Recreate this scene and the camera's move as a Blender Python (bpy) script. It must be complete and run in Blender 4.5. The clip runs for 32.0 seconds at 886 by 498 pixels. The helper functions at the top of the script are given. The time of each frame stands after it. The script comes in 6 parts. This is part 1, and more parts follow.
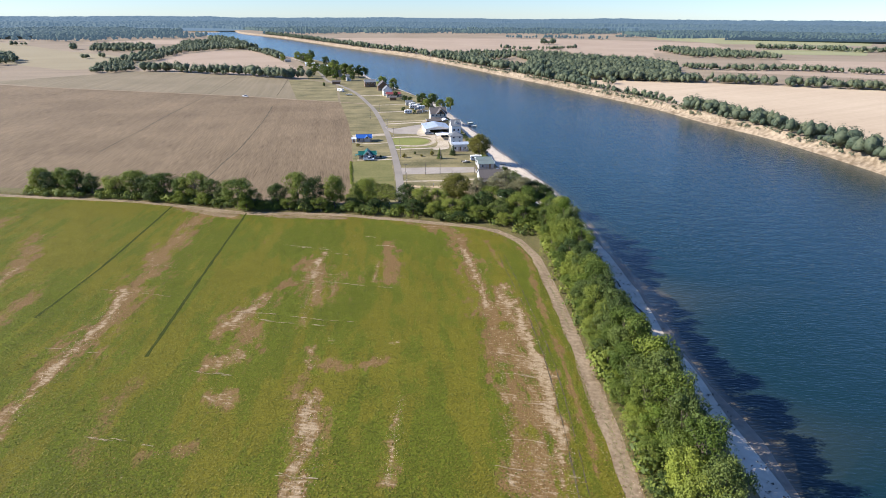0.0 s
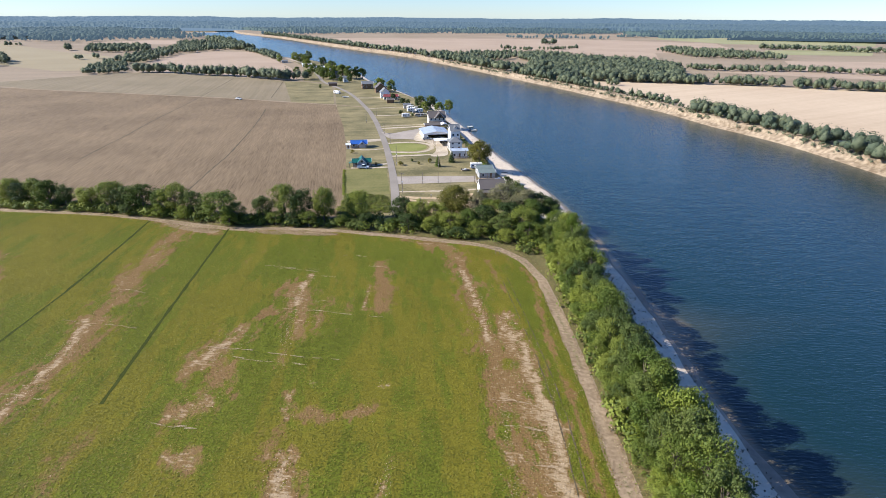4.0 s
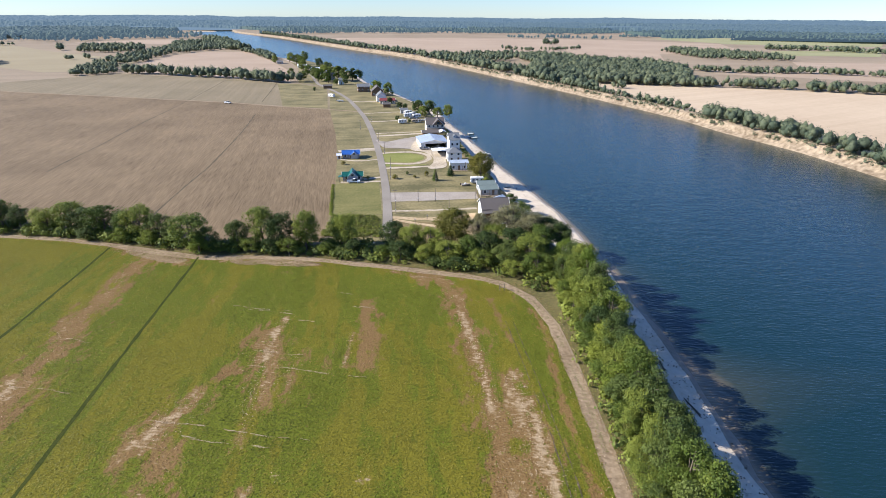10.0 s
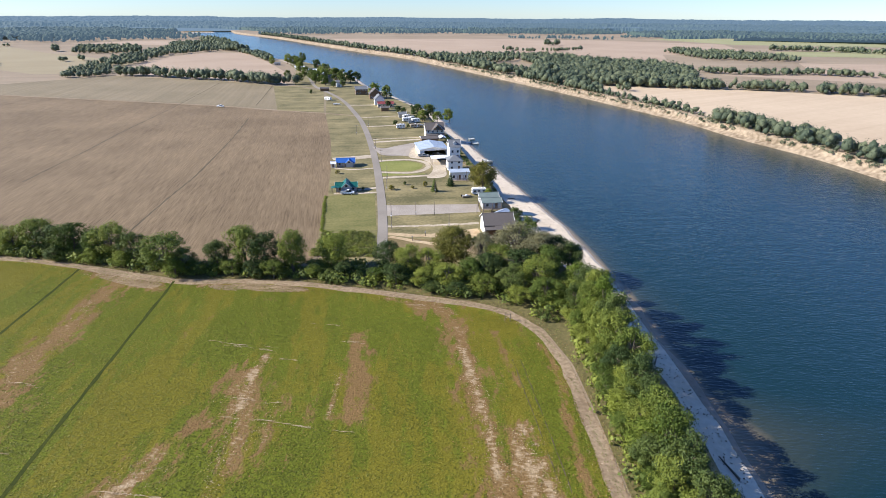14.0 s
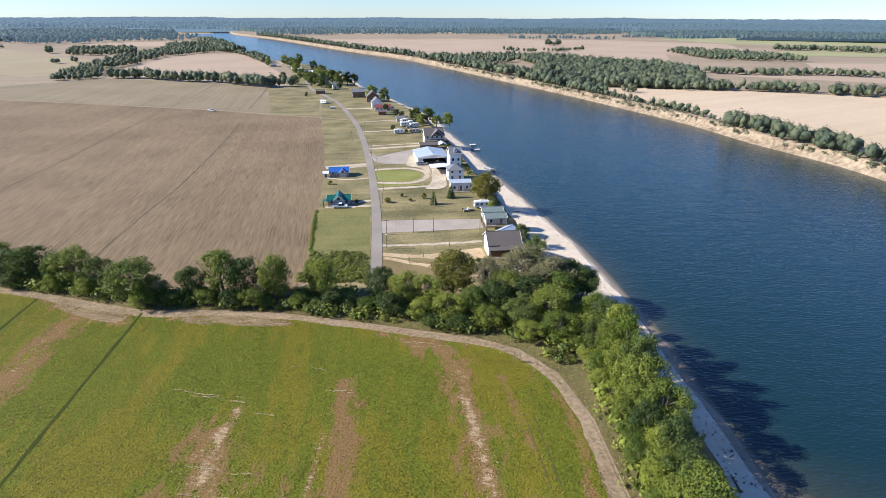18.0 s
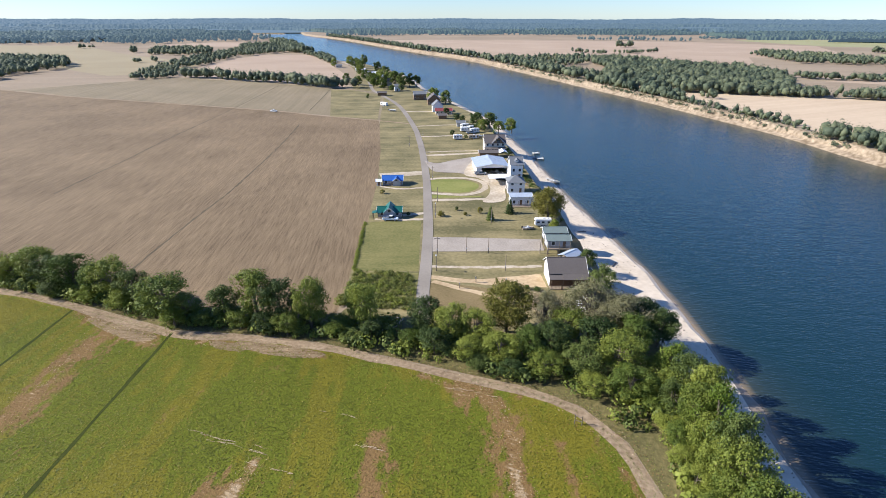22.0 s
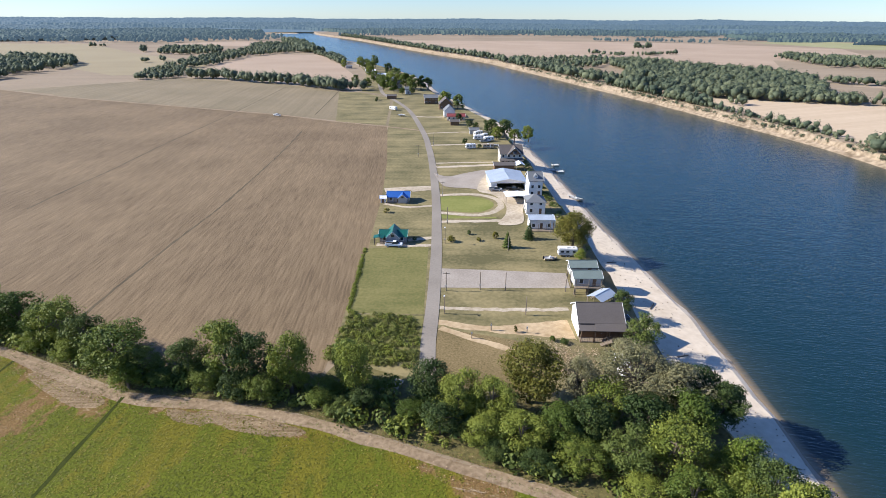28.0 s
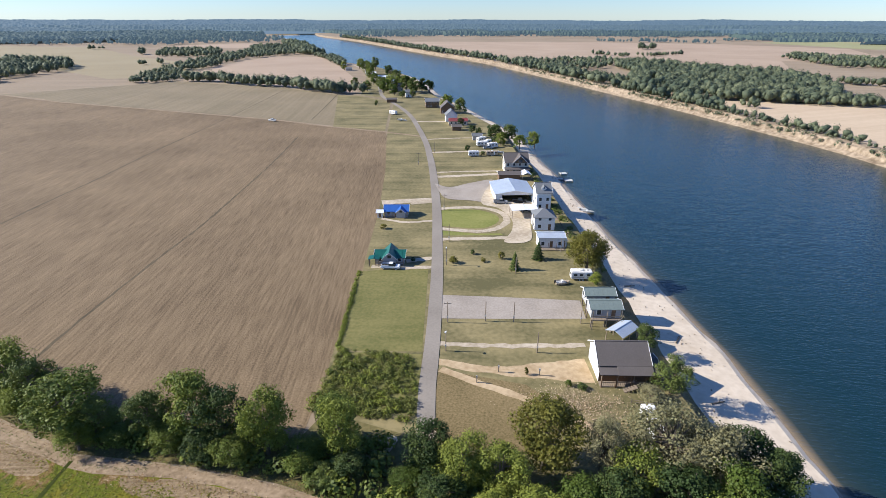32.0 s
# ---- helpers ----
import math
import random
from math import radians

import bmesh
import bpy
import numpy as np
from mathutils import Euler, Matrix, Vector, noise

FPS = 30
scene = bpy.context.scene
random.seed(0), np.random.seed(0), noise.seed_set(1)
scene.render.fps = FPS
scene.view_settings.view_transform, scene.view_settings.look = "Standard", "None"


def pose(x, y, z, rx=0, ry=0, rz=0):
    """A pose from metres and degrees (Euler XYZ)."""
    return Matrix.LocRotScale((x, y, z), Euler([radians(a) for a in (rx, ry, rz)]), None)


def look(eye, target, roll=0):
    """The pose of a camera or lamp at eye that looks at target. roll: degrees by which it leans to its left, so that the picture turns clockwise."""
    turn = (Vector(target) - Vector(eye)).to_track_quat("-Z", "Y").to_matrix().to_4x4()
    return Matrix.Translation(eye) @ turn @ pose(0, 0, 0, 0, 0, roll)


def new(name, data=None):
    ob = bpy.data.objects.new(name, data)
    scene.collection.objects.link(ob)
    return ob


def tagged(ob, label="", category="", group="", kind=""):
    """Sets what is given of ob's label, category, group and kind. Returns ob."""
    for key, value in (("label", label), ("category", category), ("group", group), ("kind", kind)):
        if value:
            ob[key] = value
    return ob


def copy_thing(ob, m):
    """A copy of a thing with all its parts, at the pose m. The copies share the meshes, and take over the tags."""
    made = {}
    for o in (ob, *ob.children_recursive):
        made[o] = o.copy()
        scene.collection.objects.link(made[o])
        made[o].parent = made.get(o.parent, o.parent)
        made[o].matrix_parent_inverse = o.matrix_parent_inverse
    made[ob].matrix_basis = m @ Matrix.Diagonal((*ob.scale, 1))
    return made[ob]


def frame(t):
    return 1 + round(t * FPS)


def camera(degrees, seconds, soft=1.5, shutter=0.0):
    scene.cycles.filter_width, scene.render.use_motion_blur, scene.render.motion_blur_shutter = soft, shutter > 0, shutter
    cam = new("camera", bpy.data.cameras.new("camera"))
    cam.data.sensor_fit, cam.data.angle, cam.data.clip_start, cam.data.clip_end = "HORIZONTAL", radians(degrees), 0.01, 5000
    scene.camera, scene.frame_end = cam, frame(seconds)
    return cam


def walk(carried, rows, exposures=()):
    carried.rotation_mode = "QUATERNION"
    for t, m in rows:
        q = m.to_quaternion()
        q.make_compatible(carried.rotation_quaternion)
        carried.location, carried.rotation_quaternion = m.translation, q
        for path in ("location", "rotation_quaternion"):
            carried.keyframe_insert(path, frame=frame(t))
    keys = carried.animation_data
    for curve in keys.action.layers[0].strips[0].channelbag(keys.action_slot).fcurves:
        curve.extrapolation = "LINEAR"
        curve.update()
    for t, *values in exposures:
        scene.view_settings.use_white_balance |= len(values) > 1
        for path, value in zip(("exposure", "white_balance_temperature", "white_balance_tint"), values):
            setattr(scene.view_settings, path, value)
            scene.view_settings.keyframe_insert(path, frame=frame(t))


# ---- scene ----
# camera: seconds, place, degrees below level, heading to the left, lean
cam = camera(78.82, 32.0, soft=0.55)
PATH = [
    (0.0, 0.00, 0.00, 65.00, 23.428, 0.000, 0.369),
    (3.0, 0.57, 11.12, 65.04, 23.431, 0.008, 0.332),
    (6.0, 1.14, 22.16, 65.19, 23.472, 0.020, 0.417),
    (9.0, 1.59, 33.49, 65.54, 23.504, 0.021, 0.413),
    (11.0, 1.76, 40.84, 65.69, 23.509, 0.029, 0.428),
    (13.0, 1.90, 48.33, 65.67, 23.469, 0.052, 0.415),
    (14.5, 1.97, 54.30, 65.65, 23.458, 0.083, 0.348),
    (17.0, 1.85, 65.08, 65.54, 23.476, 0.073, 0.229),
    (19.0, 2.19, 73.03, 65.32, 23.407, 0.135, 0.174),
    (19.5, 2.24, 75.10, 65.29, 23.403, 0.171, 0.142),
    (20.0, 2.30, 77.17, 65.26, 23.415, 1.345, 0.110),
    (20.5, 2.36, 79.25, 65.24, 23.388, 4.483, 0.081),
    (21.0, 2.41, 81.30, 65.21, 23.367, 5.699, 0.062),
    (21.5, 2.42, 83.32, 65.20, 23.373, 6.294, 0.052),
    (22.0, 2.38, 85.33, 65.18, 23.375, 6.751, 0.049),
    (23.0, 2.12, 89.35, 65.16, 23.372, 7.306, 0.075),
    (24.0, 1.64, 93.44, 65.15, 23.367, 7.580, 0.134),
    (25.0, 1.07, 97.54, 65.12, 23.393, 7.722, 0.205),
    (28.0, -0.34, 108.94, 65.03, 23.368, 7.975, 0.312),
    (29.0, -0.77, 112.70, 65.04, 23.345, 8.034, 0.254),
    (30.0, -1.27, 116.49, 65.02, 23.324, 8.117, 0.174),
    (31.0, -1.76, 120.34, 64.97, 23.293, 8.172, 0.117),
    (32.0, -2.21, 124.30, 64.89, 23.279, 8.243, 0.084),
]
walk(cam, [(t, pose(x, y, z, 90 - dip, 0, yaw) @ pose(0, 0, 0, 0, 0, lean)) for t, x, y, z, dip, yaw, lean in PATH],
     [(0.0, 0.90), (25.0, 0.89), (28.0, 0.82), (30.0, 0.76), (32.0, 0.74)])

# ---------------------------------------------------------------- light
SUN_UP, SUN_ROUND = 31.0, 265.0
world = bpy.data.worlds.new("sky")
scene.world = world
world.use_nodes = True
wt = world.node_tree
sky = wt.nodes.new("ShaderNodeTexSky")
sky.sky_type = "NISHITA"
sky.sun_disc = False
sky.sun_elevation, sky.sun_rotation = radians(SUN_UP), radians(SUN_ROUND)
sky.air_density, sky.dust_density, sky.ozone_density = 1.0, 0.0, 3.0
tint = wt.nodes.new("ShaderNodeMix")
tint.data_type, tint.blend_type = "RGBA", "MULTIPLY"
tint.inputs["Factor"].default_value = 1.0
tint.inputs["B"].default_value = (0.67, 0.87, 1.29, 1)
wt.links.new(sky.outputs[0], tint.inputs["A"])
wt.links.new(tint.outputs["Result"], wt.nodes["Background"].inputs[0])
wt.nodes["Background"].inputs[1].default_value = 0.080
sun_data = bpy.data.lights.new("sun", "SUN")
sun_data.energy, sun_data.angle, sun_data.color = 4.9, radians(0.53), (1.0, 0.955, 0.89)
sun_ob = new("sun", sun_data)
az = radians(SUN_ROUND)
sun_from = Vector((math.sin(az) * math.cos(radians(SUN_UP)), math.cos(az) * math.cos(radians(SUN_UP)), math.sin(radians(SUN_UP))))
sun_ob.matrix_world = look(sun_from * 300, (0, 0, 0))

# ---------------------------------------------------------------- materials
def mat(name, low, high, rough=0.85, fine=2.0, coarse=0.08, bump=0.3, bump_size=None, metal=0.0, stretch=(1, 1, 1), turn=0.0,
        per_object=0.0, per_island=0.0, through_light=0.0, mix=0.5, spec=0.3, stripes=None, streak=None, contrast=(0.3, 0.7), space="Object", depth=0.05):
    """A procedural surface: two colours mixed by a coarse and a fine noise, with relief from the fine one."""
    m = bpy.data.materials.new(name)
    m.use_nodes = True
    nt = m.node_tree
    n, ln = nt.nodes, nt.links
    b = n["Principled BSDF"]
    b.inputs["Roughness"].default_value = rough
    b.inputs["Metallic"].default_value = metal
    b.inputs["Specular IOR Level"].default_value = spec
    tc = n.new("ShaderNodeTexCoord")
    mp = n.new("ShaderNodeMapping")
    mp.inputs["Scale"].default_value = stretch
    mp.inputs["Rotation"].default_value = (0, 0, radians(turn))
    ln.new(tc.outputs[space], mp.inputs["Vector"])

    def nz(scale, detail):
        t = n.new("ShaderNodeTexNoise")
        t.inputs["Scale"].default_value = scale
        t.inputs["Detail"].default_value = detail
        ln.new(mp.outputs[0], t.inputs["Vector"])
        return t.outputs["Fac"]

    def math_node(op, a, c):
        k = n.new("ShaderNodeMath")
        k.operation = op
        for i, v in enumerate((a, c)):
            if isinstance(v, (int, float)):
                k.inputs[i].default_value = v
            else:
                ln.new(v, k.inputs[i])
        return k.outputs[0]

    f1, f2 = nz(fine, 4), nz(coarse, 3)
    fac = math_node("ADD", math_node("MULTIPLY", f1, mix), math_node("MULTIPLY", f2, 1 - mix))
    for band, aspect in ((stripes, 0.02), (streak, 0.06)):
        if not band:
            continue
        w = n.new("ShaderNodeTexNoise")
        w.inputs["Scale"].default_value = band[0]
        w.inputs["Detail"].default_value = 2
        m2 = n.new("ShaderNodeMapping")
        m2.inputs["Rotation"].default_value = (0, 0, radians(band[1]))
        m3 = n.new("ShaderNodeMapping")
        m3.inputs["Scale"].default_value = (1, aspect, 1)
        ln.new(tc.outputs[space], m2.inputs[0])
        ln.new(m2.outputs[0], m3.inputs[0])
        ln.new(m3.outputs[0], w.inputs["Vector"])
        fac = math_node("ADD", math_node("MULTIPLY", fac, 1 - band[2]), math_node("MULTIPLY", w.outputs["Fac"], band[2]))
    if per_object:
        oi = n.new("ShaderNodeObjectInfo")
        fac = math_node("ADD", fac, math_node("MULTIPLY", math_node("SUBTRACT", oi.outputs["Random"], 0.5), per_object))
    if per_island:
        gi = n.new("ShaderNodeNewGeometry")
        fac = math_node("ADD", fac, math_node("MULTIPLY", math_node("SUBTRACT", gi.outputs["Random Per Island"], 0.5), per_island))
    mr = n.new("ShaderNodeMapRange")
    mr.inputs["From Min"].default_value, mr.inputs["From Max"].default_value = contrast
    ln.new(fac, mr.inputs["Value"])
    mx = n.new("ShaderNodeMix")
    mx.data_type = "RGBA"
    ln.new(mr.outputs[0], mx.inputs["Factor"])
    mx.inputs["A"].default_value = (*low, 1)
    mx.inputs["B"].default_value = (*high, 1)
    ln.new(mx.outputs["Result"], b.inputs["Base Color"])
    if bump:
        bp = n.new("ShaderNodeBump")
        bp.inputs["Strength"].default_value = bump
        bp.inputs["Distance"].default_value = depth
        ln.new(nz(bump_size, 3) if bump_size else f1, bp.inputs["Height"])
        ln.new(bp.outputs[0], b.inputs["Normal"])
    if through_light:
        tr = n.new("ShaderNodeBsdfTranslucent")
        ln.new(mx.outputs["Result"], tr.inputs["Color"])
        sh = n.new("ShaderNodeMixShader")
        sh.inputs[0].default_value = through_light
        ln.new(b.outputs[0], sh.inputs[1])
        ln.new(tr.outputs[0], sh.inputs[2])
        ln.new(sh.outputs[0], n["Material Output"].inputs["Surface"])
    return m


def plain(name, colour, rough=0.6, metal=0.0, fine=3.0, vary=0.12, spec=0.4, bump=0.1):
    return mat(name, tuple(c * (1 - vary) for c in colour), tuple(min(1, c * (1 + vary)) for c in colour), rough, fine, 0.3, bump, metal=metal, spec=spec, depth=0.01)


M_LAND = mat("stubble land", (0.234, 0.177, 0.114), (0.342, 0.263, 0.177), 0.95, 0.25, 0.006, 0.3, mix=0.35, stripes=(0.12, 80, 0.3), contrast=(0.37, 0.63))
M_YELLOWFIELD = mat("yellow cut field", (0.265, 0.212, 0.122), (0.345, 0.285, 0.172), 0.95, 0.3, 0.01, 0.3, mix=0.4, stripes=(0.15, 60, 0.3))
M_PALEGREEN = mat("pale green field", (0.25, 0.25, 0.115), (0.35, 0.325, 0.17), 0.95, 0.3, 0.01, 0.3, mix=0.4)
M_MOWN = mat("mown green grass", (0.118, 0.120, 0.034), (0.212, 0.186, 0.066), 0.95, 1.2, 0.09, 0.5, streak=(0.3, 82, 0.25), contrast=(0.39, 0.61), depth=0.06)
M_DRYRUT = mat("dark dry rut", (0.075, 0.058, 0.032), (0.14, 0.108, 0.062), 0.95, 1.0, 0.2, 0.6, contrast=(0.38, 0.62), depth=0.1)
M_TILLED = mat("cut bean stubble", (0.094, 0.063, 0.032), (0.286, 0.203, 0.116), 0.95, 2.8, 0.02, 0.9, mix=0.66, stripes=(0.22, -10.3, 0.14), streak=(1.7, -10.3, 0.30), contrast=(0.37, 0.63), depth=0.14)
M_OLIVE = mat("weedy stubble", (0.175, 0.140, 0.080), (0.270, 0.212, 0.130), 0.95, 0.6, 0.02, 0.5, stripes=(0.3, -12, 0.3), contrast=(0.37, 0.63), depth=0.1)
M_LAWN = mat("dry mown grass", (0.115, 0.103, 0.043), (0.278, 0.226, 0.108), 0.95, 0.9, 0.07, 0.5, mix=0.4, streak=(0.25, 82, 0.3), contrast=(0.40, 0.60), depth=0.06)
M_LUSH = mat("green mown grass", (0.150, 0.172, 0.036), (0.240, 0.236, 0.068), 0.95, 1.2, 0.09, 0.5, streak=(0.3, 82, 0.25), contrast=(0.39, 0.61), depth=0.06)
M_ROUGHGRASS = mat("rough dry grass", (0.120, 0.092, 0.036), (0.262, 0.190, 0.092), 0.95, 2.5, 0.06, 0.8, mix=0.6, contrast=(0.37, 0.63), depth=0.06)
M_CROPSOIL = mat("ground under the crop", (0.12, 0.13, 0.012), (0.23, 0.19, 0.028), 0.95, 1.5, 0.05, 0.7, depth=0.2)
M_STRAW = mat("bleached straw", (0.150, 0.100, 0.050), (0.335, 0.245, 0.145), 0.95, 2.5, 0.12, 0.6, mix=0.65, streak=(2.2, 80, 0.4), contrast=(0.37, 0.63), depth=0.1)
M_TRACK = mat("pale dirt track", (0.190, 0.133, 0.078), (0.360, 0.268, 0.172), 0.95, 1.2, 0.1, 0.5, mix=0.6, contrast=(0.36, 0.64), depth=0.08)
M_WARMSAND = mat("warm sandy drive", (0.36, 0.255, 0.140), (0.53, 0.40, 0.245), 0.95, 1.0, 0.15, 0.3, contrast=(0.38, 0.62), depth=0.03)
M_ROAD = mat("worn asphalt", (0.211, 0.182, 0.148), (0.309, 0.270, 0.224), 0.9, 2.0, 0.06, 0.2, mix=0.4, depth=0.02)
M_GRAVEL = mat("pale gravel", (0.290, 0.248, 0.202), (0.395, 0.342, 0.285), 0.95, 2.0, 0.12, 0.3, mix=0.5, contrast=(0.38, 0.62), depth=0.03)
M_DRIVE = mat("sandy drive", (0.365, 0.295, 0.205), (0.55, 0.465, 0.350), 0.95, 1.0, 0.15, 0.3, contrast=(0.38, 0.62), depth=0.03)
M_SAND = mat("river sand", (0.536, 0.435, 0.314), (0.739, 0.627, 0.486), 0.95, 0.7, 0.08, 0.4, mix=0.5, depth=0.12)
M_BLUFF = mat("eroded sand bank", (0.156, 0.115, 0.074), (0.377, 0.296, 0.207), 0.95, 0.4, 0.05, 0.9, mix=0.65, contrast=(0.36, 0.64), depth=0.8)
M_WET = mat("damp sand", (0.20, 0.155, 0.110), (0.36, 0.285, 0.210), 0.7, 0.8, 0.08, 0.3, depth=0.05)
M_BARK = mat("bark", (0.09, 0.07, 0.05), (0.19, 0.155, 0.115), 0.95, 6.0, 0.5, 0.5)
LEAF = dict(rough=0.6, fine=0.6, coarse=0.15, bump=0.0, per_object=0.52, per_island=0.14, through_light=0.25, spec=0.2)
M_LEAF = mat("green leaves", (0.08, 0.118, 0.02), (0.224, 0.254, 0.045), **LEAF)
M_LEAF_DARK = mat("dark leaves", (0.046, 0.075, 0.021), (0.132, 0.166, 0.04), **LEAF)
M_LEAF_LIME = mat("yellow green leaves", (0.095, 0.14, 0.018), (0.24, 0.275, 0.044), **LEAF)
M_LEAF_RUST = mat("turning leaves", (0.095, 0.098, 0.016), (0.215, 0.19, 0.038), **LEAF)
M_LEAF_GREY = mat("sparse grey leaves", (0.165, 0.16, 0.075), (0.30, 0.275, 0.145), **LEAF)
M_LEAF_DRY = mat("dry weed leaves", (0.11, 0.135, 0.03), (0.255, 0.255, 0.07), **LEAF)
# paler and bluer than near leaves: air haze mixed into the colour
M_WOODS = mat("far leaves with haze tint", (0.082, 0.112, 0.072), (0.19, 0.214, 0.122), 0.7, 0.05, 0.012, 0.0, per_island=0.5, through_light=0.35)
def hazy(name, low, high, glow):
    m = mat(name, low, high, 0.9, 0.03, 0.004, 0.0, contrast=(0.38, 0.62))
    # blue glow painted onto far trees in place of air haze
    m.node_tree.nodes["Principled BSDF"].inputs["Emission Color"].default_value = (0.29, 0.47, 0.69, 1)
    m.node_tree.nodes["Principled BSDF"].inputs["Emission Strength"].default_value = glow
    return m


# three distances: darker leaves and more painted haze glow farther off
M_HAZE_NEAR = hazy("woods with painted haze two kilometres off", (0.022, 0.036, 0.020), (0.044, 0.060, 0.032), 0.125)
M_HAZE_MID = hazy("woods with painted haze three kilometres off", (0.013, 0.022, 0.015), (0.024, 0.034, 0.021), 0.215)
M_HAZY = hazy("woods with painted haze at the edge of sight", (0.007, 0.012, 0.010), (0.014, 0.019, 0.014), 0.26)
M_CROP = mat("bean leaves", (0.084, 0.099, 0.008), (0.154, 0.16, 0.016), 0.65, 0.15, 0.04, 0.0, per_island=0.25, through_light=0.35)
M_CROP_GOLD = mat("yellowing bean leaves", (0.12, 0.118, 0.01), (0.212, 0.182, 0.02), 0.7, 0.15, 0.04, 0.0, per_island=0.3, through_light=0.2)
M_CROP_RUST = mat("withered bean stalks", (0.14, 0.074, 0.022), (0.265, 0.155, 0.06), 0.8, 0.15, 0.04, 0.0, per_island=0.3, through_light=0.1)

M_STALKS = mat("bleached stalks", (0.32, 0.225, 0.13), (0.56, 0.44, 0.30), 0.9, 0.4, 0.06, 0.0, per_island=0.6)

M_PALEFIELD = mat("pale cut field", (0.451, 0.336, 0.220), (0.594, 0.462, 0.314), 0.95, 0.3, 0.01, 0.3, mix=0.4, stripes=(0.15, 60, 0.3))
M_BROWNFIELD = mat("brown cut field", (0.319, 0.23, 0.157), (0.458, 0.346, 0.246), 0.95, 0.3, 0.01, 0.3, mix=0.4, stripes=(0.15, 70, 0.3))
# shade from the taller crop is put into this rut's colour
M_SHADE_RUT = mat("rut with crop shade painted in", (0.026, 0.038, 0.007), (0.060, 0.068, 0.013), 0.95, 2.0, 0.2, 0.6, spec=0.1, depth=0.1)



def water_material():
    m = bpy.data.materials.new("river water")
    m.use_nodes = True
    nt = m.node_tree
    n, ln = nt.nodes, nt.links
    b = n["Principled BSDF"]
    b.inputs["Roughness"].default_value = 0.15
    b.inputs["IOR"].default_value = 1.38
    b.inputs["Specular IOR Level"].default_value = 0.5
    # bluer sky reflection put in through the specular colour
    b.inputs["Specular Tint"].default_value = (0.74, 0.93, 1.08, 1)
    at = n.new("ShaderNodeAttribute")
    at.attribute_name = "shoal"
    ramp = n.new("ShaderNodeValToRGB")
    e = ramp.color_ramp.elements
    e[0].position, e[0].color = 0.0, (0.0075, 0.028, 0.032, 1)
    e[1].position, e[1].color = 1.0, (0.27, 0.20, 0.12, 1)
    mid = ramp.color_ramp.elements.new(0.55)
    mid.color = (0.034, 0.046, 0.038, 1)
    ln.new(at.outputs["Fac"], ramp.inputs[0])
    ln.new(ramp.outputs[0], b.inputs["Base Color"])
    tc = n.new("ShaderNodeTexCoord")
    heights = []
    for scale, stretch, turn in ((1.3, (0.45, 1.4, 1), 12), (0.22, (0.6, 1.4, 1), -8)):
        mp = n.new("ShaderNodeMapping")
        mp.inputs["Scale"].default_value = stretch
        mp.inputs["Rotation"].default_value = (0, 0, radians(turn))
        t = n.new("ShaderNodeTexNoise")
        t.inputs["Scale"].default_value = scale
        t.inputs["Detail"].default_value = 3
        ln.new(tc.outputs["Object"], mp.inputs[0])
        ln.new(mp.outputs[0], t.inputs["Vector"])
        heights.append(t.outputs["Fac"])
    add = n.new("ShaderNodeMath")
    add.operation = "ADD"
    ln.new(heights[0], add.inputs[0])
    ln.new(heights[1], add.inputs[1])
    bp = n.new("ShaderNodeBump")
    bp.inputs["Strength"].default_value = 0.55
    bp.inputs["Distance"].default_value = 0.30
    ln.new(add.outputs[0], bp.inputs["Height"])
    ln.new(bp.outputs[0], b.inputs["Normal"])
    return m


M_WATER = water_material()

# ---------------------------------------------------------------- helpers for meshes
RNG = np.random.default_rng(7)
Z_WATER, Z_RIGHT = -4.0, 1.5


def linked(name, verts, faces, materials, parent=None, smooth=False, index=None):
    me = bpy.data.meshes.new(name)
    me.from_pydata([tuple(v) for v in verts], [], faces)
    for m in (materials if isinstance(materials, (list, tuple)) else [materials]):
        me.materials.append(m)
    if index is not None:
        me.polygons.foreach_set("material_index", index)
    if smooth:
        me.polygons.foreach_set("use_smooth", [True] * len(me.polygons))
    me.update()
    ob = new(name, me)
    ob.parent = parent
    return ob


def quads_object(name, corners, material, parent=None):
    """One mesh of loose four-sided leaves from an array (count, 4, 3)."""
    k = len(corners)
    me = bpy.data.meshes.new(name)
    me.vertices.add(4 * k)
    me.vertices.foreach_set("co", np.asarray(corners, dtype=np.float32).ravel())
    me.loops.add(4 * k)
    me.loops.foreach_set("vertex_index", np.arange(4 * k, dtype=np.int32))
    me.polygons.add(k)
    me.polygons.foreach_set("loop_start", np.arange(0, 4 * k, 4, dtype=np.int32))
    me.materials.append(material)
    me.update(calc_edges=True)
    ob = new(name, me)
    ob.parent = parent
    return ob


def part(name, bm, material, parent, label=""):
    me = bpy.data.meshes.new(name)
    bm.to_mesh(me)
    bm.free()
    me.materials.append(material)
    ob = new(name, me)
    ob.parent = parent
    return tagged(ob, label)


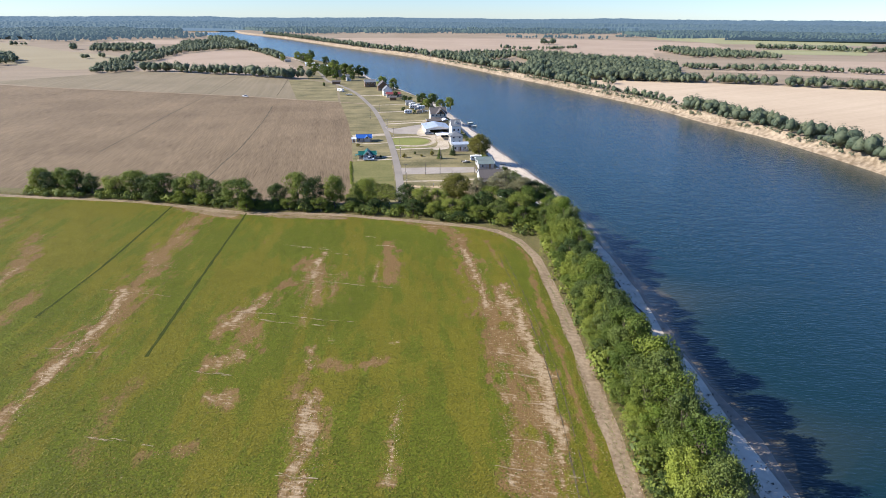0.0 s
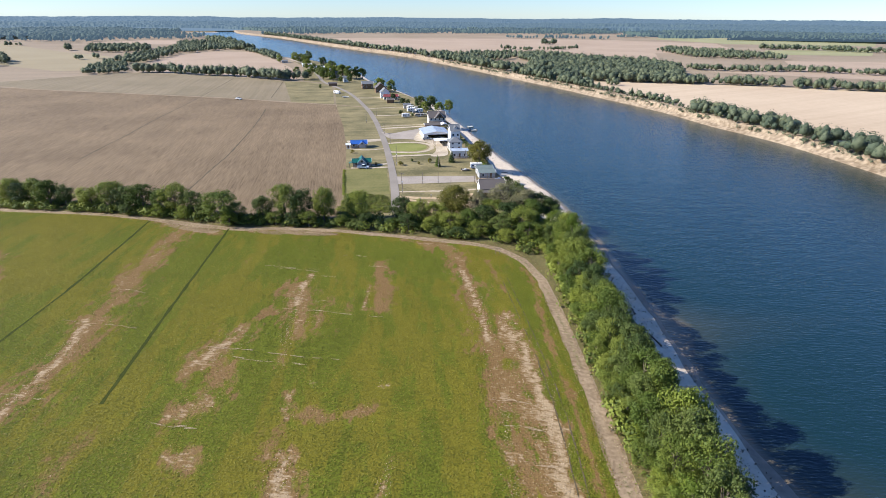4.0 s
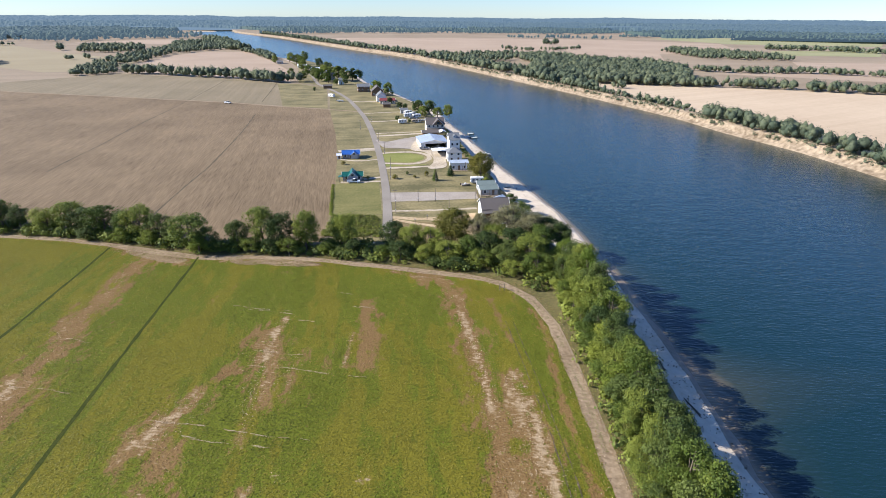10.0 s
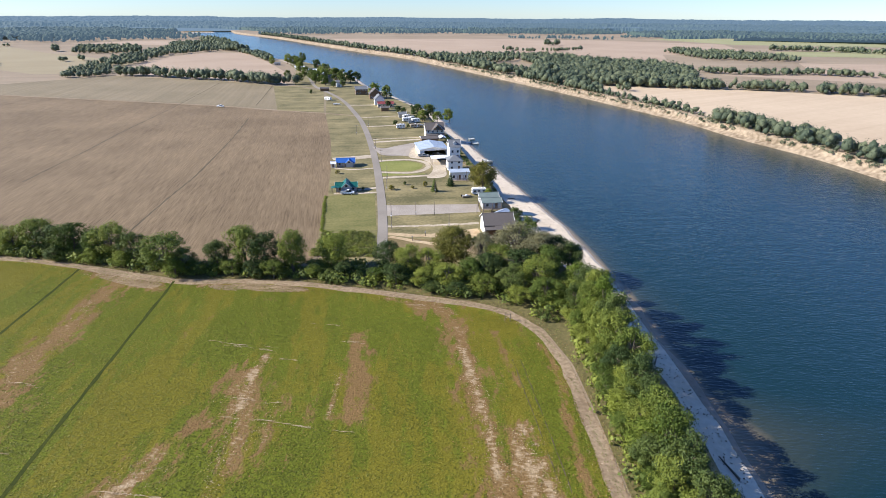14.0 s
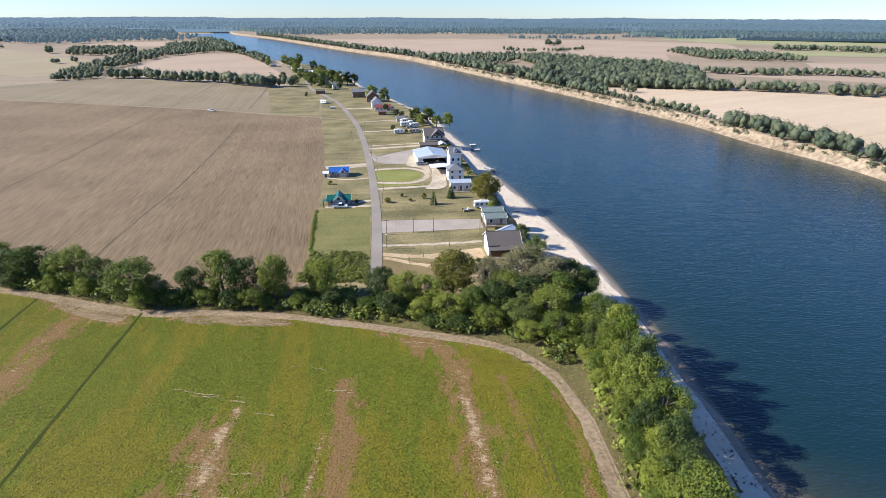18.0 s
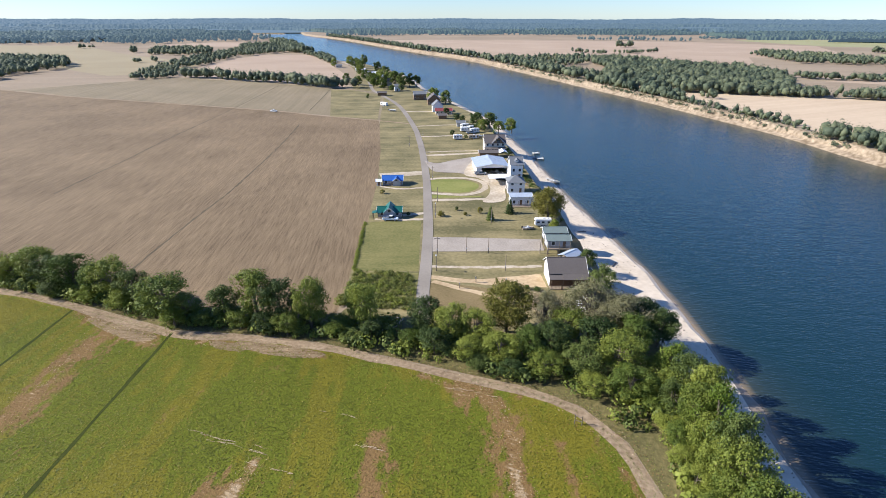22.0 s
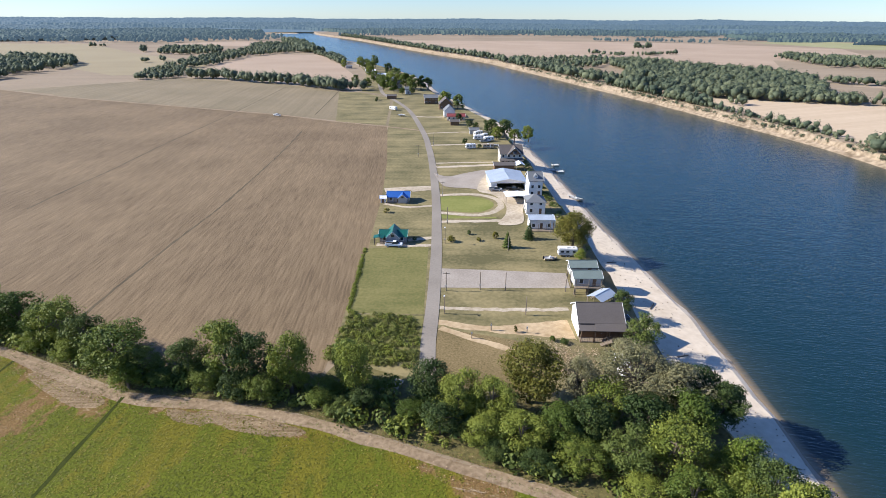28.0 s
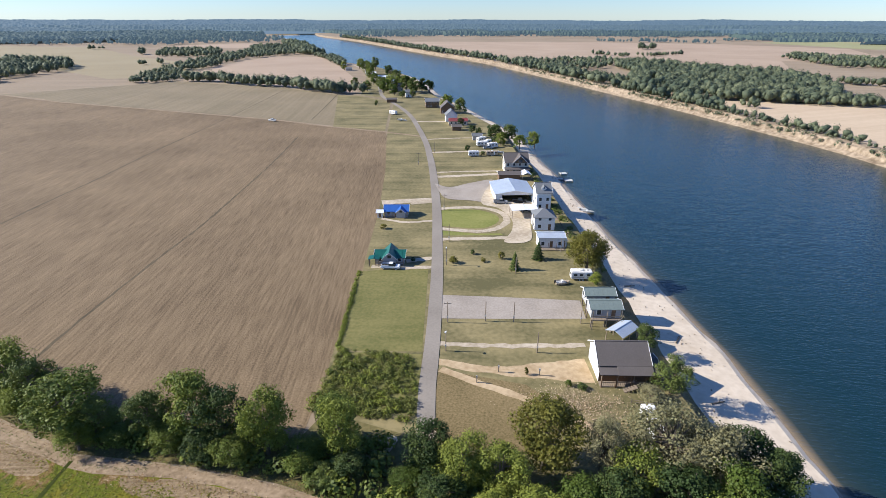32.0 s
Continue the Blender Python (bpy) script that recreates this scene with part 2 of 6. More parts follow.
def curve_points(pts, step):
    """Catmull-Rom through the points, about one point every step metres."""
    p = [Vector((*q, 0)) if len(q) == 2 else Vector(q) for q in pts]
    p = [2 * p[0] - p[1]] + p + [2 * p[-1] - p[-2]]
    out = []
    for i in range(1, len(p) - 2):
        k = max(1, int((p[i + 1] - p[i]).length / step))
        for j in range(k):
            t = j / k
            out.append(0.5 * ((2 * p[i]) + (p[i + 1] - p[i - 1]) * t + (2 * p[i - 1] - 5 * p[i] + 4 * p[i + 1] - p[i + 2]) * t * t
                              + (3 * p[i] - p[i - 1] - 3 * p[i + 1] + p[i + 2]) * t ** 3))
    out.append(p[-2])
    return out


def sheet(name, pts, z, material, label, category, closed_curve=False, step=3.0):
    """A flat piece of the ground with the outline pts, laid a little above the one below it."""
    from mathutils import geometry
    ring = [Vector((x, y, z)) for x, y in pts]
    if closed_curve:
        ring = [Vector((v.x, v.y, z)) for v in curve_points(list(pts) + [pts[0]], step)][:-1]
    tris = geometry.tessellate_polygon([ring])
    tris = [t if (ring[t[1]] - ring[t[0]]).cross(ring[t[2]] - ring[t[0]]).z > 0 else t[::-1] for t in tris]
    return tagged(linked(name, ring, [tuple(t) for t in tris], material), label, category, kind="structure")


def ribbon(name, pts, width, z, material, label, category, step=4.0, rough_edge=0.0):
    """A road or track along the points."""
    c = curve_points(pts, step)
    verts, faces = [], []
    for i, p in enumerate(c):
        d = (c[min(i + 1, len(c) - 1)] - c[max(i - 1, 0)]).normalized()
        nrm = Vector((-d.y, d.x, 0))
        w = width(i / (len(c) - 1)) if callable(width) else width
        for s in (1, -1):
            verts.append((p.x + nrm.x * s * (w / 2 + random.uniform(-1, 1) * rough_edge), p.y + nrm.y * s * (w / 2 + random.uniform(-1, 1) * rough_edge), z))
    for i in range(len(c) - 1):
        faces.append((2 * i, 2 * i + 1, 2 * i + 3, 2 * i + 2))
    return tagged(linked(name, verts, faces, material), label, category, kind="structure")


# ---------------------------------------------------------------- river and land
LEFT_WATER = [(54, -300), (55, 0), (55.6, 64), (55, 90), (54.2, 110), (54.6, 125), (54.2, 143), (53, 162), (52.2, 180), (50.8, 197), (48, 215),
              (45.8, 232), (41.4, 250), (35.5, 275), (28.2, 307), (22, 337), (17.6, 361), (13, 385), (7.5, 405), (1.3, 438), (-6, 474), (-22, 510),
              (-51, 580), (-77, 635), (-103, 715), (-141, 811), (-190, 890), (-240, 950), (-297, 1022), (-390, 1210), (-466, 1376), (-565, 1570), (-690, 1800),
              (-889, 2092), (-1010, 2320), (-1400, 2440), (-6000, 2580)]
RIGHT_WATER = [(232, -300), (222, 0), (215, 150), (211, 250), (203, 325), (195, 356), (184, 390), (172, 447), (150, 509), (118, 596), (76, 698), (28, 818), (-22, 935),
               (-78, 1058), (-170, 1206), (-268, 1378), (-515, 1820), (-714, 2118), (-810, 2280), (-880, 2440), (-990, 2560), (-1400, 2640), (-6000, 2760)]


def bank(points, side, offsets):
    """Lines that run beside the water's edge; offsets: (along, reach, height) by the distance along y."""
    c = curve_points(points, 6.0)
    out = []
    for i, p in enumerate(c):
        d = (c[min(i + 2, len(c) - 1)] - c[max(i - 2, 0)]).normalized()
        out.append((p, Vector((-d.y, d.x, 0)) * side))
    return out


left = bank(LEFT_WATER, 1, None)
right = bank(RIGHT_WATER, -1, None)


def toe_left(y):
    return float(np.interp(y, [0, 150, 175, 190, 205, 217, 240, 277, 330, 420, 600, 1500], [7, 7, 8.5, 11, 14, 15, 14.5, 11, 9, 8, 6, 6]))


def wob(p, size, seed):
    return noise.noise(Vector((p.x / size, p.y / size, seed)))


def lines(stations, spec):
    out = []
    for reach, height in spec:
        row = []
        for p, nrm in stations:
            r = reach(p) if callable(reach) else reach
            h = height(p) if callable(height) else height
            q = p + nrm * r
            row.append((q.x, q.y, h))
        out.append(row)
    return out


def build_land():
    L = lines(left, [(lambda p: toe_left(p.y) + 5 + 1.5 * wob(p, 14, 3), 0.0), (lambda p: toe_left(p.y) + 1.2 * wob(p, 9, 1), -2.6),
                     (lambda p: float(np.interp(p.y, [150, 200], [1.5, 1.4])) + 0.8 * wob(p, 10, 2), -3.55), (lambda p: float(np.interp(p.y, [175, 200], [1, 0.25])) * (1.6 * wob(p, 11, 31) + 0.8 * wob(p, 5, 32)), lambda p: Z_WATER + 0.5 * wob(p, 13, 14)), (-6, -4.9), (-22, -8)])
    Rr = lines(right, [(lambda p: 6.4 + 2.6 * wob(p, 30, 5) + 2.5 * wob(p, 9, 15), Z_RIGHT), (lambda p: 5.2 + 2.2 * wob(p, 22, 6) + 2 * wob(p, 8, 16), lambda p: 0.4 + 0.8 * wob(p, 10, 4)),
                       (lambda p: 3.2 + 1.5 * wob(p, 16, 7), lambda p: -2.3 + 0.8 * wob(p, 9, 8)), (0, Z_WATER), (-6, -4.9), (-22, -8)])
    verts, faces, idx = [], [], []

    def r_y(q):
        return q[1]

    def add_rows(rows, flip, mats):
        base = []
        for r in rows:
            base.append(len(verts))
            verts.extend(r)
        k = len(rows[0])
        for a in range(len(rows) - 1):
            for i in range(k - 1):
                f = (base[a] + i, base[a + 1] + i, base[a + 1] + i + 1, base[a] + i + 1)
                faces.append(f[::-1] if flip else f)
                idx.append(4 if a == 2 and not flip and r_y(rows[a][i]) < 190 else mats[a])
        return base

    bl = add_rows(L, False, [2, 1, 1, 4, 4])
    br = add_rows(Rr, True, [3, 3, 3, 3, 1])
    kl, kr = len(left), len(right)
    from mathutils import geometry

    def plain_ring(ids):
        ring = [Vector(verts[i]) for i in ids]
        for t in geometry.tessellate_polygon([ring]):
            a, b_, c = (ids[j] for j in t)
            up = (Vector(verts[b_]) - Vector(verts[a])).cross(Vector(verts[c]) - Vector(verts[a])).z
            faces.append((a, b_, c) if up > 0 else (c, b_, a))
            idx.append(0)

    first = len(verts)
    verts.extend([(-6500, 2575, 0), (-6500, -300, 0)])
    plain_ring([bl[0] + i for i in range(kl)] + [first, first + 1])
    first = len(verts)
    verts.extend([(-6500, 2775, Z_RIGHT), (-6500, 6500, Z_RIGHT), (6500, 6500, Z_RIGHT), (6500, -300, Z_RIGHT)])
    plain_ring([br[0] + i for i in range(kr)] + [first, first + 1, first + 2, first + 3])
    # river bed between the two lowest lines
    ids = [bl[5] + i for i in range(kl)] + [br[5] + i for i in reversed(range(kr))]
    plain_ring(ids)
    ob = linked("ground", verts, faces, [M_LAND, M_SAND, M_ROUGHGRASS, M_BLUFF, M_WET], index=idx)
    return tagged(ob, "flat farmland with sandy river banks", "ground", kind="structure")


build_land()


def build_water():
    # rows across the river, finer near the banks; "shoal" is 1 in the shallows and 0 over deep water
    n_ = 260
    def resample(stations, k):
        pts = [p for p, _ in stations]
        d = [0.0]
        for a, b_ in zip(pts, pts[1:]):
            d.append(d[-1] + (b_ - a).length)
        ts = np.linspace(0, 1, k) ** 2.2 * d[-1]
        return [Vector((float(np.interp(t, d, [p.x for p in pts])), float(np.interp(t, d, [p.y for p in pts])), 0)) for t in ts]
    A, B = resample(left, n_), resample(right, n_)
    verts, faces, shoal = [], [], []
    steps = [-9, 0, 1.5, 4, 8, 14, 25]
    depth = [1, 0.95, 0.78, 0.5, 0.25, 0.1, 0.0]
    for a, b_ in zip(A, B):
        w = (b_ - a).length
        u = (b_ - a) / w
        near = max(0.25, 0.5 + 0.4 * wob(a, 26, 9) + 1.6 * math.exp(-((a.y - 128) / 7) ** 2) + 1.3 * math.exp(-((a.y - 74) / 6) ** 2) + 0.8 * math.exp(-((a.y - 177) / 6) ** 2))
        row = [(a + u * s * (near if s > 0 else 1), s_) for s, s_ in zip(steps, depth)]
        row += [(b_ - u * s * 0.7, s_ * 0.8) for s, s_ in reversed(list(zip(steps, depth)))]
        for p, s_ in row:
            verts.append((p.x, p.y, Z_WATER))
            shoal.append(s_)
    k = 2 * len(steps)
    for i in range(n_ - 1):
        for j in range(k - 1):
            faces.append((i * k + j, i * k + j + 1, (i + 1) * k + j + 1, (i + 1) * k + j))
    ob = linked("water", verts, faces, M_WATER, smooth=True)
    at = ob.data.attributes.new("shoal", "FLOAT", "POINT")
    at.data.foreach_set("value", shoal)
    return tagged(ob, "wide calm blue river with small ripples", "river", kind="structure")


build_water()

FIELD_EDGE = [(-36.5, 198), (-37.7, 208.6), (-40.4, 226.6), (-43.6, 254.8), (-46.5, 271), (-51.6, 303), (-62.7, 358), (-80.7, 434)]
sheet("field", [(-35.5, 188.5), *FIELD_EDGE, (-84, 446.5), (-96, 450), (-171, 477), (-270, 502), (-384, 530), (-470, 561), (-900, 660), (-900, 215), (-160, 203), (-100, 193), (-70, 187.5)], 0.03,
      M_TILLED, "harvested brown bean field with faint rows", "field")
sheet("field", [(-84, 450), (-96, 453), (-171, 480), (-270, 505), (-384, 533), (-470, 564), (-408, 646), (-381, 690), (-300, 668), (-259, 660), (-200, 630),
                (-169, 608), (-148, 610), (-112, 590)], 0.03, M_OLIVE, "weedy harvested field beyond the farm lane", "field")
sheet("lawn", [(-36.5, 198), (-37.7, 208.6), (-40.4, 226.6), (-43.6, 254.8), (-46.5, 271), (-51.6, 303), (-62.7, 358), (-80.7, 434), (-84, 450), (-112, 590), (-148, 612),
               (-190, 780), (-235, 900), (-210, 905), (-150, 800), (-112, 715), (-88, 632), (-62, 575), (-33, 507), (-17, 470), (-10, 435), (-3, 400), (3, 378),
               (8, 352), (12, 330), (16, 305), (21, 280), (22, 262), (24, 240), (27, 225), (31, 208), (34, 196), (20, 190), (-10, 192)], 0.05, M_LAWN,
      "dry mown grass between the cabins", "lawn")
FIELD = [(-400, 60), (-400, 225), (-260, 208), (-153, 196), (-123, 193.5), (-100, 188.5), (-69.5, 180), (-50, 180), (-35, 179), (-18, 175.5), (-6, 172.5), (8, 169),
         (17, 165), (24, 157), (27.5, 146), (28.5, 130), (29, 110), (29.3, 90), (28.8, 70), (28.5, 40), (28, -40), (-400, -60)]
sheet("crop_ground", FIELD, 0.03, M_CROPSOIL, "brown soil under the bean crop", "field")
sheet("lawn", [(-44.6, 254.6), (-25.9, 259.5), (-20.3, 218.6), (-38.2, 216.4), (-41.2, 231.9)], 0.07, M_MOWN, "freshly mown green lawn beside the lane", "lawn")
sheet("rough_grass", [(-16.5, 213), (-6, 211.6), (1.5, 210.5), (5.5, 207), (8, 200), (5, 192), (-14, 193)], 0.07, M_ROUGHGRASS, "brown uncut grass", "grass")
sheet("gravel_lot", [(-21.8, 244), (-5, 245.2), (14.6, 246.2), (15.2, 237.4), (-3, 234.6), (-20.0, 232.4)], 0.10, M_GRAVEL, "pale gravel parking lot", "lot")
ribbon("dirt_track", [(-300, 216), (-153, 197), (-123, 194), (-101, 189), (-70, 180.6), (-52, 180.6), (-36, 179.3), (-19, 175.8), (-6, 172.6), (8, 169.3), (17, 165), (23.5, 157),
                      (27, 144), (28, 128), (28.6, 110), (28.8, 90), (28.6, 70), (28.2, 40), (27, -30)], lambda s: 2.4 + 0.8 * max(0, min(1, (s - 0.66) * 8)), 0.06, M_TRACK,
       "pale dirt farm track round the crop field", "track", rough_edge=0.35)
ROAD = [(-15.5, 196), (-16.2, 200), (-17.2, 207), (-18.4, 219.5), (-20.5, 237.5), (-22.8, 255), (-25.6, 273.7), (-31.5, 310), (-40.2, 356), (-47.5, 390), (-56.3, 426), (-76.5, 493.5),
        (-91.8, 533.5), (-112, 576), (-128, 610), (-152, 690), (-180, 770), (-215, 860), (-262, 945)]
ribbon("road", ROAD, 3.3, 0.15, M_ROAD, "narrow worn grey asphalt lane", "road")
ribbon("farm_lane", [(-58.5, 437), (-70, 442), (-96, 451.5), (-134, 463), (-172, 478.5), (-270, 503.5), (-384, 531.5), (-470, 562), (-900, 665)], 2.4, 0.09, M_TRACK,
       "straight pale farm lane across the fields", "track", rough_edge=0.3)
DRIVES = [([(-17.5, 215.8), (-7, 214.3), (4, 215.3), (14, 217)], lambda s: 2.4 + 10 * max(0, s - 0.42)), ([(-18, 222), (-3, 223.3), (14, 226)], 1.5),
          ([(-26.5, 281), (-14, 283.5), (-4, 285.5)], 2.4), ([(-28, 290.5), (-15, 289.8), (-8.5, 293.5), (-5.5, 301), (-8, 309.5), (-17, 313.8), (-31, 310.5)], 2.6),
          ([(-38, 353), (-25, 357), (-11.5, 361.5)], 3.2), ([(-39, 360), (-25, 364), (-11, 367)], 1.6), ([(-50, 398), (-35, 402), (-18, 407)], 2.4),
          ([(-57, 430), (-40, 436), (-26, 440)], 1.8), ([(-76, 487), (-62, 487), (-50, 490)], 3.0), ([(-43, 316), (-38, 318.5), (-33, 320)], 6),
          ([(-53, 314), (-45, 317), (-36, 320)], 5.0), ([(-49, 297), (-40, 294.5), (-29, 298)], 1.6), ([(-33, 263), (-24.6, 267)], 2.2),
          ([(-42, 258), (-32, 258.6), (-23.5, 260.5)], 2.0)]
for i, (pts, w) in enumerate(DRIVES):
    ribbon("driveway", pts, w, 0.075 + 0.004 * i, M_WARMSAND if i == 0 else M_DRIVE, "sandy gravel driveway off the lane", "driveway", step=1.5, rough_edge=0.32)
ribbon("footpath", [(-15.5, 213), (-6.7, 209.4), (2.5, 205.8), (9, 202.5), (16, 198)], 1.8, 0.10, M_WARMSAND, "worn bare path through rough grass", "path", step=2, rough_edge=0.25)
for pts in ([(-15, 197), (-13.5, 195), (-14.5, 192.5), (-16, 193), (-17.3, 195.5)], [(-19.5, 193), (-20.5, 189.5), (-22.6, 187), (-24, 188.5), (-23, 191.5), (-21, 193.5)]):
    sheet("bare_sand", pts, 0.09, M_DRIVE, "bare sandy spot at the end of the lane", "sand", True, 1.0)

# weeds and rough grass along the hedgerow and the river bank
M_WEEDS = mat("weedy rough grass", (0.080, 0.076, 0.025), (0.195, 0.158, 0.064), 0.95, 1.2, 0.08, 0.8, mix=0.6, depth=0.25)
sheet("verge", [(-400, 232), (-260, 211), (-153, 198.6), (-122, 195.2), (-100, 190.4), (-70, 182), (-52, 182.3), (-36, 181), (-19, 177.4), (-6, 174.3), (8, 171), (18.2, 166.3), (25, 157.8),
                (28.7, 144.5), (29.7, 128), (30.2, 110), (30.4, 90), (30.2, 70), (29.8, 40), (29, -40), (43, -40), (43.5, 60), (44.5, 110), (44, 150), (42, 172), (38, 187), (34, 197), (20, 192.5), (4, 193), (-14, 194),
                (-20, 199), (-34.5, 196), (-36, 190.5), (-70, 189), (-100, 196), (-125, 201.5), (-160, 207), (-260, 221), (-400, 240)], 0.045, M_WEEDS, "weedy ground under the hedgerow trees", "grass")
sheet("scrub_ground", [(-37.8, 216), (-20.2, 217.6), (-17.6, 199), (-36.5, 198)], 0.075, M_MOWN, "overgrown weedy plot beside the lane", "grass")

for pts in ([(-175.5, 271.2), (-179.3, 296.0), (-184.1, 331.3), (-192.3, 380.9), (-205.8, 480.6), (-230.4, 630.9)],
            [(-98.1, 200.2), (-101.2, 219.7), (-104.8, 251.7), (-108.4, 288.3), (-120.8, 366.9), (-132.3, 426.0)],
            [(-145.2, 482.2), (-156.0, 539.7), (-170.6, 614.2)]):
    ribbon("wheel_rut", pts, 0.75, 0.05, M_DRYRUT, "dark wheel rut through the stubble", "track", step=2.5, rough_edge=0.22)
sheet("yard", [(-9.5, 321.5), (2.5, 324), (4, 306), (2.6, 300), (2.5, 284), (-5.5, 281.5), (-3.5, 292), (-4, 303), (-9, 314), (-16, 320), (-14, 346), (-12, 347)], 0.175, M_DRIVE, "bare sandy yard between the cabins", "yard", True, 2.0)

sheet("field", [(-470, 700), (-415, 735), (-440, 850), (-560, 960), (-700, 1060), (-1000, 1330), (-1700, 1300), (-1100, 900), (-800, 900), (-600, 780)], 0.04, M_YELLOWFIELD, "pale yellow cut field beside a creek", "field")
sheet("field", [(-400, 735), (-300, 685), (-160, 625), (-200, 760), (-265, 905), (-300, 970), (-360, 1090), (-440, 1090), (-450, 990), (-432, 860)], 0.035, M_BROWNFIELD, "reddish brown field inside the river bend", "field")
sheet("field", [(-700, 1330), (-520, 1350), (-560, 1500), (-700, 1610), (-800, 1530), (-860, 1370)], 0.04, M_BROWNFIELD, "brown field before the far woods", "field")
sheet("field", [(150, 612), (160, 562), (178, 482), (196, 400), (216, 330), (232, 100), (900, 60), (800, 420), (400, 540), (240, 605)], Z_RIGHT + 0.03, M_PALEFIELD, "pale pinkish stubble field beside the river", "field")
sheet("field", [(330, 730), (400, 690), (560, 600), (900, 480), (1100, 700), (700, 900), (540, 920), (460, 750)], Z_RIGHT + 0.03, M_BROWNFIELD, "brown stubble field between tree rows", "field")
sheet("field", [(-100, 1120), (160, 1070), (330, 880), (400, 1100), (560, 1060), (700, 1500), (480, 1700), (200, 1760), (-420, 1700)], Z_RIGHT + 0.03, M_BROWNFIELD, "wide brown field beyond the woods", "field")
# flat ribbons, darkened to stand for the shade between the plants
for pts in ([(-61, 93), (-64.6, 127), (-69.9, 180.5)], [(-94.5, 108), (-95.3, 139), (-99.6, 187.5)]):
    ribbon("wheel_rut", pts, 0.7, 0.075, M_SHADE_RUT, "wheel rut with the crop's shade painted dark", "track", step=3, rough_edge=0.15)
for off in (0.0, 1.6):
    ribbon("wheel_rut", [(16.4 + off, 146), (17.4 + off, 137), (18.4 + off, 128), (20.1 + off, 110), (21.0 + off, 97), (21.2 + off, 85), (20.8 + off, 70), (20 + off, 52)], 0.16, 0.085, M_DRYRUT,
           "brown wheel rut through the crop", "track", step=2, rough_edge=0.12)

sheet("lawn", [(-27.2, 293.2), (-15.5, 292.2), (-10.5, 295.5), (-8.2, 301), (-10, 307), (-17.5, 311.2), (-29.5, 308.2)], 0.07, M_LUSH, "green mown lawn inside the driveway loop", "lawn", True, 2.0)
sheet("lawn", [(-25.4, 284.4), (-6, 287.6), (-7, 289), (-15, 287.6), (-26.2, 288.6)], 0.07, M_LUSH, "green mown strip between driveways", "lawn")
sheet("lawn", [(-168, 607), (-122, 459), (-86, 451), (-100, 520), (-112, 575), (-148, 606)], 0.06, M_LAWN, "greenish fallow ground beside the lane", "field")
for pts in ([(-60, 178.6), (-50, 179.4), (-38, 178.2), (-33, 176.5), (-38, 174.8), (-47, 175.4), (-57, 176)], [(-90, 186), (-80, 183), (-72, 178.5), (-76, 176.5), (-86, 180), (-93, 184)]):
    sheet("bare_patch", pts, 0.052, M_STRAW, "bare strawy ground beside the track", "field", True, 1.5)
ribbon("road", [(-214, 858), (-238, 905), (-262, 945), (-290, 985)], 4.0, 0.16, M_DRIVE, "pale gravel road among far houses", "road")

sheet("yard", [(-37.3, 342.1), (-33.5, 330.6), (-29.3, 322.5), (-20.1, 321.6), (-10.7, 321.6), (-12.4, 350.6), (-22.5, 345.3), (-30.2, 337.9)], 0.172, M_GRAVEL, "wide pale gravel yard before the shed", "yard", True, 2.0)

# ---------------------------------------------------------------- trees
def leaf_quads(rng, centres, normals, size):
    k = len(centres)
    rnd = rng.normal(size=(k, 3))
    t = np.cross(normals, rnd)
    t /= np.linalg.norm(t, axis=1)[:, None] + 1e-9
    b = np.cross(normals, t)
    s = (size * rng.uniform(0.55, 1.25, k))[:, None]
    w = s * rng.uniform(0.5, 0.95, k)[:, None]
    dent = normals * s * 0.25
    return np.stack([centres + t * s, centres + b * w - dent, centres - t * s, centres - b * w - dent], axis=1)


def crown_quads(rng, height, radius, base, clusters, leaves, leaf, gap=0.0):
    d = rng.normal(size=(clusters, 3))
    d /= np.linalg.norm(d, axis=1)[:, None]
    d[:, 2] = np.where(d[:, 2] < -0.88, -d[:, 2], d[:, 2])
    lobes = rng.normal(size=(6, 3))
    lobes /= np.linalg.norm(lobes, axis=1)[:, None]
    swell = 0.66 + 0.46 * np.max(np.clip(d @ lobes.T, 0, 1) ** 3, axis=1)
    r = swell * rng.uniform(0.45, 1.0, clusters) ** 0.5
    mid = np.array([0, 0, (height + base) / 2])
    axes = np.array([radius * 0.86, radius * 0.86, (height - base) / 2 * 0.9])
    cc = mid + d * r[:, None] * axes
    cr = radius * rng.uniform(0.17, 0.36, clusters)
    dirs = rng.normal(size=(clusters, leaves, 3))
    dirs /= np.linalg.norm(dirs, axis=2)[:, :, None]
    pos = cc[:, None, :] + dirs * (cr[:, None] * rng.uniform(0.7, 1.06, (clusters, leaves)))[:, :, None] * np.array([1, 1, 0.78])
    nrm = dirs + rng.normal(size=dirs.shape) * 0.45 + np.array([0, 0, 0.35])
    nrm /= np.linalg.norm(nrm, axis=2)[:, :, None]
    pos, nrm = pos.reshape(-1, 3), nrm.reshape(-1, 3)
    ok = pos[:, 2] > 0.25
    return leaf_quads(rng, pos[ok], nrm[ok], leaf), cc


def tube(verts, faces, a, b, ra, rb, sides=6):
    a, b = Vector(a), Vector(b)
    d = (b - a).normalized()
    u = d.orthogonal().normalized()
    v = d.cross(u)
    k = len(verts)
    for p, r in ((a, ra), (b, rb)):
        for i in range(sides):
            an = 2 * math.pi * i / sides
            verts.append(tuple(p + (u * math.cos(an) + v * math.sin(an)) * r))
    for i in range(sides):
        j = (i + 1) % sides
        faces.append((k + i, k + j, k + sides + j, k + sides + i))
    faces.append(tuple(k + sides + i for i in range(sides)))


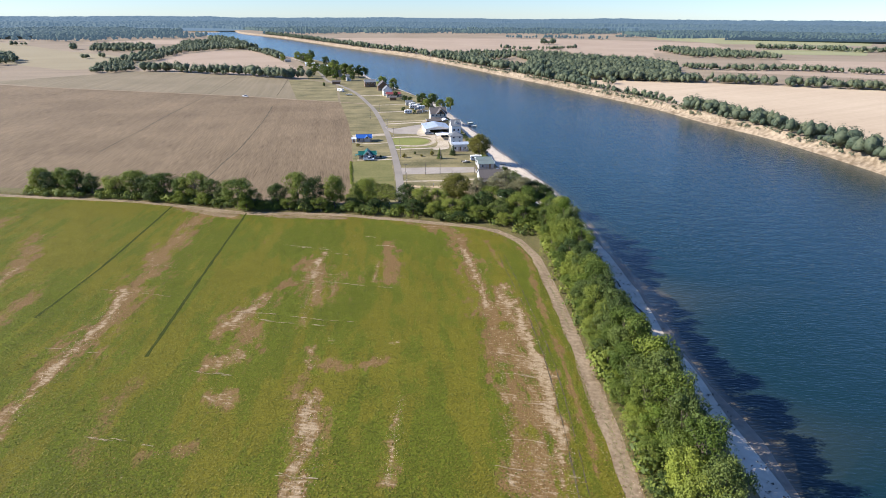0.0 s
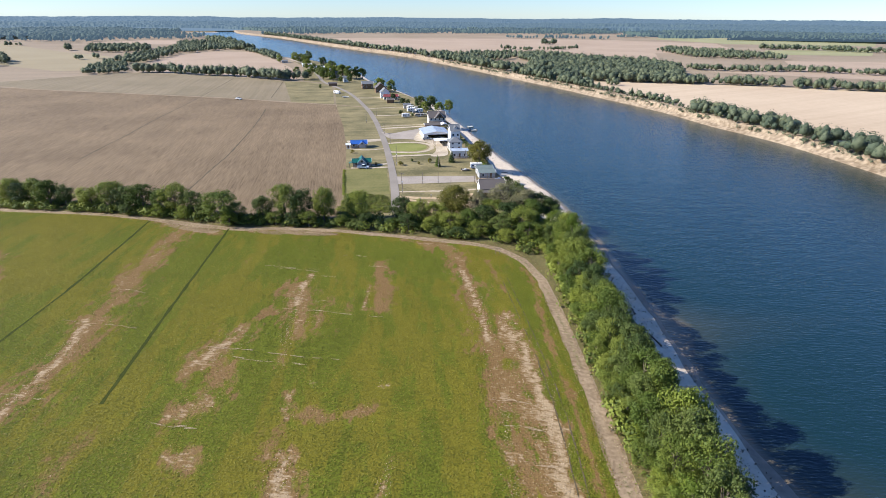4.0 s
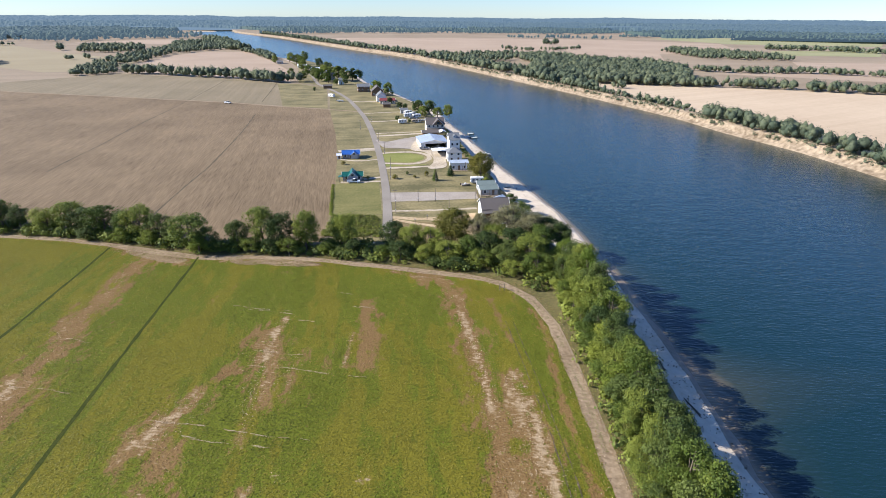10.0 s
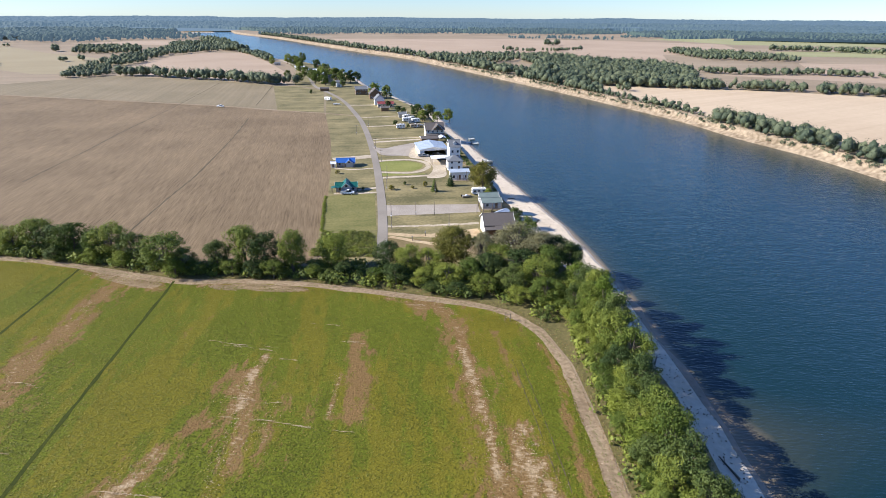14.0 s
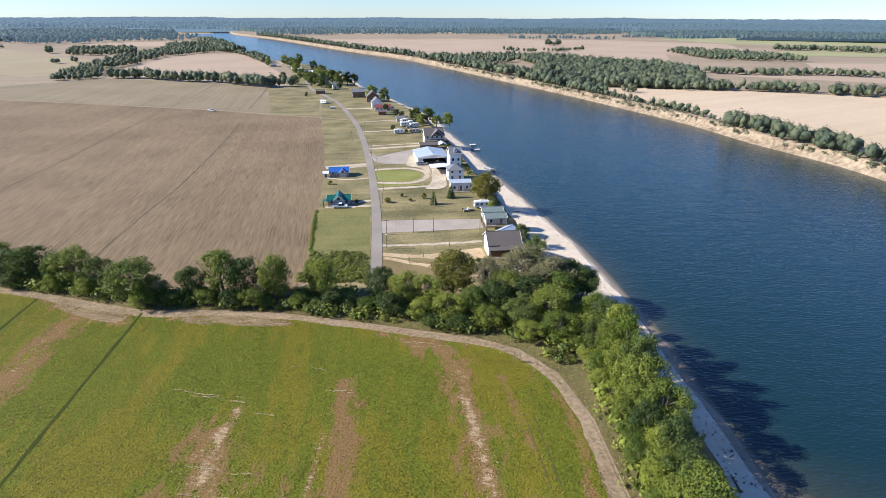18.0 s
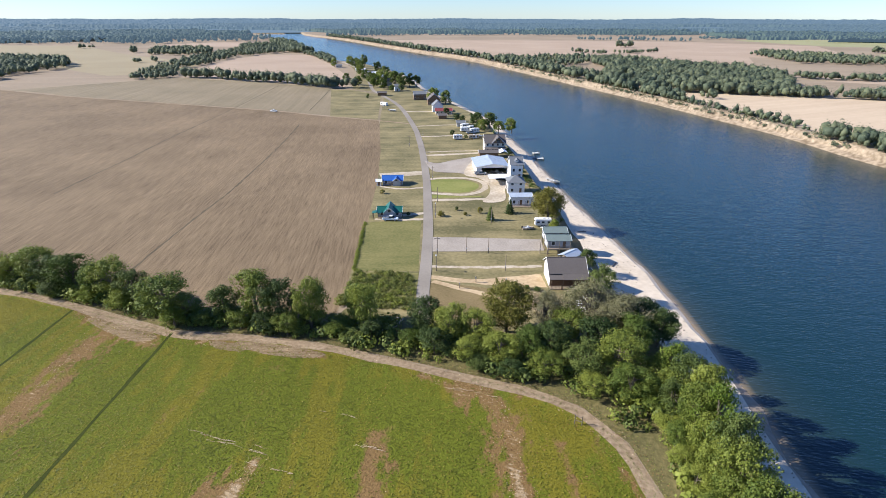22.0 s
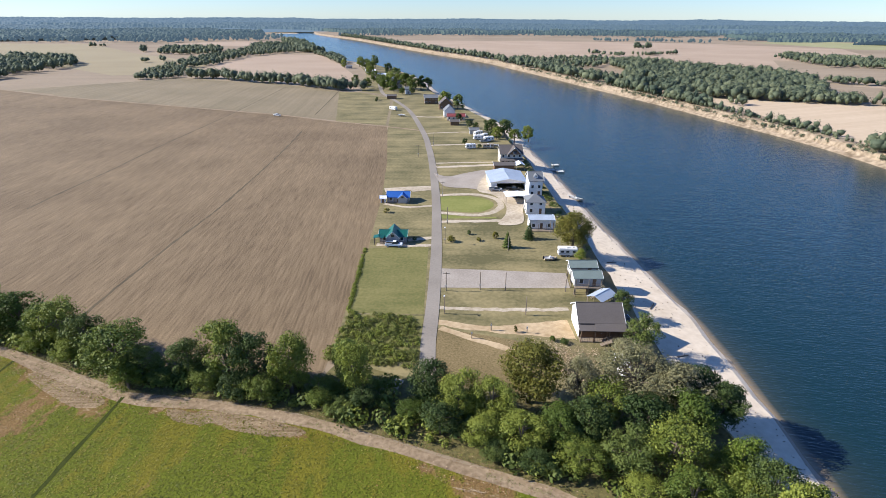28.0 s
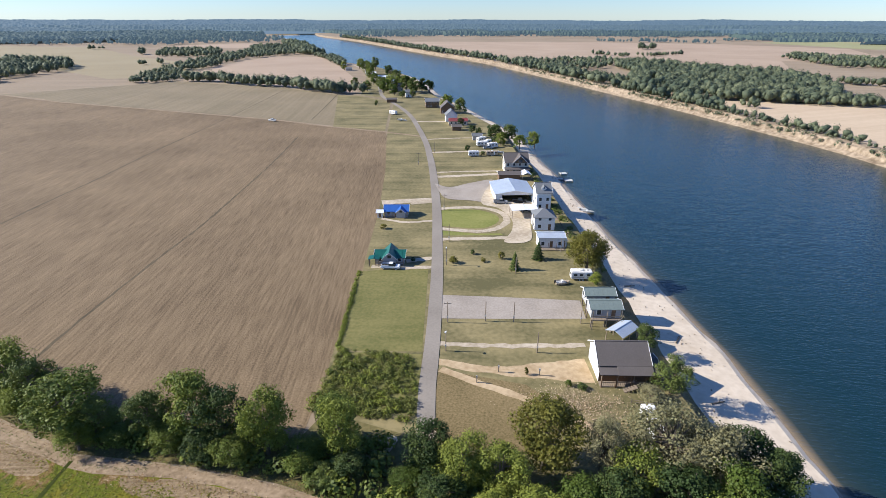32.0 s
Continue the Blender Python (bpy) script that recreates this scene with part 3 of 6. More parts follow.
def make_tree(seed, height, radius, base, material, clusters=60, leaves=52, leaf=0.30, limbs=9, name="tree"):
    """One tree about the origin: an Empty with a trunk and a crown."""
    rng = np.random.default_rng(seed)
    top = new(name)
    quads, cc = crown_quads(rng, height, radius, base, clusters, leaves, leaf)
    verts, faces = [], []
    rt = 0.022 * height + 0.05
    bend = Vector((rng.uniform(-0.4, 0.4), rng.uniform(-0.4, 0.4), height * 0.45))
    tube(verts, faces, (0, 0, -0.8), (bend.x * 0.4, bend.y * 0.4, height * 0.22), rt * 1.25, rt, 7)
    tube(verts, faces, (bend.x * 0.4, bend.y * 0.4, height * 0.22), bend, rt, rt * 0.6, 7)
    tube(verts, faces, bend, (bend.x * 1.6, bend.y * 1.6, height * 0.85), rt * 0.6, rt * 0.15, 5)
    for c in cc[rng.permutation(len(cc))[:limbs]]:
        h0 = rng.uniform(0.2, 0.6)
        start = Vector((bend.x * h0 * 1.5, bend.y * h0 * 1.5, height * h0))
        knee = start.lerp(Vector(c), 0.55) + Vector((0, 0, 0.2))
        tube(verts, faces, start, knee, rt * 0.42, rt * 0.25, 5)
        tube(verts, faces, knee, c, rt * 0.25, rt * 0.06, 4)
    linked("trunk", verts, faces, M_BARK, top)
    quads_object("crown", quads, material, top)
    return top


KINDS = {"green": (M_LEAF, "leafy green broadleaf tree"), "dark": (M_LEAF_DARK, "dense dark green broadleaf tree"), "lime": (M_LEAF_LIME, "bright yellow-green young tree"),
         "rust": (M_LEAF_RUST, "broadleaf tree with leaves turning brown"), "grey": (M_LEAF_GREY, "thin grey half-bare tree")}
PROTO = {}


def proto(kind, v, far=False):
    """Prototypes are ten metres high with a crown four metres out; the first placing uses the prototype itself."""
    key = (kind, v, far)
    if key not in PROTO:
        seed = 100 + 10 * list(KINDS).index(kind) + v
        if v == 9:
            t = make_tree(seed, 10, 4.0, 0.5, KINDS[kind][0], 104, 116, 0.135, 14)
        elif far:
            t = make_tree(seed, 10, 4.0, 0.1, KINDS[kind][0], 46, 44, 0.33, 6)
        elif kind == "grey":
            t = make_tree(seed, 10, 4.0, 1.6, KINDS[kind][0], 86, 110, 0.115, 46)
        else:
            t = make_tree(seed, 10, 4.0, 0.3 + 0.35 * (v % 3), KINDS[kind][0], 62 + 7 * v, 112, 0.145)
        PROTO[key] = [t, False]
    return PROTO[key]


def tree(x, y, h, r, kind, group="", z=0.0, label="", v=None):
    v = (9 if kind == "rust" and h > 12 else random.randrange(3)) if v is None else v
    rec = proto(kind, v, y > 390 or h < 3)
    m = Matrix.Translation((x, y, z)) @ Matrix.Rotation(random.uniform(0, 6.28), 4, "Z") @ Matrix.Diagonal((r / 4, r / 4, h / 10, 1))
    if rec[1]:
        t = copy_thing(rec[0], Matrix.Identity(4))
        t.matrix_basis = m
    else:
        t, rec[1] = rec[0], True
        t.matrix_basis = m
    return tagged(t, label or KINDS[kind][1] + " in a hedgerow", "tree", group)


def bank_height(x, y):
    """The height of the ground near the left bank."""
    best = min(left, key=lambda s: (s[0].x - x) ** 2 + (s[0].y - y) ** 2)
    off = (Vector((x, y, 0)) - best[0]).dot(best[1])
    to = toe_left(y)
    return float(np.interp(off, [0, 1.5, to, to + 5], [Z_WATER, -3.5, -2.6, 0]))


# the hedgerow between the crop and the village
HEDGE = [(-160, 206, 9.5, 4.4, "green"), (-154, 204, 8.5, 4, "dark"), (-149, 204, 10, 4.4, "green"), (-143, 202, 10, 4.2, "green"), (-137, 202, 7.5, 3.6, "dark")]
HEDGE += [(-131, 200, 3.2, 3, "green"), (-126.5, 200, 8.2, 4.4, "green"), (-119, 200, 10, 4.8, "green"), (-113, 198, 9, 4.2, "dark"), (-106.5, 197, 10.2, 4.8, "green"), (-99, 195, 9, 3.8, "green")]
HEDGE += [(-92.5, 193, 11.4, 4.6, "green"), (-86, 192, 9.4, 4.2, "dark"), (-81, 190, 6, 3.2, "dark"), (-74.5, 186.5, 10.6, 6.0, "green"), (-69.5, 186, 7.5, 3.6, "dark"), (-60.5, 187, 9.6, 3.4, "dark")]
HEDGE += [(-53, 188.5, 13.4, 4.6, "green"), (-47, 187, 11.6, 4.2, "dark"), (-39.6, 186.5, 13.0, 3.9, "green"), (-33.5, 185, 4.5, 3.6, "green"), (-27.5, 187, 11.4, 3.4, "green"), (-29.4, 190, 10.2, 3.2, "green")]
HEDGE += [(-25, 183.5, 5, 2.6, "dark"), (-16.5, 183, 3, 2.4, "green"), (-13.5, 186.5, 9.6, 3.6, "dark"), (-7.8, 184.5, 9.2, 3.8, "green"), (-2.2, 184, 8.8, 3.8, "green"), (4.2, 190, 12.6, 5.4, "rust")]
HEDGE += [(-10.5, 180, 6, 3.5, "dark"), (-3, 178.5, 5.5, 3.5, "green"), (3, 178, 7, 3.8, "green"), (9, 180, 7.5, 4, "green"), (12.6, 189, 11.5, 3.2, "grey"), (14, 181, 8.5, 4.2, "dark")]
HEDGE += [(22.5, 191, 12.5, 6.0, "grey"), (28.5, 189, 12, 5.2, "grey"), (17, 186, 9, 4, "green"), (23, 183, 9.5, 4.5, "dark"), (30, 184, 10, 4.5, "green"), (33.5, 192, 10, 4.0, "dark"), (36.5, 188, 8.5, 3.8, "dark")]
HEDGE += [(38.5, 191, 7, 2.8, "dark"), (12, 174.5, 5.5, 3.4, "green"), (19, 175.5, 7.5, 4, "dark"), (26, 176, 9.5, 4.4, "green"), (20.5, 169.5, 4.5, 3, "green"), (27, 169, 7.5, 3.8, "green")]
HEDGE += [(5.5, 173.8, 3.5, 2.6, "dark"), (-1, 175.2, 3.2, 2.4, "dark"), (-29, 181.8, 3, 2.6, "dark"), (-44, 183.2, 5.2, 3, "green"), (-49.5, 184, 4.8, 2.8, "dark"), (-55.5, 184.5, 4.6, 2.8, "green")]
HEDGE += [(-64.5, 184.5, 3.6, 2.4, "green"), (-88, 189, 5, 2.8, "lime"), (-98, 191.5, 5, 2.6, "lime"), (-70.5, 182.8, 5, 3, "lime"), (-110.5, 193.5, 4, 2.8, "dark")]
for x, y, h, r, k in HEDGE:
    tree(x, y, h * 1.12, r * 1.15, k, "hedgerow trees")

# the wood on the river bank beside the crop: tall crowns over the beach, lower ones towards the track
random.seed(5)


def wood_top(y):
    return float(np.interp(y, [30, 60, 72, 80, 90, 96, 101, 107, 114, 122, 128, 133, 138, 144, 150, 158, 163, 170, 176, 184],
                           [12.5, 12.5, 13, 13.9, 13.9, 11.2, 11.6, 10.2, 12.2, 10.4, 7.6, 9, 12.2, 10.2, 12, 15.2, 13.4, 9.6, 8.8, 8.6]))


def bank_tree(x, y, h, r, weights):
    k = random.choices(["green", "dark", "lime"], weights)[0]
    z = bank_height(x, y)
    tree(x, y, h - min(0, z), r, k, "river bank trees", z - 0.1, KINDS[k][1] + " on the river bank")


for row_x, low_y, high_y, step in ((38.1, 30, 176, 5.6), (35.4, 32, 180, 5.0), (32.9, 30, 172, 4.6)):
    yy = low_y
    while yy < high_y:
        bend_x = max(0, yy - 150) * 0.09
        if row_x > 37:
            bank_tree(row_x - bend_x + random.uniform(-1.0, 1.0), yy + random.uniform(-0.8, 0.8), (wood_top(yy) + 1.0) * random.uniform(0.95, 1.05), random.uniform(3.6, 4.5), (5, 4, 1.0))
        elif row_x > 34:
            bank_tree(row_x - bend_x + random.uniform(-0.8, 0.8), yy + random.uniform(-1, 1), wood_top(yy) * random.uniform(0.68, 0.9), random.uniform(3.0, 4.0), (6, 3, 1.2))
        else:
            bank_tree(row_x - bend_x + random.uniform(-0.6, 0.8), yy + random.uniform(-1, 1), random.uniform(3.6, 6.2), random.uniform(2.2, 3.1), (6, 2, 1.4))
        yy += step * random.uniform(0.85, 1.2)

VILLAGE = [(17.5, 262.5, 14.0, 5.9, "rust", "round tree with olive leaves beside the beach"), (26.8, 227.5, 6.2, 2.8, "dark", ""), (28.2, 212, 8.4, 3.9, "dark", "")]
VILLAGE += [(19.5, 256, 4.2, 2.2, "green", ""), (24, 209, 4, 2.6, "grey", ""), (-17, 428, 12, 5, "dark", ""), (-9, 432, 11, 4.4, "dark", ""), (-3, 414, 9, 4, "green", ""), (5, 419, 9.5, 4, "green", "")]
VILLAGE += [(-13, 420, 8, 3.6, "green", ""), (-47.5, 524, 13, 5, "dark", ""), (-60, 540, 12, 5, "lime", ""), (-27, 440, 7, 2.2, "dark", ""), (-32, 452, 6, 2.6, "dark", ""), (-41, 470, 7, 2.8, "dark", "")]
VILLAGE += [(-104, 630, 15, 7, "dark", ""), (-112, 640, 18, 7, "green", ""), (-96, 634, 14, 6, "dark", ""), (-125, 640, 17, 7.5, "green", ""), (-131, 628, 14, 6, "green", ""), (-90, 640, 13, 5, "dark", "")]
VILLAGE += [(-140, 655, 14, 6, "dark", ""), (-118, 615, 11, 5, "green", ""), (-99, 604, 8, 3.4, "dark", ""), (-107, 600, 7, 3.2, "dark", ""), (-150, 640, 10, 5, "green", ""), (-157, 690, 13, 5, "green", "")]
VILLAGE += [(-130, 690, 13, 5, "dark", ""), (-140, 720, 15, 6, "dark", ""), (-175, 745, 14, 6, "green", ""), (-160, 770, 16, 6, "dark", ""), (-190, 800, 16, 6.5, "green", ""), (-205, 830, 16, 6.5, "dark", "")]
VILLAGE += [(-200, 860, 17, 7, "dark", ""), (-225, 870, 15, 6, "green", ""), (-240, 850, 12, 5, "green", ""), (-165, 650, 12, 5, "dark", ""), (-120, 560, 3.5, 1.5, "dark", ""), (-118, 550, 3, 1.4, "dark", "")]
VILLAGE += [(-21, 395, 3, 1.4, "dark", ""), (-30, 405, 3.5, 1.8, "dark", ""), (-31, 262.8, 1.6, 0.9, "dark", ""), (-19.5, 264, 2.2, 1.5, "rust", ""), (-11, 266, 1.4, 0.9, "rust", ""), (-6, 268.6, 2.8, 1.2, "rust", "")]
VILLAGE += [(-14.5, 271, 1.6, 0.9, "dark", ""), (-46, 287.5, 2.0, 1.2, "rust", ""),  (9.5, 211.3, 1.6, 0.8, "green", ""), (12.0, 210.8, 1.3, 1.1, "dark", ""), (1.5, 213.8, 1.8, 0.5, "rust", "")]
for x, y, h, r, k, lab in VILLAGE:
    tree(x, y, h, r, k, "village trees", -0.3 if x > 15 else 0, lab or KINDS[k][1] + " on the village grass")


def fir(x, y, h, r, seed):
    """A small conifer: whorls of drooping needle sprays round a straight stem."""
    rng = np.random.default_rng(seed)
    top = new("fir_tree")
    k = 2600
    z = 1 - np.sqrt(rng.uniform(0, 1, k))
    tier = np.round(z * 13) / 13
    z = 0.08 + 0.92 * (0.7 * tier + 0.3 * z)
    a = rng.uniform(0, 6.283, k)
    arm = r * (1 - z) ** 0.85 * (0.75 + 0.25 * np.sin(a * 5 + tier * 40)) * rng.uniform(0.45, 1.0, k) + 0.05
    pos = np.column_stack([arm * np.cos(a), arm * np.sin(a), z * h - arm * 0.25])
    nrm = np.column_stack([np.cos(a) * 0.5, np.sin(a) * 0.5, np.ones(k)]) + rng.normal(size=(k, 3)) * 0.4
    nrm /= np.linalg.norm(nrm, axis=1)[:, None]
    verts, faces = [], []
    tube(verts, faces, (0, 0, -0.3), (0, 0, h * 0.95), 0.14, 0.03, 7)
    linked("trunk", verts, faces, M_BARK, top)
    quads_object("crown", leaf_quads(rng, pos, nrm, np.full(k, 0.17)), M_LEAF_DARK, top)
    top.matrix_basis = pose(x, y, 0)
    return tagged(top, "small dark conical fir on the lawn", "tree", "village trees")


fir(-2.0, 262.0, 5.6, 2.0, 61)
fir(4.6, 270.0, 5.8, 2.4, 62)


# ---------------------------------------------------------------- far woods, too many to count
def ball_points():
    bm = bmesh.new()
    bmesh.ops.create_icosphere(bm, subdivisions=1, radius=1.0)
    v = np.array([tuple(q.co) for q in bm.verts])
    f = np.array([[q.index for q in face.verts] for face in bm.faces], dtype=np.int32)
    bm.free()
    return v, f


BALL, BALL_FACES = ball_points()


def far_crowns(rng, places, heights, leaves=54, leaf=0.95, spread=0.46):
    """Crowns of many far trees as loose leaf clumps: places (k, 3), heights (k)."""
    k = len(places)
    d = rng.normal(size=(k, leaves, 3))
    d /= np.linalg.norm(d, axis=2)[:, :, None]
    d[:, :, 2] = np.where(d[:, :, 2] < -0.92, -d[:, :, 2], d[:, :, 2])
    lump = 0.8 + 0.3 * np.sin(d[:, :, 0] * 4 + rng.uniform(0, 6, k)[:, None]) * np.cos(d[:, :, 1] * 4 + rng.uniform(0, 6, k)[:, None])
    r = lump * rng.uniform(0.72, 1.05, (k, leaves))
    rad = heights * spread * rng.uniform(0.8, 1.2, k)
    c = places + np.stack([np.zeros(k), np.zeros(k), heights * 0.52], 1)
    pos = c[:, None, :] + d * r[:, :, None] * np.stack([rad, rad, heights * 0.47], 1)[:, None, :]
    nrm = d + rng.normal(size=d.shape) * 0.3 + np.array([0, 0, 0.2])
    nrm /= np.linalg.norm(nrm, axis=2)[:, :, None]
    size = np.repeat(leaf * heights / 10, leaves)
    return leaf_quads(rng, pos.reshape(-1, 3), nrm.reshape(-1, 3), size)


def canopy_object(name, rng, places, heights, material, leaves, leaf, spread=0.44):
    """Far trees in one mesh: each crown a ragged core wrapped in many leaf sprays."""
    k, nv = len(places), len(BALL)
    rad = heights * spread * rng.uniform(0.75, 1.2, k)
    lobe = rng.normal(size=(k, 5, 3))
    lobe /= np.linalg.norm(lobe, axis=2)[:, :, None]
    swell = 0.62 + 0.42 * np.max(np.clip(np.einsum("vc,klc->kvl", BALL, lobe), 0, 1) ** 4, axis=2) + rng.uniform(-0.16, 0.16, (k, nv))
    c = places + np.stack([np.zeros(k), np.zeros(k), heights * 0.5], 1)
    v = c[:, None, :] + BALL[None] * swell[:, :, None] * np.stack([rad, rad, heights * 0.5], 1)[:, None, :] * 0.85
    tri = (BALL_FACES[None] + (np.arange(k) * nv)[:, None, None]).reshape(-1)
    q = far_crowns(rng, places, heights, leaves, leaf, spread).reshape(-1, 3)
    nq = len(q) // 4
    me = bpy.data.meshes.new(name)
    me.vertices.add(k * nv + len(q))
    me.vertices.foreach_set("co", np.concatenate([v.reshape(-1, 3), q]).astype(np.float32).ravel())
    me.loops.add(len(tri) + len(q))
    me.loops.foreach_set("vertex_index", np.concatenate([tri, k * nv + np.arange(len(q))]).astype(np.int32))
    nt = len(tri) // 3
    me.polygons.add(nt + nq)
    me.polygons.foreach_set("loop_start", np.concatenate([np.arange(nt) * 3, len(tri) + np.arange(nq) * 4]).astype(np.int32))
    me.materials.append(material)
    me.update(calc_edges=True)
    return new(name, me)


def inside(poly, p):
    x, y = p[:, 0], p[:, 1]
    res = np.zeros(len(p), bool)
    j = len(poly) - 1
    for i in range(len(poly)):
        xi, yi = poly[i]
        xj, yj = poly[j]
        cross = ((yi > y) != (yj > y)) & (x < (xj - xi) * (y - yi) / (yj - yi + 1e-12) + xi)
        res ^= cross
        j = i
    return res


def wood(poly, spacing, height, z, label, leaves=80, leaf=0.52, name="woods", material=None):
    rng = np.random.default_rng(int(abs(poly[0][0]) * 7 + abs(poly[0][1])))
    a = np.array(poly)
    lo, hi = a.min(0), a.max(0)
    k = int((hi - lo).prod() / spacing ** 2) + 1
    p = rng.uniform(lo, hi, (k, 2))
    p = p[inside(poly, p)]
    h = height * rng.uniform(0.65, 1.2, len(p))
    pl = np.column_stack([p, np.full(len(p), z)])
    ob = canopy_object(name, rng, pl, h, material or M_WOODS, leaves, leaf)
    return tagged(ob, label, "woods", kind="stuff")


def belt(line, width, spacing, height, z, label, leaves=80, leaf=0.52, name="tree_belt", material=None):
    rng = np.random.default_rng(int(abs(line[0][0]) * 3 + abs(line[-1][1])))
    pts = []
    for (x0, y0), (x1, y1) in zip(line, line[1:]):
        ln = math.hypot(x1 - x0, y1 - y0)
        k = max(1, int(1.35 * ln * max(1, width / spacing) / spacing))
        t = rng.uniform(0, 1, k)
        o = rng.uniform(-0.5, 0.5, k) * width
        nx, ny = -(y1 - y0) / ln, (x1 - x0) / ln
        pts.append(np.column_stack([x0 + (x1 - x0) * t + nx * o, y0 + (y1 - y0) * t + ny * o]))
    p = np.concatenate(pts)
    h = height * rng.uniform(0.5, 1.15, len(p)) 
    ob = canopy_object(name, rng, np.column_stack([p, np.full(len(p), z)]), h, material or M_WOODS, leaves, leaf)
    return tagged(ob, label, "woods", kind="stuff")


FARL = "row of broadleaf trees between fields"
belt([(-146, 622), (-171, 617), (-232, 654), (-281, 667), (-325, 689), (-372, 695)], 12, 5, 12.5, 0, FARL)
wood([(-414, 650), (-395, 665), (-378, 700), (-421, 768), (-444, 806), (-490, 845), (-470, 780), (-445, 720)], 6.5, 7, 0, "scrubby trees along a creek")
wood([(-476, 818), (-444, 806), (-424, 830), (-466, 1005), (-445, 1110), (-400, 1150), (-490, 1290), (-560, 1440), (-625, 1385), (-540, 1160), (-530, 1040), (-500, 930)], 8.5, 10, 0,
     "dark woods along a creek")
belt([(-262, 912), (-300, 989), (-340, 1060), (-371, 1105)], 16, 6, 10, 0, "trees along the inside of the river bend")
belt([(-385, 1130), (-440, 1230), (-520, 1390), (-620, 1560)], 34, 8, 15, 0, "trees along the inside of the river bend", 56, 0.62)
wood([(-663, 1065), (-620, 1041), (-560, 1040), (-548, 1090), (-600, 1190), (-667, 1250), (-722, 1181)], 10, 11, 0, "dark woods along a creek", 56, 0.62)
wood([(-548, 560), (-559, 637), (-568, 692), (-602, 805), (-677, 884), (-806, 890), (-900, 800), (-760, 640)], 9, 13, 0, "block of dark woods in the fields", 56, 0.62)
for x, y, h in ((-922, 1228, 11), (-914, 1253, 7), (-717, 1106, 13), (-708, 1098, 11), (-555, 884, 9), (-545, 908, 9)):
    wood([(x - 6, y - 6), (x + 6, y - 6), (x + 6, y + 6), (x - 6, y + 6)], 5, h, 0, "small group of field trees", name="tree_group")
# right of the river
wood([(100, 740), (110, 692), (118, 652), (126, 624), (136, 602), (150, 632), (206, 602), (244, 598), (290, 700), (308, 786), (296, 854), (254, 894), (218, 923), (180, 985), (157, 1016), (118, 930),
      (132, 838)], 6.2, 11, Z_RIGHT, "broad wood behind the river bank")
belt([(-14, 985), (14, 910), (54, 812), (96, 722)], 16, 5.5, 11, Z_RIGHT, "trees along the sandy far bank")
wood([(-20, 1030), (10, 960), (60, 880), (98, 900), (150, 1020), (110, 1080), (40, 1030)], 9, 9, Z_RIGHT, "broad wood behind the river bank", 56, 0.62)
belt([(153, 627), (234, 602), (286, 596), (340, 580)], 24, 5.5, 10, Z_RIGHT, FARL)
belt([(348, 570), (393, 550), (470, 520), (600, 470)], 24, 5.5, 10, Z_RIGHT, FARL)
belt([(300, 790), (341, 752), (395, 735), (459, 742), (510, 702), (640, 640)], 20, 6, 9, Z_RIGHT, FARL)
wood([(424, 1156), (424, 1065), (421, 969), (495, 945), (560, 940), (565, 1042), (524, 1189), (480, 1243)], 9, 10, Z_RIGHT, FARL, 56, 0.62)
belt([(682, 1260), (768, 1230), (850, 1150), (1000, 1080)], 24, 7, 13, Z_RIGHT, FARL, 56, 0.62)
wood([(236, 1382), (268, 1388), (268, 1412), (236, 1412)], 8, 15, Z_RIGHT, "small dark grove in open fields", 56, 0.62)
belt([(122, 1225), (140, 1190), (169, 1152)], 14, 7, 9, Z_RIGHT, FARL, 56, 0.62)
belt([(190, 1171), (222, 1178), (287, 1240)], 12, 7, 9, Z_RIGHT, FARL, 56, 0.62)
wood([(165, 570), (176, 570), (180, 580), (172, 588), (165, 582)], 5, 8, Z_RIGHT, "lone round tree clump on the bank")
# trees on the top of the far bank
bank_right = [(p + nrm * 11.5) for p, nrm in right]
pieces = [(560, 706, 12, 11), (722, 1500, 16, 12), (1500, 2000, 18, 12), (446, 508, 10, 7), (508, 600, 9, 7), (60, 300, 20, 11), (300, 436, 17, 10), (60, 436, 12, 4), (436, 720, 9, 3.5), (60, 800, 5, 2.2)]
slope_right = [(p + nrm * 5.5) for p, nrm in right]
for y0, y1, wd, hh in pieces:
    run = [(p.x, p.y) for p in bank_right if y0 <= p.y <= y1]
    if len(run) > 1:
        belt(run, wd, 5 if y0 < 700 else 7, hh, Z_RIGHT - 0.5, "trees and bushes along the sandy far bank", 90 if y0 < 720 else 56, 0.46 if y0 < 720 else 0.62)


random.seed(23)
spots_ = [(q.x + random.uniform(-2.5, 2.5), q.y + random.uniform(-3, 3), random.uniform(-2.2, 0.2)) for q in slope_right for i in range(5) if 60 < q.y < 900 and noise.noise(Vector((q.x / 25, q.y / 25, 41))) > -0.25]
rng_s = np.random.default_rng(8)
tagged(quads_object("bank_scrub", far_crowns(rng_s, np.array(spots_), rng_s.uniform(1.2, 3.4, len(spots_)), 30, 1.7, 0.7), M_WOODS), "low scrub on the sandy far bank", "bushes", kind="stuff")


# ---------------------------------------------------------------- undergrowth
def thicket(places, heights, material, label, leaves=90, leaf=1.7, spread=0.75, name="undergrowth", seed=3):
    rng = np.random.default_rng(seed)
    ob = quads_object(name, far_crowns(rng, np.array(places), np.array(heights), leaves, leaf, spread), material)
    return tagged(ob, label, "bushes", kind="stuff")


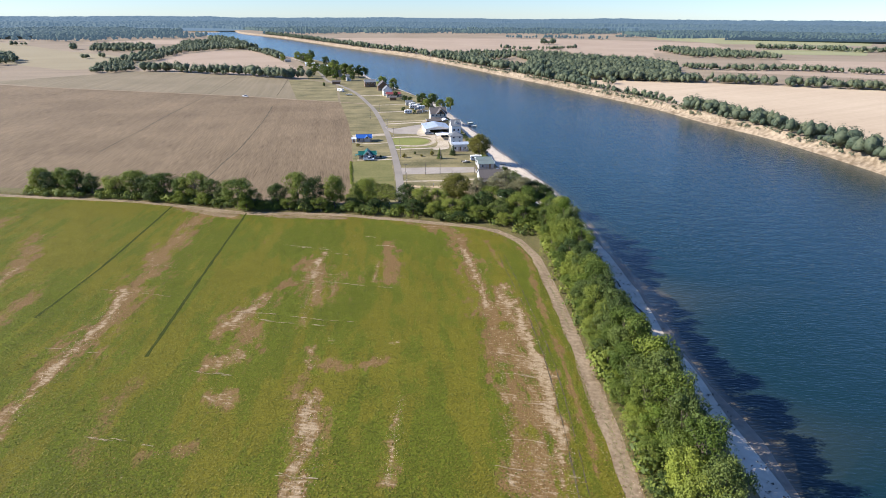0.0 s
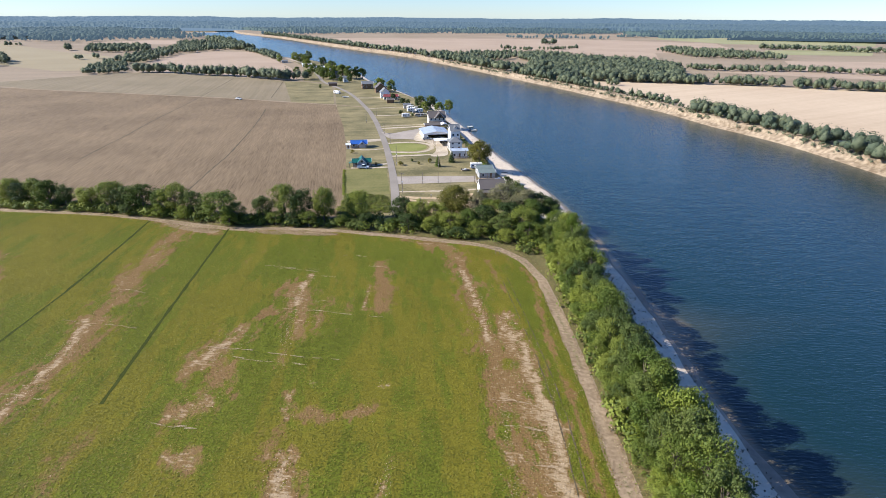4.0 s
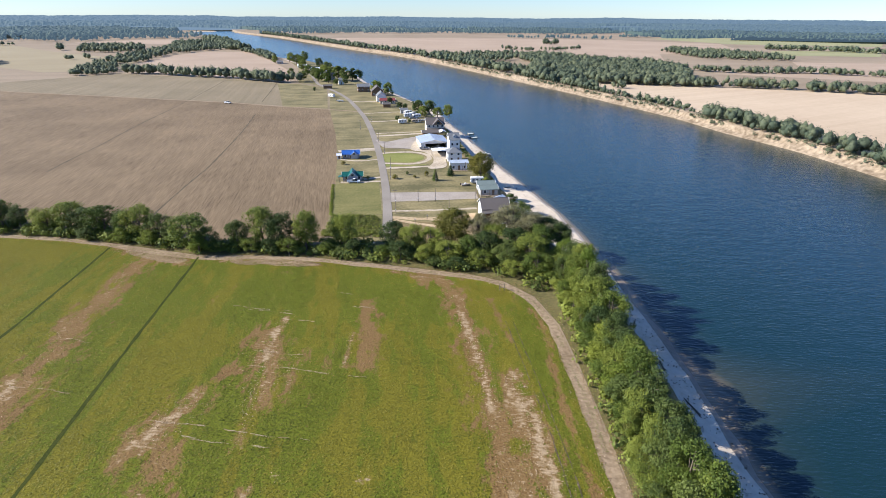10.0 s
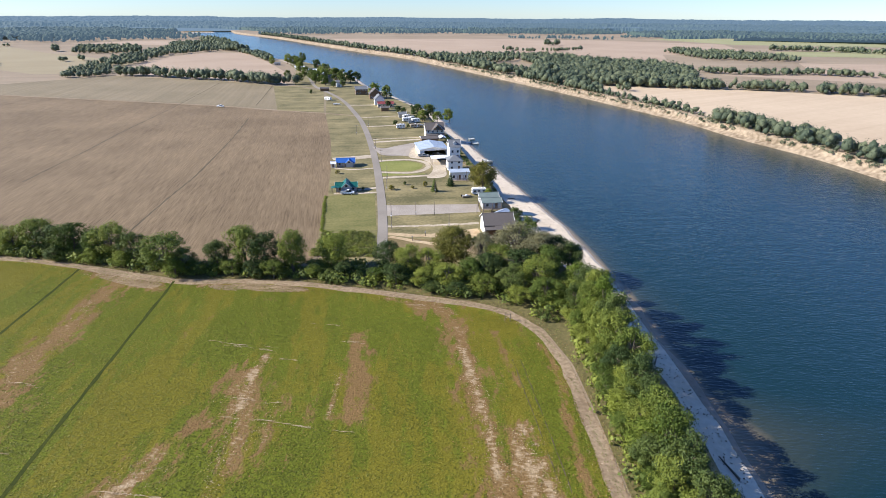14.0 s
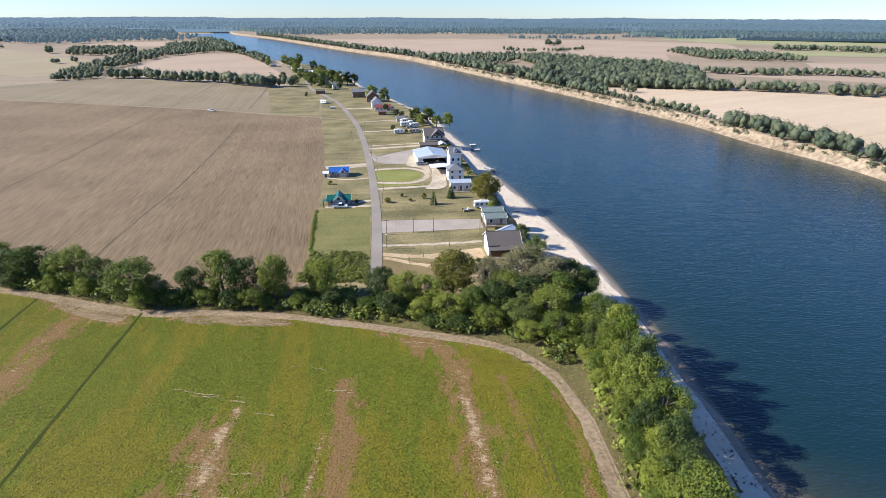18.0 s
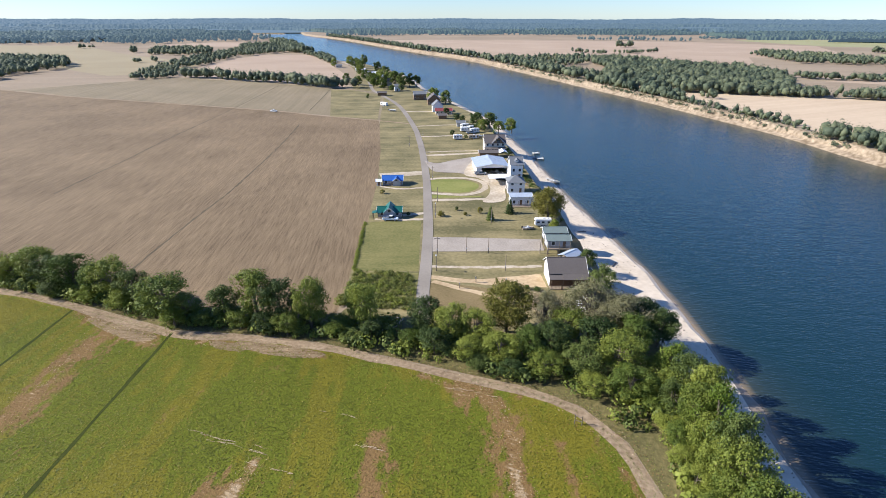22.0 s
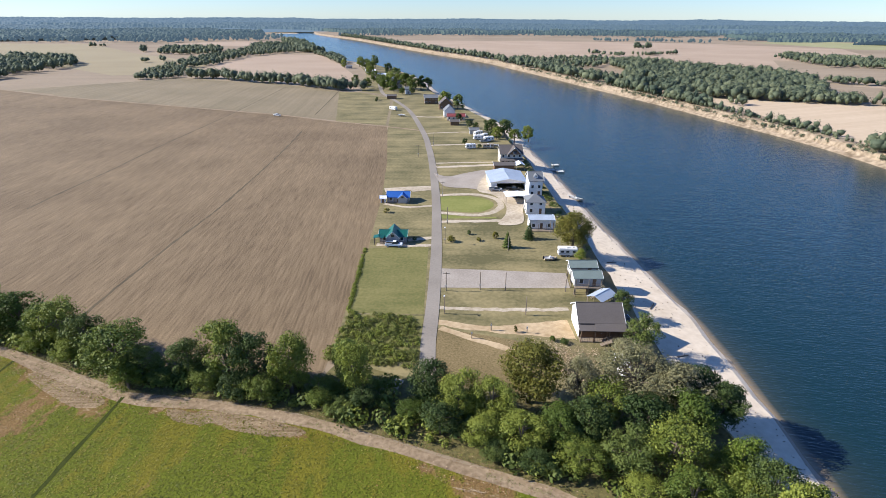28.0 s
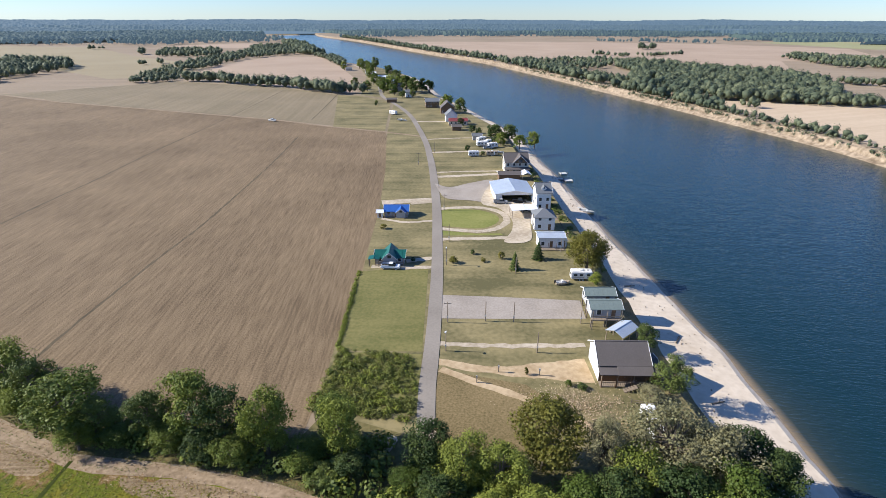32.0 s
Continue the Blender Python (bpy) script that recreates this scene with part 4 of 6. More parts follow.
random.seed(9)
low = {"a": ([], []), "b": ([], [])}
for i in range(460):
    x = random.uniform(-165, 38)
    yb = float(np.interp(x, [-165, -123, -100, -70, -52, -36, -19, -6, 8, 18, 26], [200, 196, 191.5, 183.5, 184, 182.4, 178.8, 175.8, 172.6, 168, 162]))
    y = yb + random.uniform(-0.6, 7.5 if x < -34 else 12)
    k = random.choice("ab")
    low[k][0].append((x, y, -0.2))
    low[k][1].append(random.uniform(1.2, 3.6))
for i in range(400):
    y = random.uniform(-5, 172)
    x = random.choice((random.uniform(31.0, 34.5), random.uniform(31.8, 42)))
    k = random.choice("aab")
    low[k][0].append((x, y, bank_height(x, y) - 0.2))
    low[k][1].append(random.uniform(1.0, 3.8))
thicket(*low["a"], M_LEAF, "green bushes under the trees", 105, 1.1)
thicket(*low["b"], M_LEAF_DARK, "dark bushes under the trees", 105, 1.1, seed=4)
weeds = {"a": ([], []), "b": ([], [])}
for i in range(600):
    x, y = random.uniform(-37.5, -18.5), random.uniform(197, 217)
    if x > float(np.interp(y, [197, 217], [-18.0, -20.8])):
        continue
    k = random.choice("aab")
    weeds[k][0].append((x, y, -0.1))
    weeds[k][1].append(random.uniform(0.4, 1.4))
for i in range(230):
    t = random.uniform(0, 1)
    weeds["b"][0].append((-38.3 - 6.3 * t + random.uniform(-0.4, 0.4), 217 + 38 * t, -0.1))
    weeds["b"][1].append(random.uniform(0.3, 0.8))
thicket(*weeds["a"], M_LEAF_DRY, "yellow-green weeds in an overgrown plot", 80, 1.3, 0.9, "weeds", 5)
thicket(*weeds["b"], M_LEAF, "tall green weeds in an overgrown plot", 80, 1.3, 0.9, "weeds", 6)


# dry weeds along the track and under the hedgerow
def edge_weeds():
    rng = np.random.default_rng(77)
    line = curve_points([(-175, 200.5), (-153, 197), (-123, 194), (-101, 189), (-70, 180.6), (-52, 180.6), (-36, 179.3), (-19, 175.8), (-6, 172.6), (8, 169.3), (17, 165), (23.5, 157), (27, 144), (28, 128), (28.6, 110),
                         (28.8, 90), (28.6, 70), (28.3, 50)], 1.0)
    p = np.array([(v.x, v.y) for v in line])
    d = np.gradient(p, axis=0)
    d /= np.linalg.norm(d, axis=1)[:, None]
    nrm2 = np.column_stack([-d[:, 1], d[:, 0]])
    for material, k, lab, span in ((M_CROP_RUST, 13000, "withered brown weeds beside the track", (1.0, 3.4)), (M_STALKS, 2500, "bleached weeds beside the track", (0.9, 2.6)), (M_LEAF, 9000, "green weeds beside the track", (1.3, 4.0))):
        i = rng.integers(0, len(p), k)
        side = np.where(rng.uniform(0, 1, k) < 0.6, 1, -1)
        off = side * (span[0] + np.abs(rng.normal(0, 0.5, k)) * (span[1] - span[0]))
        q = p[i] + nrm2[i] * off[:, None] + rng.normal(0, 0.4, (k, 2))
        up = rng.normal(size=(k, 3)) * 0.6 + np.array([0, 0, 1.0])
        up /= np.linalg.norm(up, axis=1)[:, None]
        tagged(quads_object("weeds", leaf_quads(rng, np.column_stack([q, rng.uniform(0.08, 0.5, k)]), up, np.full(k, 0.085)), material), lab, "weeds", kind="stuff")


edge_weeds()


def track_weeds():
    """Thin dry grass on the crown of the farm track, between the wheels."""
    rng = np.random.default_rng(78)
    line = curve_points([(-153, 197), (-123, 194), (-101, 189), (-70, 180.6), (-52, 180.6), (-36, 179.3), (-19, 175.8), (-6, 172.6), (8, 169.3), (17, 165), (23.5, 157), (27, 144), (28, 128), (28.6, 110), (28.8, 90),
                         (28.6, 70), (28.3, 50)], 1.0)
    p = np.array([(v.x, v.y) for v in line])
    k = 5200
    i = rng.integers(0, len(p), k)
    i = i[value_noise(p[i, 0] / 6, p[i, 1] / 6, 51) > -0.15]
    k = len(i)
    q = p[i] + rng.normal(0, 0.26, (k, 2)) + rng.uniform(-0.5, 0.5, (k, 2)) * 0.4
    up = rng.normal(size=(k, 3)) * 0.6 + np.array([0, 0, 1.0])
    up /= np.linalg.norm(up, axis=1)[:, None]
    tagged(quads_object("weeds", leaf_quads(rng, np.column_stack([q, rng.uniform(0.08, 0.2, k)]), up, np.full(k, 0.08)), M_LEAF_DRY), "thin dry grass along the middle of the track", "weeds", kind="stuff")


# dark scrub on the bank below the houses
random.seed(15)
scrub = ([], [])
for i in range(150):
    y = random.uniform(266, 372)
    x = float(np.interp(y, [266, 290, 312, 338, 364, 372], [20, 15.6, 12, 7.7, 3.0, 1.6])) + random.uniform(-1.2, 3.4)
    scrub[0].append((x, y, bank_height(x, y) - 0.15))
    scrub[1].append(random.uniform(0.5, 1.9))
thicket(*scrub, M_LEAF_DARK, "dark scrub on the bank below the houses", 70, 1.6, 0.9, "scrub", 8)

# ---------------------------------------------------------------- the bean crop
def value_noise(x, y, seed):
    """Smooth noise from -1 to 1 on a unit lattice, for arrays of places."""
    xi, yi = np.floor(x).astype(np.int64), np.floor(y).astype(np.int64)
    fx, fy = x - xi, y - yi
    fx, fy = fx * fx * (3 - 2 * fx), fy * fy * (3 - 2 * fy)

    def lattice(a, b):
        h = (a * 374761393 + b * 668265263 + seed * 974711) & 0x7FFFFFFF
        h = ((h ^ (h >> 13)) * 1274126177) & 0x7FFFFFFF
        return ((h ^ (h >> 16)) & 0xFFFF) / 32767.5 - 1
    top = lattice(xi, yi) * (1 - fx) + lattice(xi + 1, yi) * fx
    low_ = lattice(xi, yi + 1) * (1 - fx) + lattice(xi + 1, yi + 1) * fx
    return top * (1 - fy) + low_ * fy


# bare or withered streaks along the rows: points, half width, how bare, how withered
STREAKS = []


def streak(points, wide, bare, rust):
    STREAKS.append((points, wide, bare, rust))


# the long streak beside the second wheel rut
streak([(-89, 186), (-84.5, 172), (-83, 152), (-81, 139), (-79.5, 122), (-77, 105), (-76.5, 90)], 4.0, 0.4, 1.0)
streak([(-85, 168), (-83.6, 158)], 1.6, 0.7, 0.9)
streak([(-81, 122), (-77.6, 105), (-77.4, 92), (-76, 76), (-74, 62)], 2.0, 0.95, 0.9)
streak([(-85, 146), (-83, 136)], 2.2, 0.5, 0.9)
# a weedy dead patch and the withered column above it
streak([(-48, 106), (-46, 112), (-44, 117)], 3.6, 0.9, 1.0)
streak([(-44, 118), (-41.5, 126), (-40, 134)], 1.6, 0.1, 0.85)
streak([(-44, 106), (-42, 99), (-39, 95)], 1.8, 0.35, 0.9)
streak([(-46.5, 90.5), (-41.5, 94)], 2.7, 0.7, 0.8)
streak([(-42.5, 79.5), (-40, 80.5)], 2.4, 0.6, 0.8)
streak([(-48, 66), (-41, 67.5)], 1.8, 0.35, 0.7)
# the broken column in the middle
streak([(-35.2, 147), (-35.6, 139), (-34.5, 126), (-33, 112), (-32, 106)], 1.25, 0.9, 0.8)
streak([(-36.5, 138), (-34, 128), (-31, 118)], 4.6, 0.5, 0.85)
streak([(-28, 132), (-28.5, 122)], 2.0, 0.5, 0.8)
streak([(-27.6, 96), (-26.4, 89)], 1.5, 0.75, 0.85)
streak([(-23.5, 91), (-17, 90.6), (-11.5, 92)], 1.9, 0.35, 0.85)
streak([(-24.8, 99.8), (-23.4, 99.4)], 0.8, 1.0, 0.5)
streak([(-11.6, 99), (-9.4, 99.2)], 0.7, 0.8, 0.5)
streak([(-24.2, 80), (-22.6, 69), (-21, 56)], 2.7, 0.95, 1.0)
streak([(-27, 86), (-24, 72)], 2.2, 0.2, 0.7)
streak([(-7.6, 80), (-8, 72), (-7.6, 62)], 1.15, 0.95, 0.8)
# the red patch
streak([(-17, 153), (-14.6, 140), (-12.6, 128)], 2.6, 0.15, 1.0)
streak([(-18.6, 141), (-17.6, 127)], 0.7, 0.85, 0.7)
# the wide bare bands near the track
streak([(-2, 171), (3, 166), (7, 148), (10, 124), (12.4, 104), (13, 90), (12.6, 70), (12, 50)], 3.8, 0.45, 1.0)
streak([(6, 149), (9, 133), (10.6, 115)], 1.7, 0.95, 0.9)
streak([(15.6, 126), (17.6, 113), (19.2, 98), (19.6, 84), (19.2, 70), (18, 54)], 2.5, 1.0, 1.0)
streak([(15, 122), (17, 104), (17, 84), (16, 66), (15, 50)], 4.6, 0.6, 1.0)
streak([(12.2, 96), (11.6, 76), (11, 60)], 1.2, 0.8, 0.8)
streak([(23.6, 152), (24.4, 132), (24.6, 112), (24.8, 88), (24.4, 62)], 0.8, 0.15, 0.9)
streak([(14, 156), (15.5, 146), (16.6, 138)], 0.9, 0.1, 0.85)
# the far end along the track, and the corner beyond the ruts
streak([(-96, 186), (-84, 182), (-74, 178)], 2.4, 0.75, 0.9)
streak([(-62, 178), (-46, 177.4), (-33, 175.6)], 1.3, 0.75, 0.9)
streak([(-12, 171.5), (-4, 169), (6, 164)], 1.2, 0.55, 0.9)
streak([(-128, 158), (-122, 148), (-117, 132), (-115, 120), (-113, 104)], 3.4, 0.35, 0.9)
streak([(-118, 134), (-115.6, 122)], 1.7, 0.85, 0.8)
streak([(-150, 172), (-142, 150), (-138, 130)], 3.4, 0.3, 0.85)
streak([(-104, 118), (-100, 92)], 2.6, 0.25, 0.7)
streak([(-60, 84), (-58, 66)], 2.4, 0.2, 0.6)
# where the plants stay green (-1) or turn yellow (1)
ZONES = [(-2, 108, 8, 40, -1), (-3, 74, 5, 16, -1), (-19, 117, 5, 14, -1), (-38, 157, 7, 10, -1), (-68, 144, 5, 16, -1), (-63, 117, 4, 14, -1), (21, 140, 4, 20, -1.6), (-61, 70, 10, 10, -1)]
ZONES += [(-9, 157, 12, 9, -1), (-49, 161, 5, 10, -1), (-51, 98, 4, 12, -1.4), (-14, 71, 4, 10, -1), (-103, 127, 8, 14, -1), (-105, 160, 8, 12, -1), (-60, 157, 5, 14, -1), (-25, 112, 4, 7, -1)]
ZONES += [(-103, 144, 6, 16, 1), (-58, 90, 6, 10, 1), (-86, 98, 6, 10, 1), (-22, 84, 8, 8, 1), (-46, 128, 4, 20, 1), (6, 85, 4, 16, 1), (-132, 180, 20, 6, 1), (-34, 74, 9, 7, 1), (26, 90, 2.5, 30, 0.8)]


def crop_state(p):
    """For places (k, 2): how bare, how withered, and how yellow the crop stands there."""
    x = p[:, 0] + 0.1 * p[:, 1]
    y = p[:, 1] - 0.1 * p[:, 0]

    def many(sx, sy, seed):
        return value_noise(x / sx, y / sy, seed)
    ragged = 0.55 * many(2.2, 5, 22) + 0.45 * many(0.8, 2.2, 24) + 0.35 * many(0.35, 1.6, 25)
    q = p + np.column_stack([many(5, 9, 21) * 0.9, many(6, 9, 23) * 1.6])
    bare, rust = np.zeros(len(p)), np.zeros(len(p))
    for pts, wide, b_, r_ in STREAKS:
        a = np.array(pts, float)
        near = np.nonzero((q[:, 0] > a[:, 0].min() - 3 * wide) & (q[:, 0] < a[:, 0].max() + 3 * wide) & (q[:, 1] > a[:, 1].min() - 4 * wide) & (q[:, 1] < a[:, 1].max() + 4 * wide))[0]
        if not len(near):
            continue
        u = q[near]
        dist = np.full(len(near), 1e9)
        for (ax, ay), (bx, by) in zip(pts, pts[1:]):
            d = np.array([bx - ax, by - ay])
            t = np.clip(((u[:, 0] - ax) * d[0] + (u[:, 1] - ay) * d[1]) / (d @ d), 0, 1)
            dist = np.minimum(dist, np.hypot(u[:, 0] - ax - t * d[0], u[:, 1] - ay - t * d[1]))
        edge = 1.15 - dist / wide + 1.15 * ragged[near]
        bare[near] = np.maximum(bare[near], b_ * np.clip(edge * 0.75, 0, 1))
        rust[near] = np.maximum(rust[near], r_ * np.clip((1.6 - dist / wide + 1.3 * ragged[near]) * 0.66, 0, 1))
    tone = 0.4 * many(14, 40, 2) + 0.4 * many(3.5, 14, 5) + 0.4 * many(1.1, 6, 15)
    for cx, cy, rx, ry, way in ZONES:
        tone = tone + way * 0.32 * np.exp(-((q[:, 0] - cx) / rx) ** 2 - ((q[:, 1] - cy) / ry) ** 2)
    wither = many(5, 34, 8) + 0.6 * many(1.6, 6, 12) + 0.5 * many(0.5, 2.5, 13)
    rust = rust + np.clip(wither - 0.55, 0, 1) * 0.6
    bare = np.maximum(bare, np.clip(many(0.7, 2.0, 33) + 0.6 * many(3, 8, 34) - 0.85, 0, 1) * 1.2 * (rust > 0.2))
    return np.clip(bare, 0, 1), np.clip(rust, 0, 1), tone


def crop_floor_material():
    m = bpy.data.materials.new("soil and low leaves of the crop")
    m.use_nodes = True
    n, ln = m.node_tree.nodes, m.node_tree.links
    b = n["Principled BSDF"]
    b.inputs["Roughness"].default_value = 0.95
    b.inputs["Specular IOR Level"].default_value = 0.15
    tc = n.new("ShaderNodeTexCoord")

    def grain(scale, stretch=(1, 1, 1), turn=0.0, detail=4):
        t, m2, m3 = n.new("ShaderNodeTexNoise"), n.new("ShaderNodeMapping"), n.new("ShaderNodeMapping")
        t.inputs["Scale"].default_value, t.inputs["Detail"].default_value = scale, detail
        m2.inputs["Rotation"].default_value = (0, 0, radians(turn))
        m3.inputs["Scale"].default_value = stretch
        ln.new(tc.outputs["Object"], m2.inputs[0])
        ln.new(m2.outputs[0], m3.inputs[0])
        ln.new(m3.outputs[0], t.inputs["Vector"])
        return t.outputs["Fac"]

    def blend(level, noise_out, weight, lo, hi):
        k = n.new("ShaderNodeMath")
        k.operation = "MULTIPLY_ADD"
        ln.new(noise_out, k.inputs[0])
        k.inputs[1].default_value = weight
        ln.new(level, k.inputs[2])
        r = n.new("ShaderNodeMapRange")
        r.interpolation_type = "SMOOTHSTEP"
        r.inputs["From Min"].default_value, r.inputs["From Max"].default_value = lo + weight / 2, hi + weight / 2
        ln.new(k.outputs[0], r.inputs["Value"])
        return r.outputs[0]

    def mix(fac, a, c):
        x = n.new("ShaderNodeMix")
        x.data_type = "RGBA"
        ln.new(fac, x.inputs["Factor"])
        for key, v in (("A", a), ("B", c)):
            if isinstance(v, tuple):
                x.inputs[key].default_value = (*v, 1)
            else:
                ln.new(v, x.inputs[key])
        return x.outputs["Result"]

    def level(name):
        a = n.new("ShaderNodeAttribute")
        a.attribute_name = name
        return a.outputs["Fac"]

    speck, broad, fleck, rows = grain(2.4), grain(0.5), grain(1.2, (1, 0.45, 1), -6, 6), grain(1.7, (0.4, 1, 1), 9, 6)
    green = mix(speck, (0.074, 0.094, 0.008), (0.156, 0.170, 0.018))
    gold = mix(speck, (0.105, 0.100, 0.009), (0.208, 0.178, 0.021))
    brown = mix(speck, (0.108, 0.064, 0.022), (0.275, 0.172, 0.070))
    straw = mix(rows, (0.24, 0.165, 0.082), (0.47, 0.355, 0.22))
    c = mix(blend(level("tone"), broad, 0.8, -0.12, 0.26), green, gold)
    c = mix(blend(level("rust"), fleck, 1.4, 0.30, 0.85), c, brown)
    c = mix(blend(level("bare"), rows, 1.9, 0.45, 1.05), c, straw)
    ln.new(c, b.inputs["Base Color"])
    bp = n.new("ShaderNodeBump")
    bp.inputs["Strength"].default_value, bp.inputs["Distance"].default_value = 0.7, 0.2
    ln.new(speck, bp.inputs["Height"])
    ln.new(bp.outputs[0], b.inputs["Normal"])
    return m


def crop_floor():
    cell = 0.8
    nx, ny = int(210 / cell), int(236 / cell)
    gx, gy = np.meshgrid(-180 + cell * np.arange(nx), -38 + cell * np.arange(ny))
    p = np.column_stack([gx.ravel(), gy.ravel()])
    ok = inside([(x - (0.6 if x > 0 else 0), y) for x, y in FIELD], p)
    faces = []
    for j in range(ny - 1):
        for i in range(nx - 1):
            a = j * nx + i
            if ok[a] and ok[a + 1] and ok[a + nx] and ok[a + nx + 1]:
                faces.append((a, a + 1, a + nx + 1, a + nx))
    bare, rust, tone = crop_state(p)
    lift = 0.045 + 0.012 * value_noise(p[:, 0] / 5, p[:, 1] / 5, 3)
    ob = linked("crop_floor", np.column_stack([p, lift]).tolist(), faces, crop_floor_material(), smooth=True)
    for key, v in (("bare", bare), ("rust", rust), ("tone", tone)):
        ob.data.attributes.new(key, "FLOAT", "POINT").data.foreach_set("value", v.astype(np.float32))
    tagged(ob, "patchy soil with straw and low bean leaves", "field", kind="structure")


crop_floor()
TRAMS = [((-61, 93), (-64.6, 127), 0.42), ((-64.6, 127), (-69.8, 181), 0.5), ((-94.8, 113), (-95.3, 139), 0.42), ((-95.3, 139), (-99.5, 187), 0.5), ((-94.8, 113), (-93.5, 60), 0.25)]


def plant_crop():
    rng = np.random.default_rng(11)
    n_ = 430000
    p = np.column_stack([rng.uniform(-175, 30, n_), 50 + 147 * rng.uniform(0, 1, n_) ** 1.3])
    p = np.concatenate([p, np.column_stack([rng.uniform(-175, 30, 70000), rng.uniform(-38, 50, 70000)])])
    p = p[inside([(x, y) for x, y in FIELD], p)]
    p = p[inside([(x - (1.7 if x > 0 else 0), y - 1.5) for x, y in FIELD], p)]
    # tramlines
    for (ax, ay), (bx, by), w in TRAMS:
        d = np.array([bx - ax, by - ay])
        ln = np.linalg.norm(d)
        d /= ln
        q = p - np.array([ax, ay])
        off = np.abs(q[:, 0] * d[1] - q[:, 1] * d[0])
        p = p[(off > w) | (q @ d < 0) | (q @ d > ln)]
    bare, rust, tone = crop_state(p)
    keep = rng.uniform(0, 1, len(p)) > np.clip(bare * 1.6 - 0.3, 0, 0.93)
    p, tone, rust = p[keep], tone[keep], rust[keep]
    pick = rng.normal(0, 0.24, len(p))
    is_rust = (rust + pick) > 0.62
    is_gold = ~is_rust & ((tone + rust * 0.8 + pick * 1.6) > -0.06)
    for name, mask, material, lab in (("crop", ~is_rust & ~is_gold, M_CROP, "dense green bean plants"), ("crop", is_gold, M_CROP_GOLD, "yellowing bean plants"),
                                      ("crop", is_rust, M_CROP_RUST, "withered rust-brown bean plants")):
        q = p[mask]
        k = len(q)
        hgt = rng.uniform(0.05, 0.15, k) * (0.6 if material is M_CROP_RUST else 1)
        nrm = rng.normal(size=(k, 3)) * 0.17 + np.array([0, 0, 1.0])
        nrm /= np.linalg.norm(nrm, axis=1)[:, None]
        quads = leaf_quads(rng, np.column_stack([q, hgt]), nrm, np.where(q[:, 1] < 50, 0.34, 0.17))
        tagged(quads_object(name, quads, material), lab, "crop", kind="stuff")


def lay_straw():
    """Bleached stalks on the bare spots and in thin rows across the crop."""
    rng = np.random.default_rng(31)
    pts = []
    for line, wide, b_, r_ in STREAKS:
        for (ax, ay), (bx, by) in zip(line, line[1:]):
            ln = math.hypot(bx - ax, by - ay)
            k = int(ln * wide * 9 * b_ * b_)
            t, o = rng.uniform(0, 1, k), rng.normal(0, 0.55 * wide, k)
            pts.append(np.column_stack([ax + (bx - ax) * t + o * (by - ay) / ln, ay + (by - ay) * t - o * (bx - ax) / ln + rng.normal(0, 0.4, k)]))
    p = np.concatenate(pts)
    size = np.full(len(p), 0.085)
    ok = inside([(x - (2.2 if x > 0 else 0), y - 1.2) for x, y in FIELD], p)
    p, size = p[ok], size[ok]
    k = len(p)
    nrm = rng.normal(size=(k, 3)) * 0.25 + np.array([0, 0, 1.0])
    nrm /= np.linalg.norm(nrm, axis=1)[:, None]
    q = leaf_quads(rng, np.column_stack([p, rng.uniform(0.06, 0.3, k)]), nrm, size)
    tagged(quads_object("straw", q, M_STALKS), "bleached stalks lying on bare spots", "straw", kind="stuff")
    # thin broken lines of stalks across the rows
    lines_ = []
    for x0, y0, ln in ROWS_OF_STRAW:
        k = int(ln * 2.6)
        t = rng.uniform(0, 1, k)
        t = t[np.sin(t * ln * 0.9 + x0) + np.sin(t * ln * 0.37 + y0) > -0.4]
        k = len(t)
        c = np.column_stack([x0 + ln * t, y0 - 0.16 * ln * t + rng.normal(0, 0.07, k) + 0.25 * np.sin(t * 9 + x0), rng.uniform(0.2, 0.34, k)])
        turn = -0.16 + rng.normal(0, 0.12, k)
        d = np.column_stack([np.cos(turn), np.sin(turn), np.zeros(k)]) * rng.uniform(0.3, 1.1, k)[:, None]
        w = np.column_stack([-np.sin(turn), np.cos(turn), np.zeros(k)]) * rng.uniform(0.010, 0.026, k)[:, None]
        lines_.append(np.stack([c - d - w, c + d - w, c + d + w, c - d + w], axis=1))
    tagged(quads_object("straw", np.concatenate(lines_), M_STALKS), "thin broken lines of bleached stalks", "straw", kind="stuff")


ROWS_OF_STRAW = [(-52, 112, 31), (-40, 128.4, 26), (-86, 121.6, 18), (-47, 150.6, 14), (-28.4, 159.4, 9), (-85, 137.5, 11), (-42, 107.5, 17), (-38, 133, 12), (-24, 66, 6), (-25, 62, 6), (-25, 70, 5)]
ROWS_OF_STRAW += [(11, 80, 8), (11, 70, 10), (-49, 151.8, 15), (-9, 169, 13), (-84, 96, 12), (-36, 146, 9), (-20, 152, 9), (10, 95, 8), (-50, 88, 8), (12, 88, 9), (9, 64, 12), (-60, 70, 12)]
plant_crop()
lay_straw()
track_weeds()
rng_ = np.random.default_rng(44)
pale = np.column_stack([rng_.normal(11, 4.6, 3000), rng_.normal(206.0, 2.6, 3000), rng_.uniform(0.05, 0.3, 3000)])
tip = rng_.normal(size=(3000, 3)) * 0.6 + np.array([0, 0, 1.0])
tip /= np.linalg.norm(tip, axis=1)[:, None]
tagged(quads_object("dry_weeds", leaf_quads(rng_, pale, tip, np.full(3000, 0.125)), M_STALKS), "pale dry weeds in rough grass", "weeds", kind="stuff")

